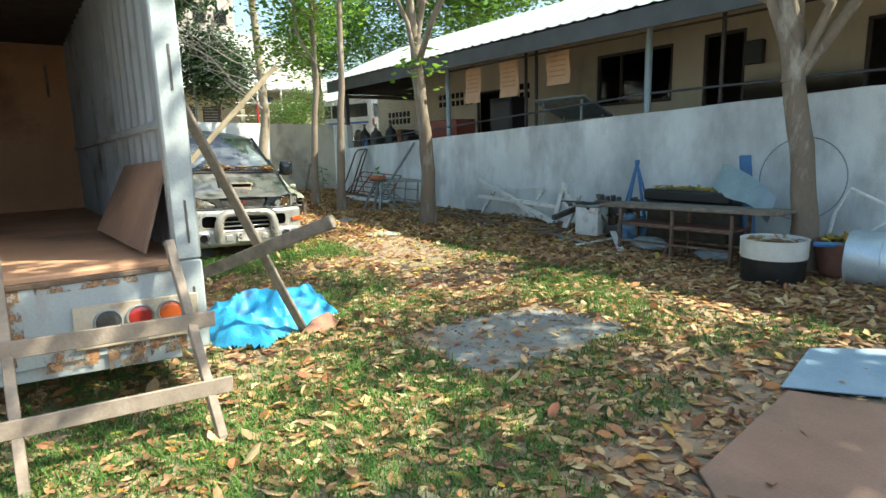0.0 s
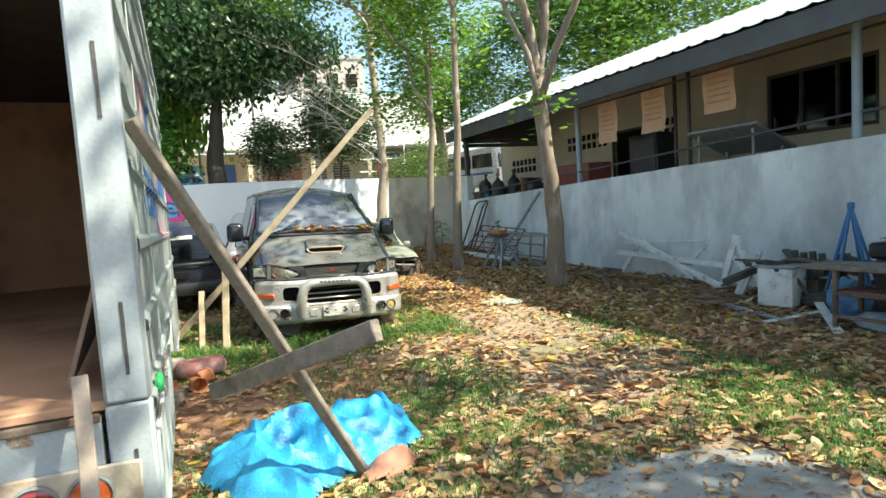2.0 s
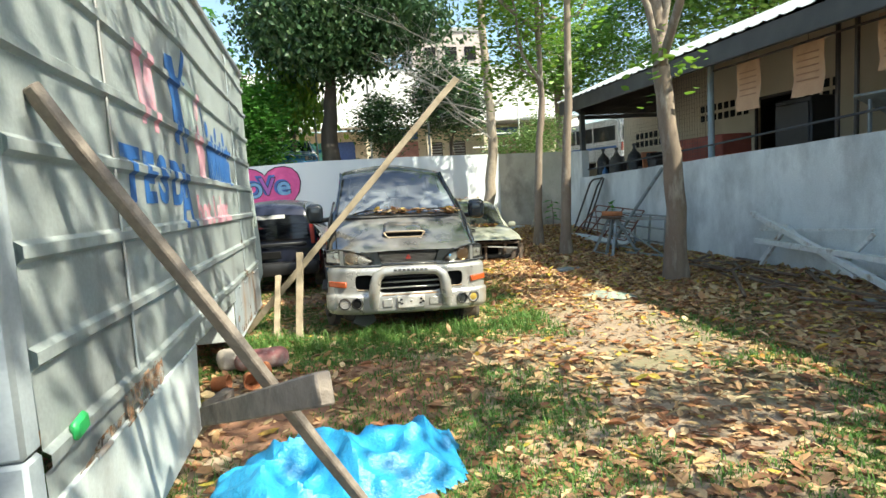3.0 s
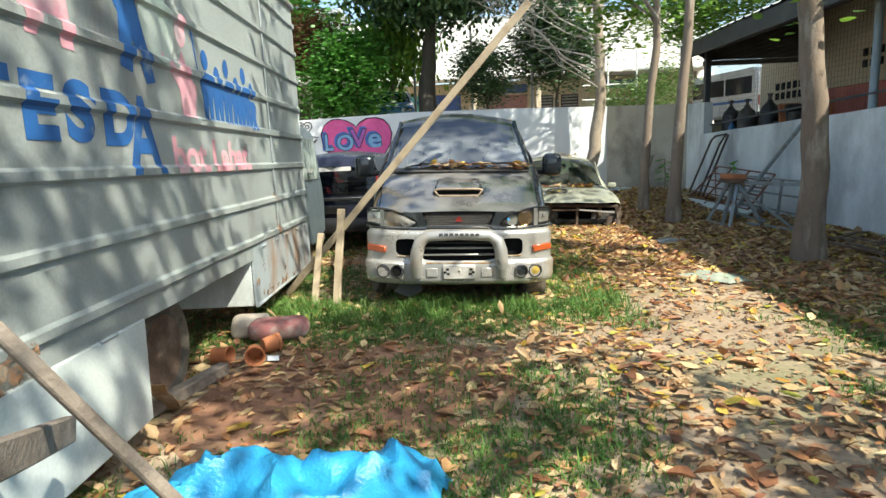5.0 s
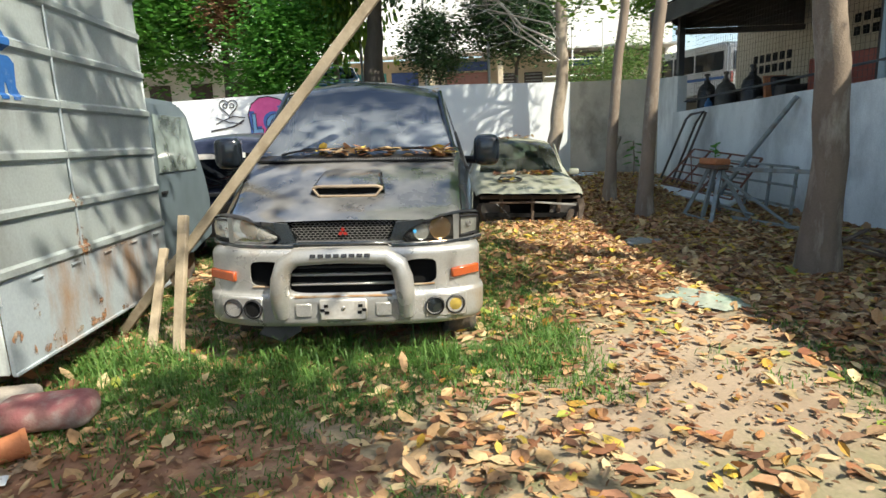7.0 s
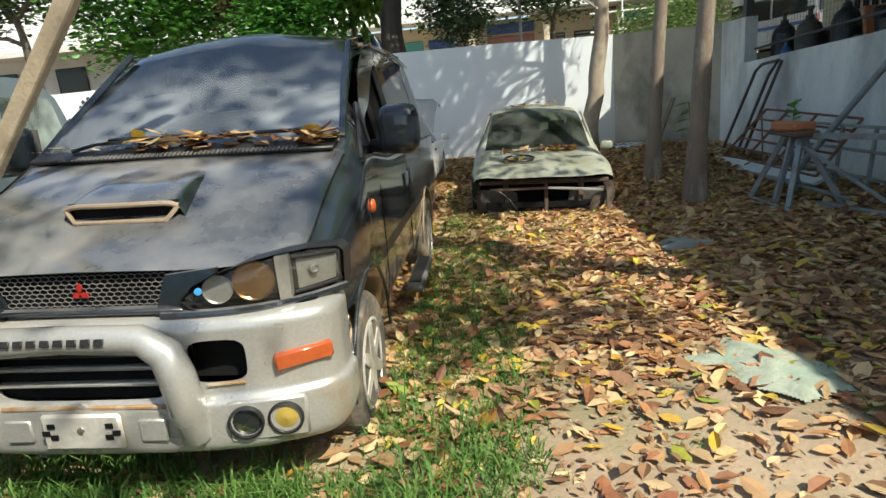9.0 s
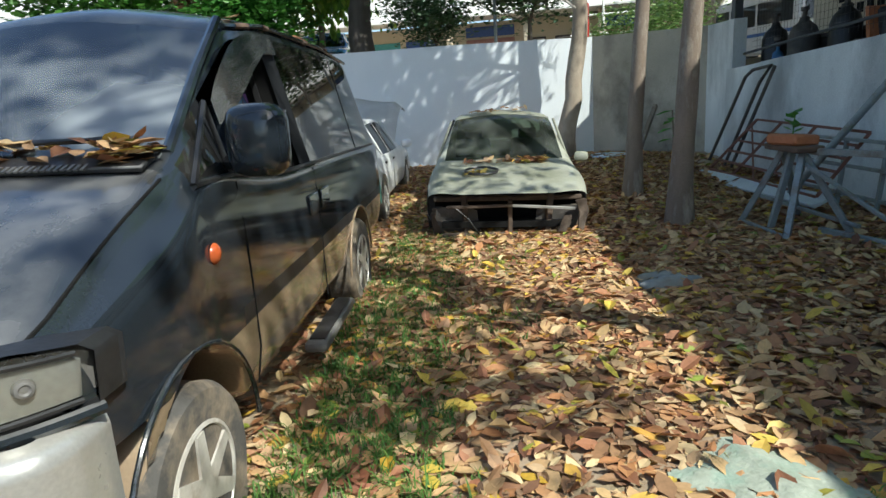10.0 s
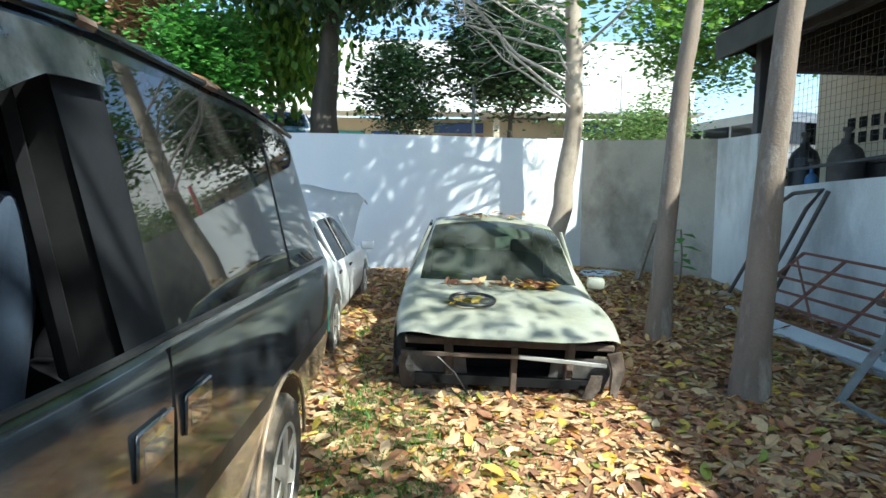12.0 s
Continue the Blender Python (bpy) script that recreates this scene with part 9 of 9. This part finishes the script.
for pts, r in ((heart(-1.28, 2.24, 0.42, 0.40), 0.012), ([(-1.36 + 0.05 * math.cos(a), 2.27 + 0.05 * math.sin(a)) for a in [k * 0.7 for k in range(9)]], 0.012), ([(-1.20 + 0.05 * math.cos(a), 2.27 + 0.05 * math.sin(a)) for a in [k * 0.7 for k in range(9)]], 0.012), ([(-1.62, 1.86), (-1.2, 2.02), (-0.92, 1.98)], 0.012), ([(-1.6, 2.0), (-1.3, 1.88), (-1.0, 1.84)], 0.012), ([(-1.75, 1.70), (-1.2, 1.78), (-0.95, 1.92)], 0.02)):
    part("drawn_line", tube([(x, -0.004, z) for x, z in pts + ([pts[0]] if len(pts) > 8 else [])], r, 5), M_LINE, mural)

sign = thing("wall_emblem", pose(-4.35, 19.19, 1.86), "black toothed ring painted on the white wall", "mural")
part("ring", tube([(0.26 * math.cos(a), -0.004, 0.26 * math.sin(a)) for a in [k * math.pi / 16 for k in range(33)]], 0.022, 5, None, False), M_LINE, sign)
for k in range(14):
    a = k * math.pi / 7
    part("tooth", cbox((0.07, 0.012, 0.07), (0.31 * math.cos(a), -0.004, 0.31 * math.sin(a)), (0, -math.degrees(a), 0)), M_LINE, sign)
for a in (0.5, 2.6, 4.6):
    part("spoke", beam((0, -0.004, 0), (0.24 * math.cos(a), -0.004, 0.24 * math.sin(a)), 0.03, 0.012), M_LINE, sign)

# street behind the wall ---------------------------------------------------------
M_BWHITE = surf("building_white", (0.72, 0.72, 0.70), (0.64, 0.64, 0.62), 0.85, 0.8, 0.1, stain=(0.5, 0.5, 0.48), amount=0.2)
M_SHUTTER = surf("shutter_red", (0.38, 0.20, 0.17), (0.32, 0.16, 0.14), 0.6, 5, 0.1)
M_BLOCK = surf("block_wall", (0.42, 0.36, 0.33), (0.34, 0.28, 0.26), 0.9, 3, 0.3)
M_SIGNB = plain("blue_sign", (0.05, 0.10, 0.30), 0.5)
M_TEAL = plain("teal_sign", (0.10, 0.36, 0.36), 0.5)
shop = thing("shop_building", pose(0, 34, 1.75), "white two-storey shop building with roller shutters", "building")


def bpart(name, size, at, mat, parent=shop, label="", bevel=0.02):
    base = parent
    while base.parent:
        base = base.parent
    return part(name, cbox(size, Vector(at) - base.location, bevel=bevel), mat, parent, label)


bpart("upper_wall", (18.5, 0.4, 2.9), (6.2, 33.9, 6.2), M_BWHITE, shop, "plain white upper storey")
bpart("lower_wall", (18.5, 0.3, 3.0), (6.2, 34.6, 3.2), M_CREAM, shop, "cream shop front")
bpart("canopy", (18.5, 1.4, 0.12), (6.2, 33.4, 4.78), M_BWHITE, shop)
bpart("side_wall", (0.3, 8.0, 6.0), (15.4, 38, 4.7), M_BWHITE, shop)
bpart("roof", (18.9, 9.0, 0.15), (6.2, 38.2, 7.7), M_ROOF, shop)
for x0, x1 in ((4.6, 6.7), (10.6, 12.4)):
    sh = bpart("roller_shutter", (x1 - x0, 0.06, 2.2), ((x0 + x1) / 2, 34.42, 2.9), M_SHUTTER, shop, "closed red roller shutter")
    for k in range(13):
        bpart("slat", (x1 - x0, 0.03, 0.05), ((x0 + x1) / 2, 34.38, 1.95 + 0.165 * k), M_SHUTTER, sh, "", 0.008)
    bpart("sign", (x1 - x0, 0.08, 0.42), ((x0 + x1) / 2, 34.38, 4.3), M_SIGNB, shop, "dark blue sign board")
for x, w, mat in ((0.9, 1.6, M_TEAL), (2.6, 1.3, M_SIGNB), (-1.2, 1.6, M_TEAL)):
    bpart("poster_board", (w, 0.06, 1.5), (x, 34.42, 3.4), mat, shop)
for x in (7.6, 8.9):
    wd = bpart("window", (0.9, 0.08, 0.8), (x, 34.42, 3.5), M_DARKWOOD, shop, "dark louvred window")
    for k in range(5):
        bpart("louvre", (0.8, 0.03, 0.06), (x, 34.37, 3.2 + 0.15 * k), M_CONC, wd, "", 0.008)
for x in (3.9, 7.1, 10.2):
    bpart("pillar", (0.25, 0.25, 3.0), (x, 33.2, 3.2), M_CREAM, shop)
tower = thing("block_building", pose(9.1, 38, 1.75), "unfinished bare block building rising behind", "building")
bpart("wall", (4.4, 4.0, 9.0), (9.4, 40, 6.2), M_BLOCK, tower)
for z in (8.0, 9.4):
    for x in (8.3, 9.6, 10.8):
        bpart("window", (0.7, 0.1, 0.8), (x, 37.98, z), M_VOID, tower)
bpart("parapet", (4.6, 4.2, 0.25), (9.4, 40, 10.8), M_CONC, tower)
left = thing("side_building", pose(-4, 32, 1.75), "pale building with a balcony behind the trees", "building")
bpart("wall", (7.0, 5.0, 6.0), (-6.0, 34, 4.7), M_BWHITE, left)
bpart("balcony", (7.4, 1.2, 0.15), (-6.0, 31.0, 4.6), M_CONC, left)
for x in (-8, -6.2, -4.4):
    bpart("window", (1.0, 0.1, 1.1), (x, 31.46, 5.8), M_WINDARK, left)
    bpart("door", (0.9, 0.1, 2.0), (x, 31.46, 2.8), M_DARKWOOD, left)
bpart("roof", (7.8, 6.0, 0.2), (-6.0, 34, 7.8), M_ROOF, left)
villa = thing("white_villa", pose(-15, 33, 1.75), "low white villa with a railed balcony", "building")
bpart("wall", (12.0, 6.0, 3.2), (-15.0, 33.5, 3.35), M_BWHITE, villa)
bpart("upper_wall", (8.0, 5.0, 3.0), (-17.0, 35.0, 6.6), M_BWHITE, villa)
bpart("plinth", (12.2, 0.3, 0.9), (-15.0, 30.4, 2.2), M_SHUTTER, villa, "red-brown plinth")
bpart("balcony", (12.4, 1.4, 0.25), (-15.0, 30.2, 4.75), M_BWHITE, villa)
for z in (5.05, 5.25, 5.45, 5.65):
    bpart("rail", (12.2, 0.05, 0.05), (-15.0, 29.6, z), M_BWHITE, villa)
for k in range(7):
    bpart("rail_post", (0.18, 0.18, 0.95), (-20.8 + 1.93 * k, 29.6, 5.3), M_BWHITE, villa)
for x in (-18.5, -15.5, -12.5):
    bpart("window", (1.3, 0.1, 1.1), (x, 30.46, 3.6), M_WINDARK, villa)
dome = thing("white_hall", pose(14.0, 44, 1.75), "low white hall with a curved roof", "building")
part("hall", prism([(-4, 0), (4, 0), (4, 3.0), (2.8, 4.2), (1.0, 4.9), (-1.0, 4.9), (-2.8, 4.2), (-4, 3.0)], 6.0, None, pose(0, 0, 0, 90, 0, 0)), M_BWHITE, dome)
goal = thing("pipe_frame", pose(8.6, 24.5, 1.75), "thin white pipe frame beyond the wall", "frame")
for x in (8.3, 9.3):
    wpart("post", tube([(x, 24.5, 1.75), (x, 24.5, 4.6)], 0.03, 8), M_STEELW, goal)
for z in (2.9, 3.4):
    wpart("rail", tube([(7.4, 24.5, z), (9.3, 24.5, z)], 0.025, 8), M_STEELW, goal)
rp = thing("red_post", pose(7.2, 21.2, 1.75), "short red painted post beyond the wall", "post")
part("post", tube([(0, 0, 0), (0, 0, 1.5)], 0.05, 10), M_RED, rp)
for x, y in ((3.5, 24.8), (5.2, 21.4), (1.5, 23.9)):
    up = thing("utility_post", pose(x, y, 1.75), "thin grey post beyond the wall", "post", "street posts")
    part("post", tube([(0, 0, 0), (0.02, 0, 4.0)], 0.04, 8), M_STEELG, up)

# leaves lying on the cars ---------------------------------------------------------
def leaves_on(name, spots, n, seed, label):
    r2 = random.Random(seed)
    t = thing(name, pose(*spots[0][:3]), label, "leaves", "", "stuff")
    rows = []
    for _ in range(n):
        x, y, z, sx, sy, dz = r2.choice(spots)
        u, w = r2.uniform(-1, 1), r2.uniform(-1, 1)
        leaf_on_ground(rows, x + u * sx, y + w * sy, z + dz * w - 0.008 + 0.03 * r2.random() * (1 - abs(w)), r2.uniform(0.06, 0.13), r2, 0.16)
    mat = M_LITTER if seed % 2 else M_LITTERY
    part("leaf_heap", litter_mesh("leaf_heap", rows, mat, t.location), None, t)["kind"] = "stuff"


leaves_on("leaf_litter", [(2.4, 9.17, 1.295, 0.35, 0.05, 0.02), (2.85, 9.18, 1.275, 0.35, 0.05, 0.02), (3.25, 9.19, 1.255, 0.25, 0.05, 0.02), (3.42, 9.18, 1.24, 0.08, 0.06, 0.02)], 105, 31, "dry leaves caught along the van's wipers")
leaves_on("leaf_litter", [(3.3, 9.2, 1.26, 0.2, 0.05, 0.02), (2.6, 9.2, 1.285, 0.4, 0.04, 0.02)], 24, 32, "yellow leaves caught along the van's wipers")
leaves_on("leaf_litter", [(4.6, 14.11, 0.64, 0.3, 0.05, 0.02), (5.1, 14.10, 0.63, 0.22, 0.06, 0.02), (5.1, 14.10, 0.63, 0.2, 0.06, 0.02), (4.85, 15.03, 1.20, 0.35, 0.12, 0.01)], 150, 33, "dry leaves lying on the sedan's bonnet and roof")
leaves_on("leaf_litter", [(5.1, 14.08, 0.65, 0.22, 0.06, 0.02), (4.52, 13.61, 0.59, 0.14, 0.12, 0.0)], 40, 34, "yellow leaves lying on the sedan's bonnet")
leaves_on("leaf_litter", [(3.41, 10.1 + 0.35 * k, 1.765, 0.03, 0.16, 0.0) for k in range(6)], 18, 35, "brown leaves along the van's roof gutter")
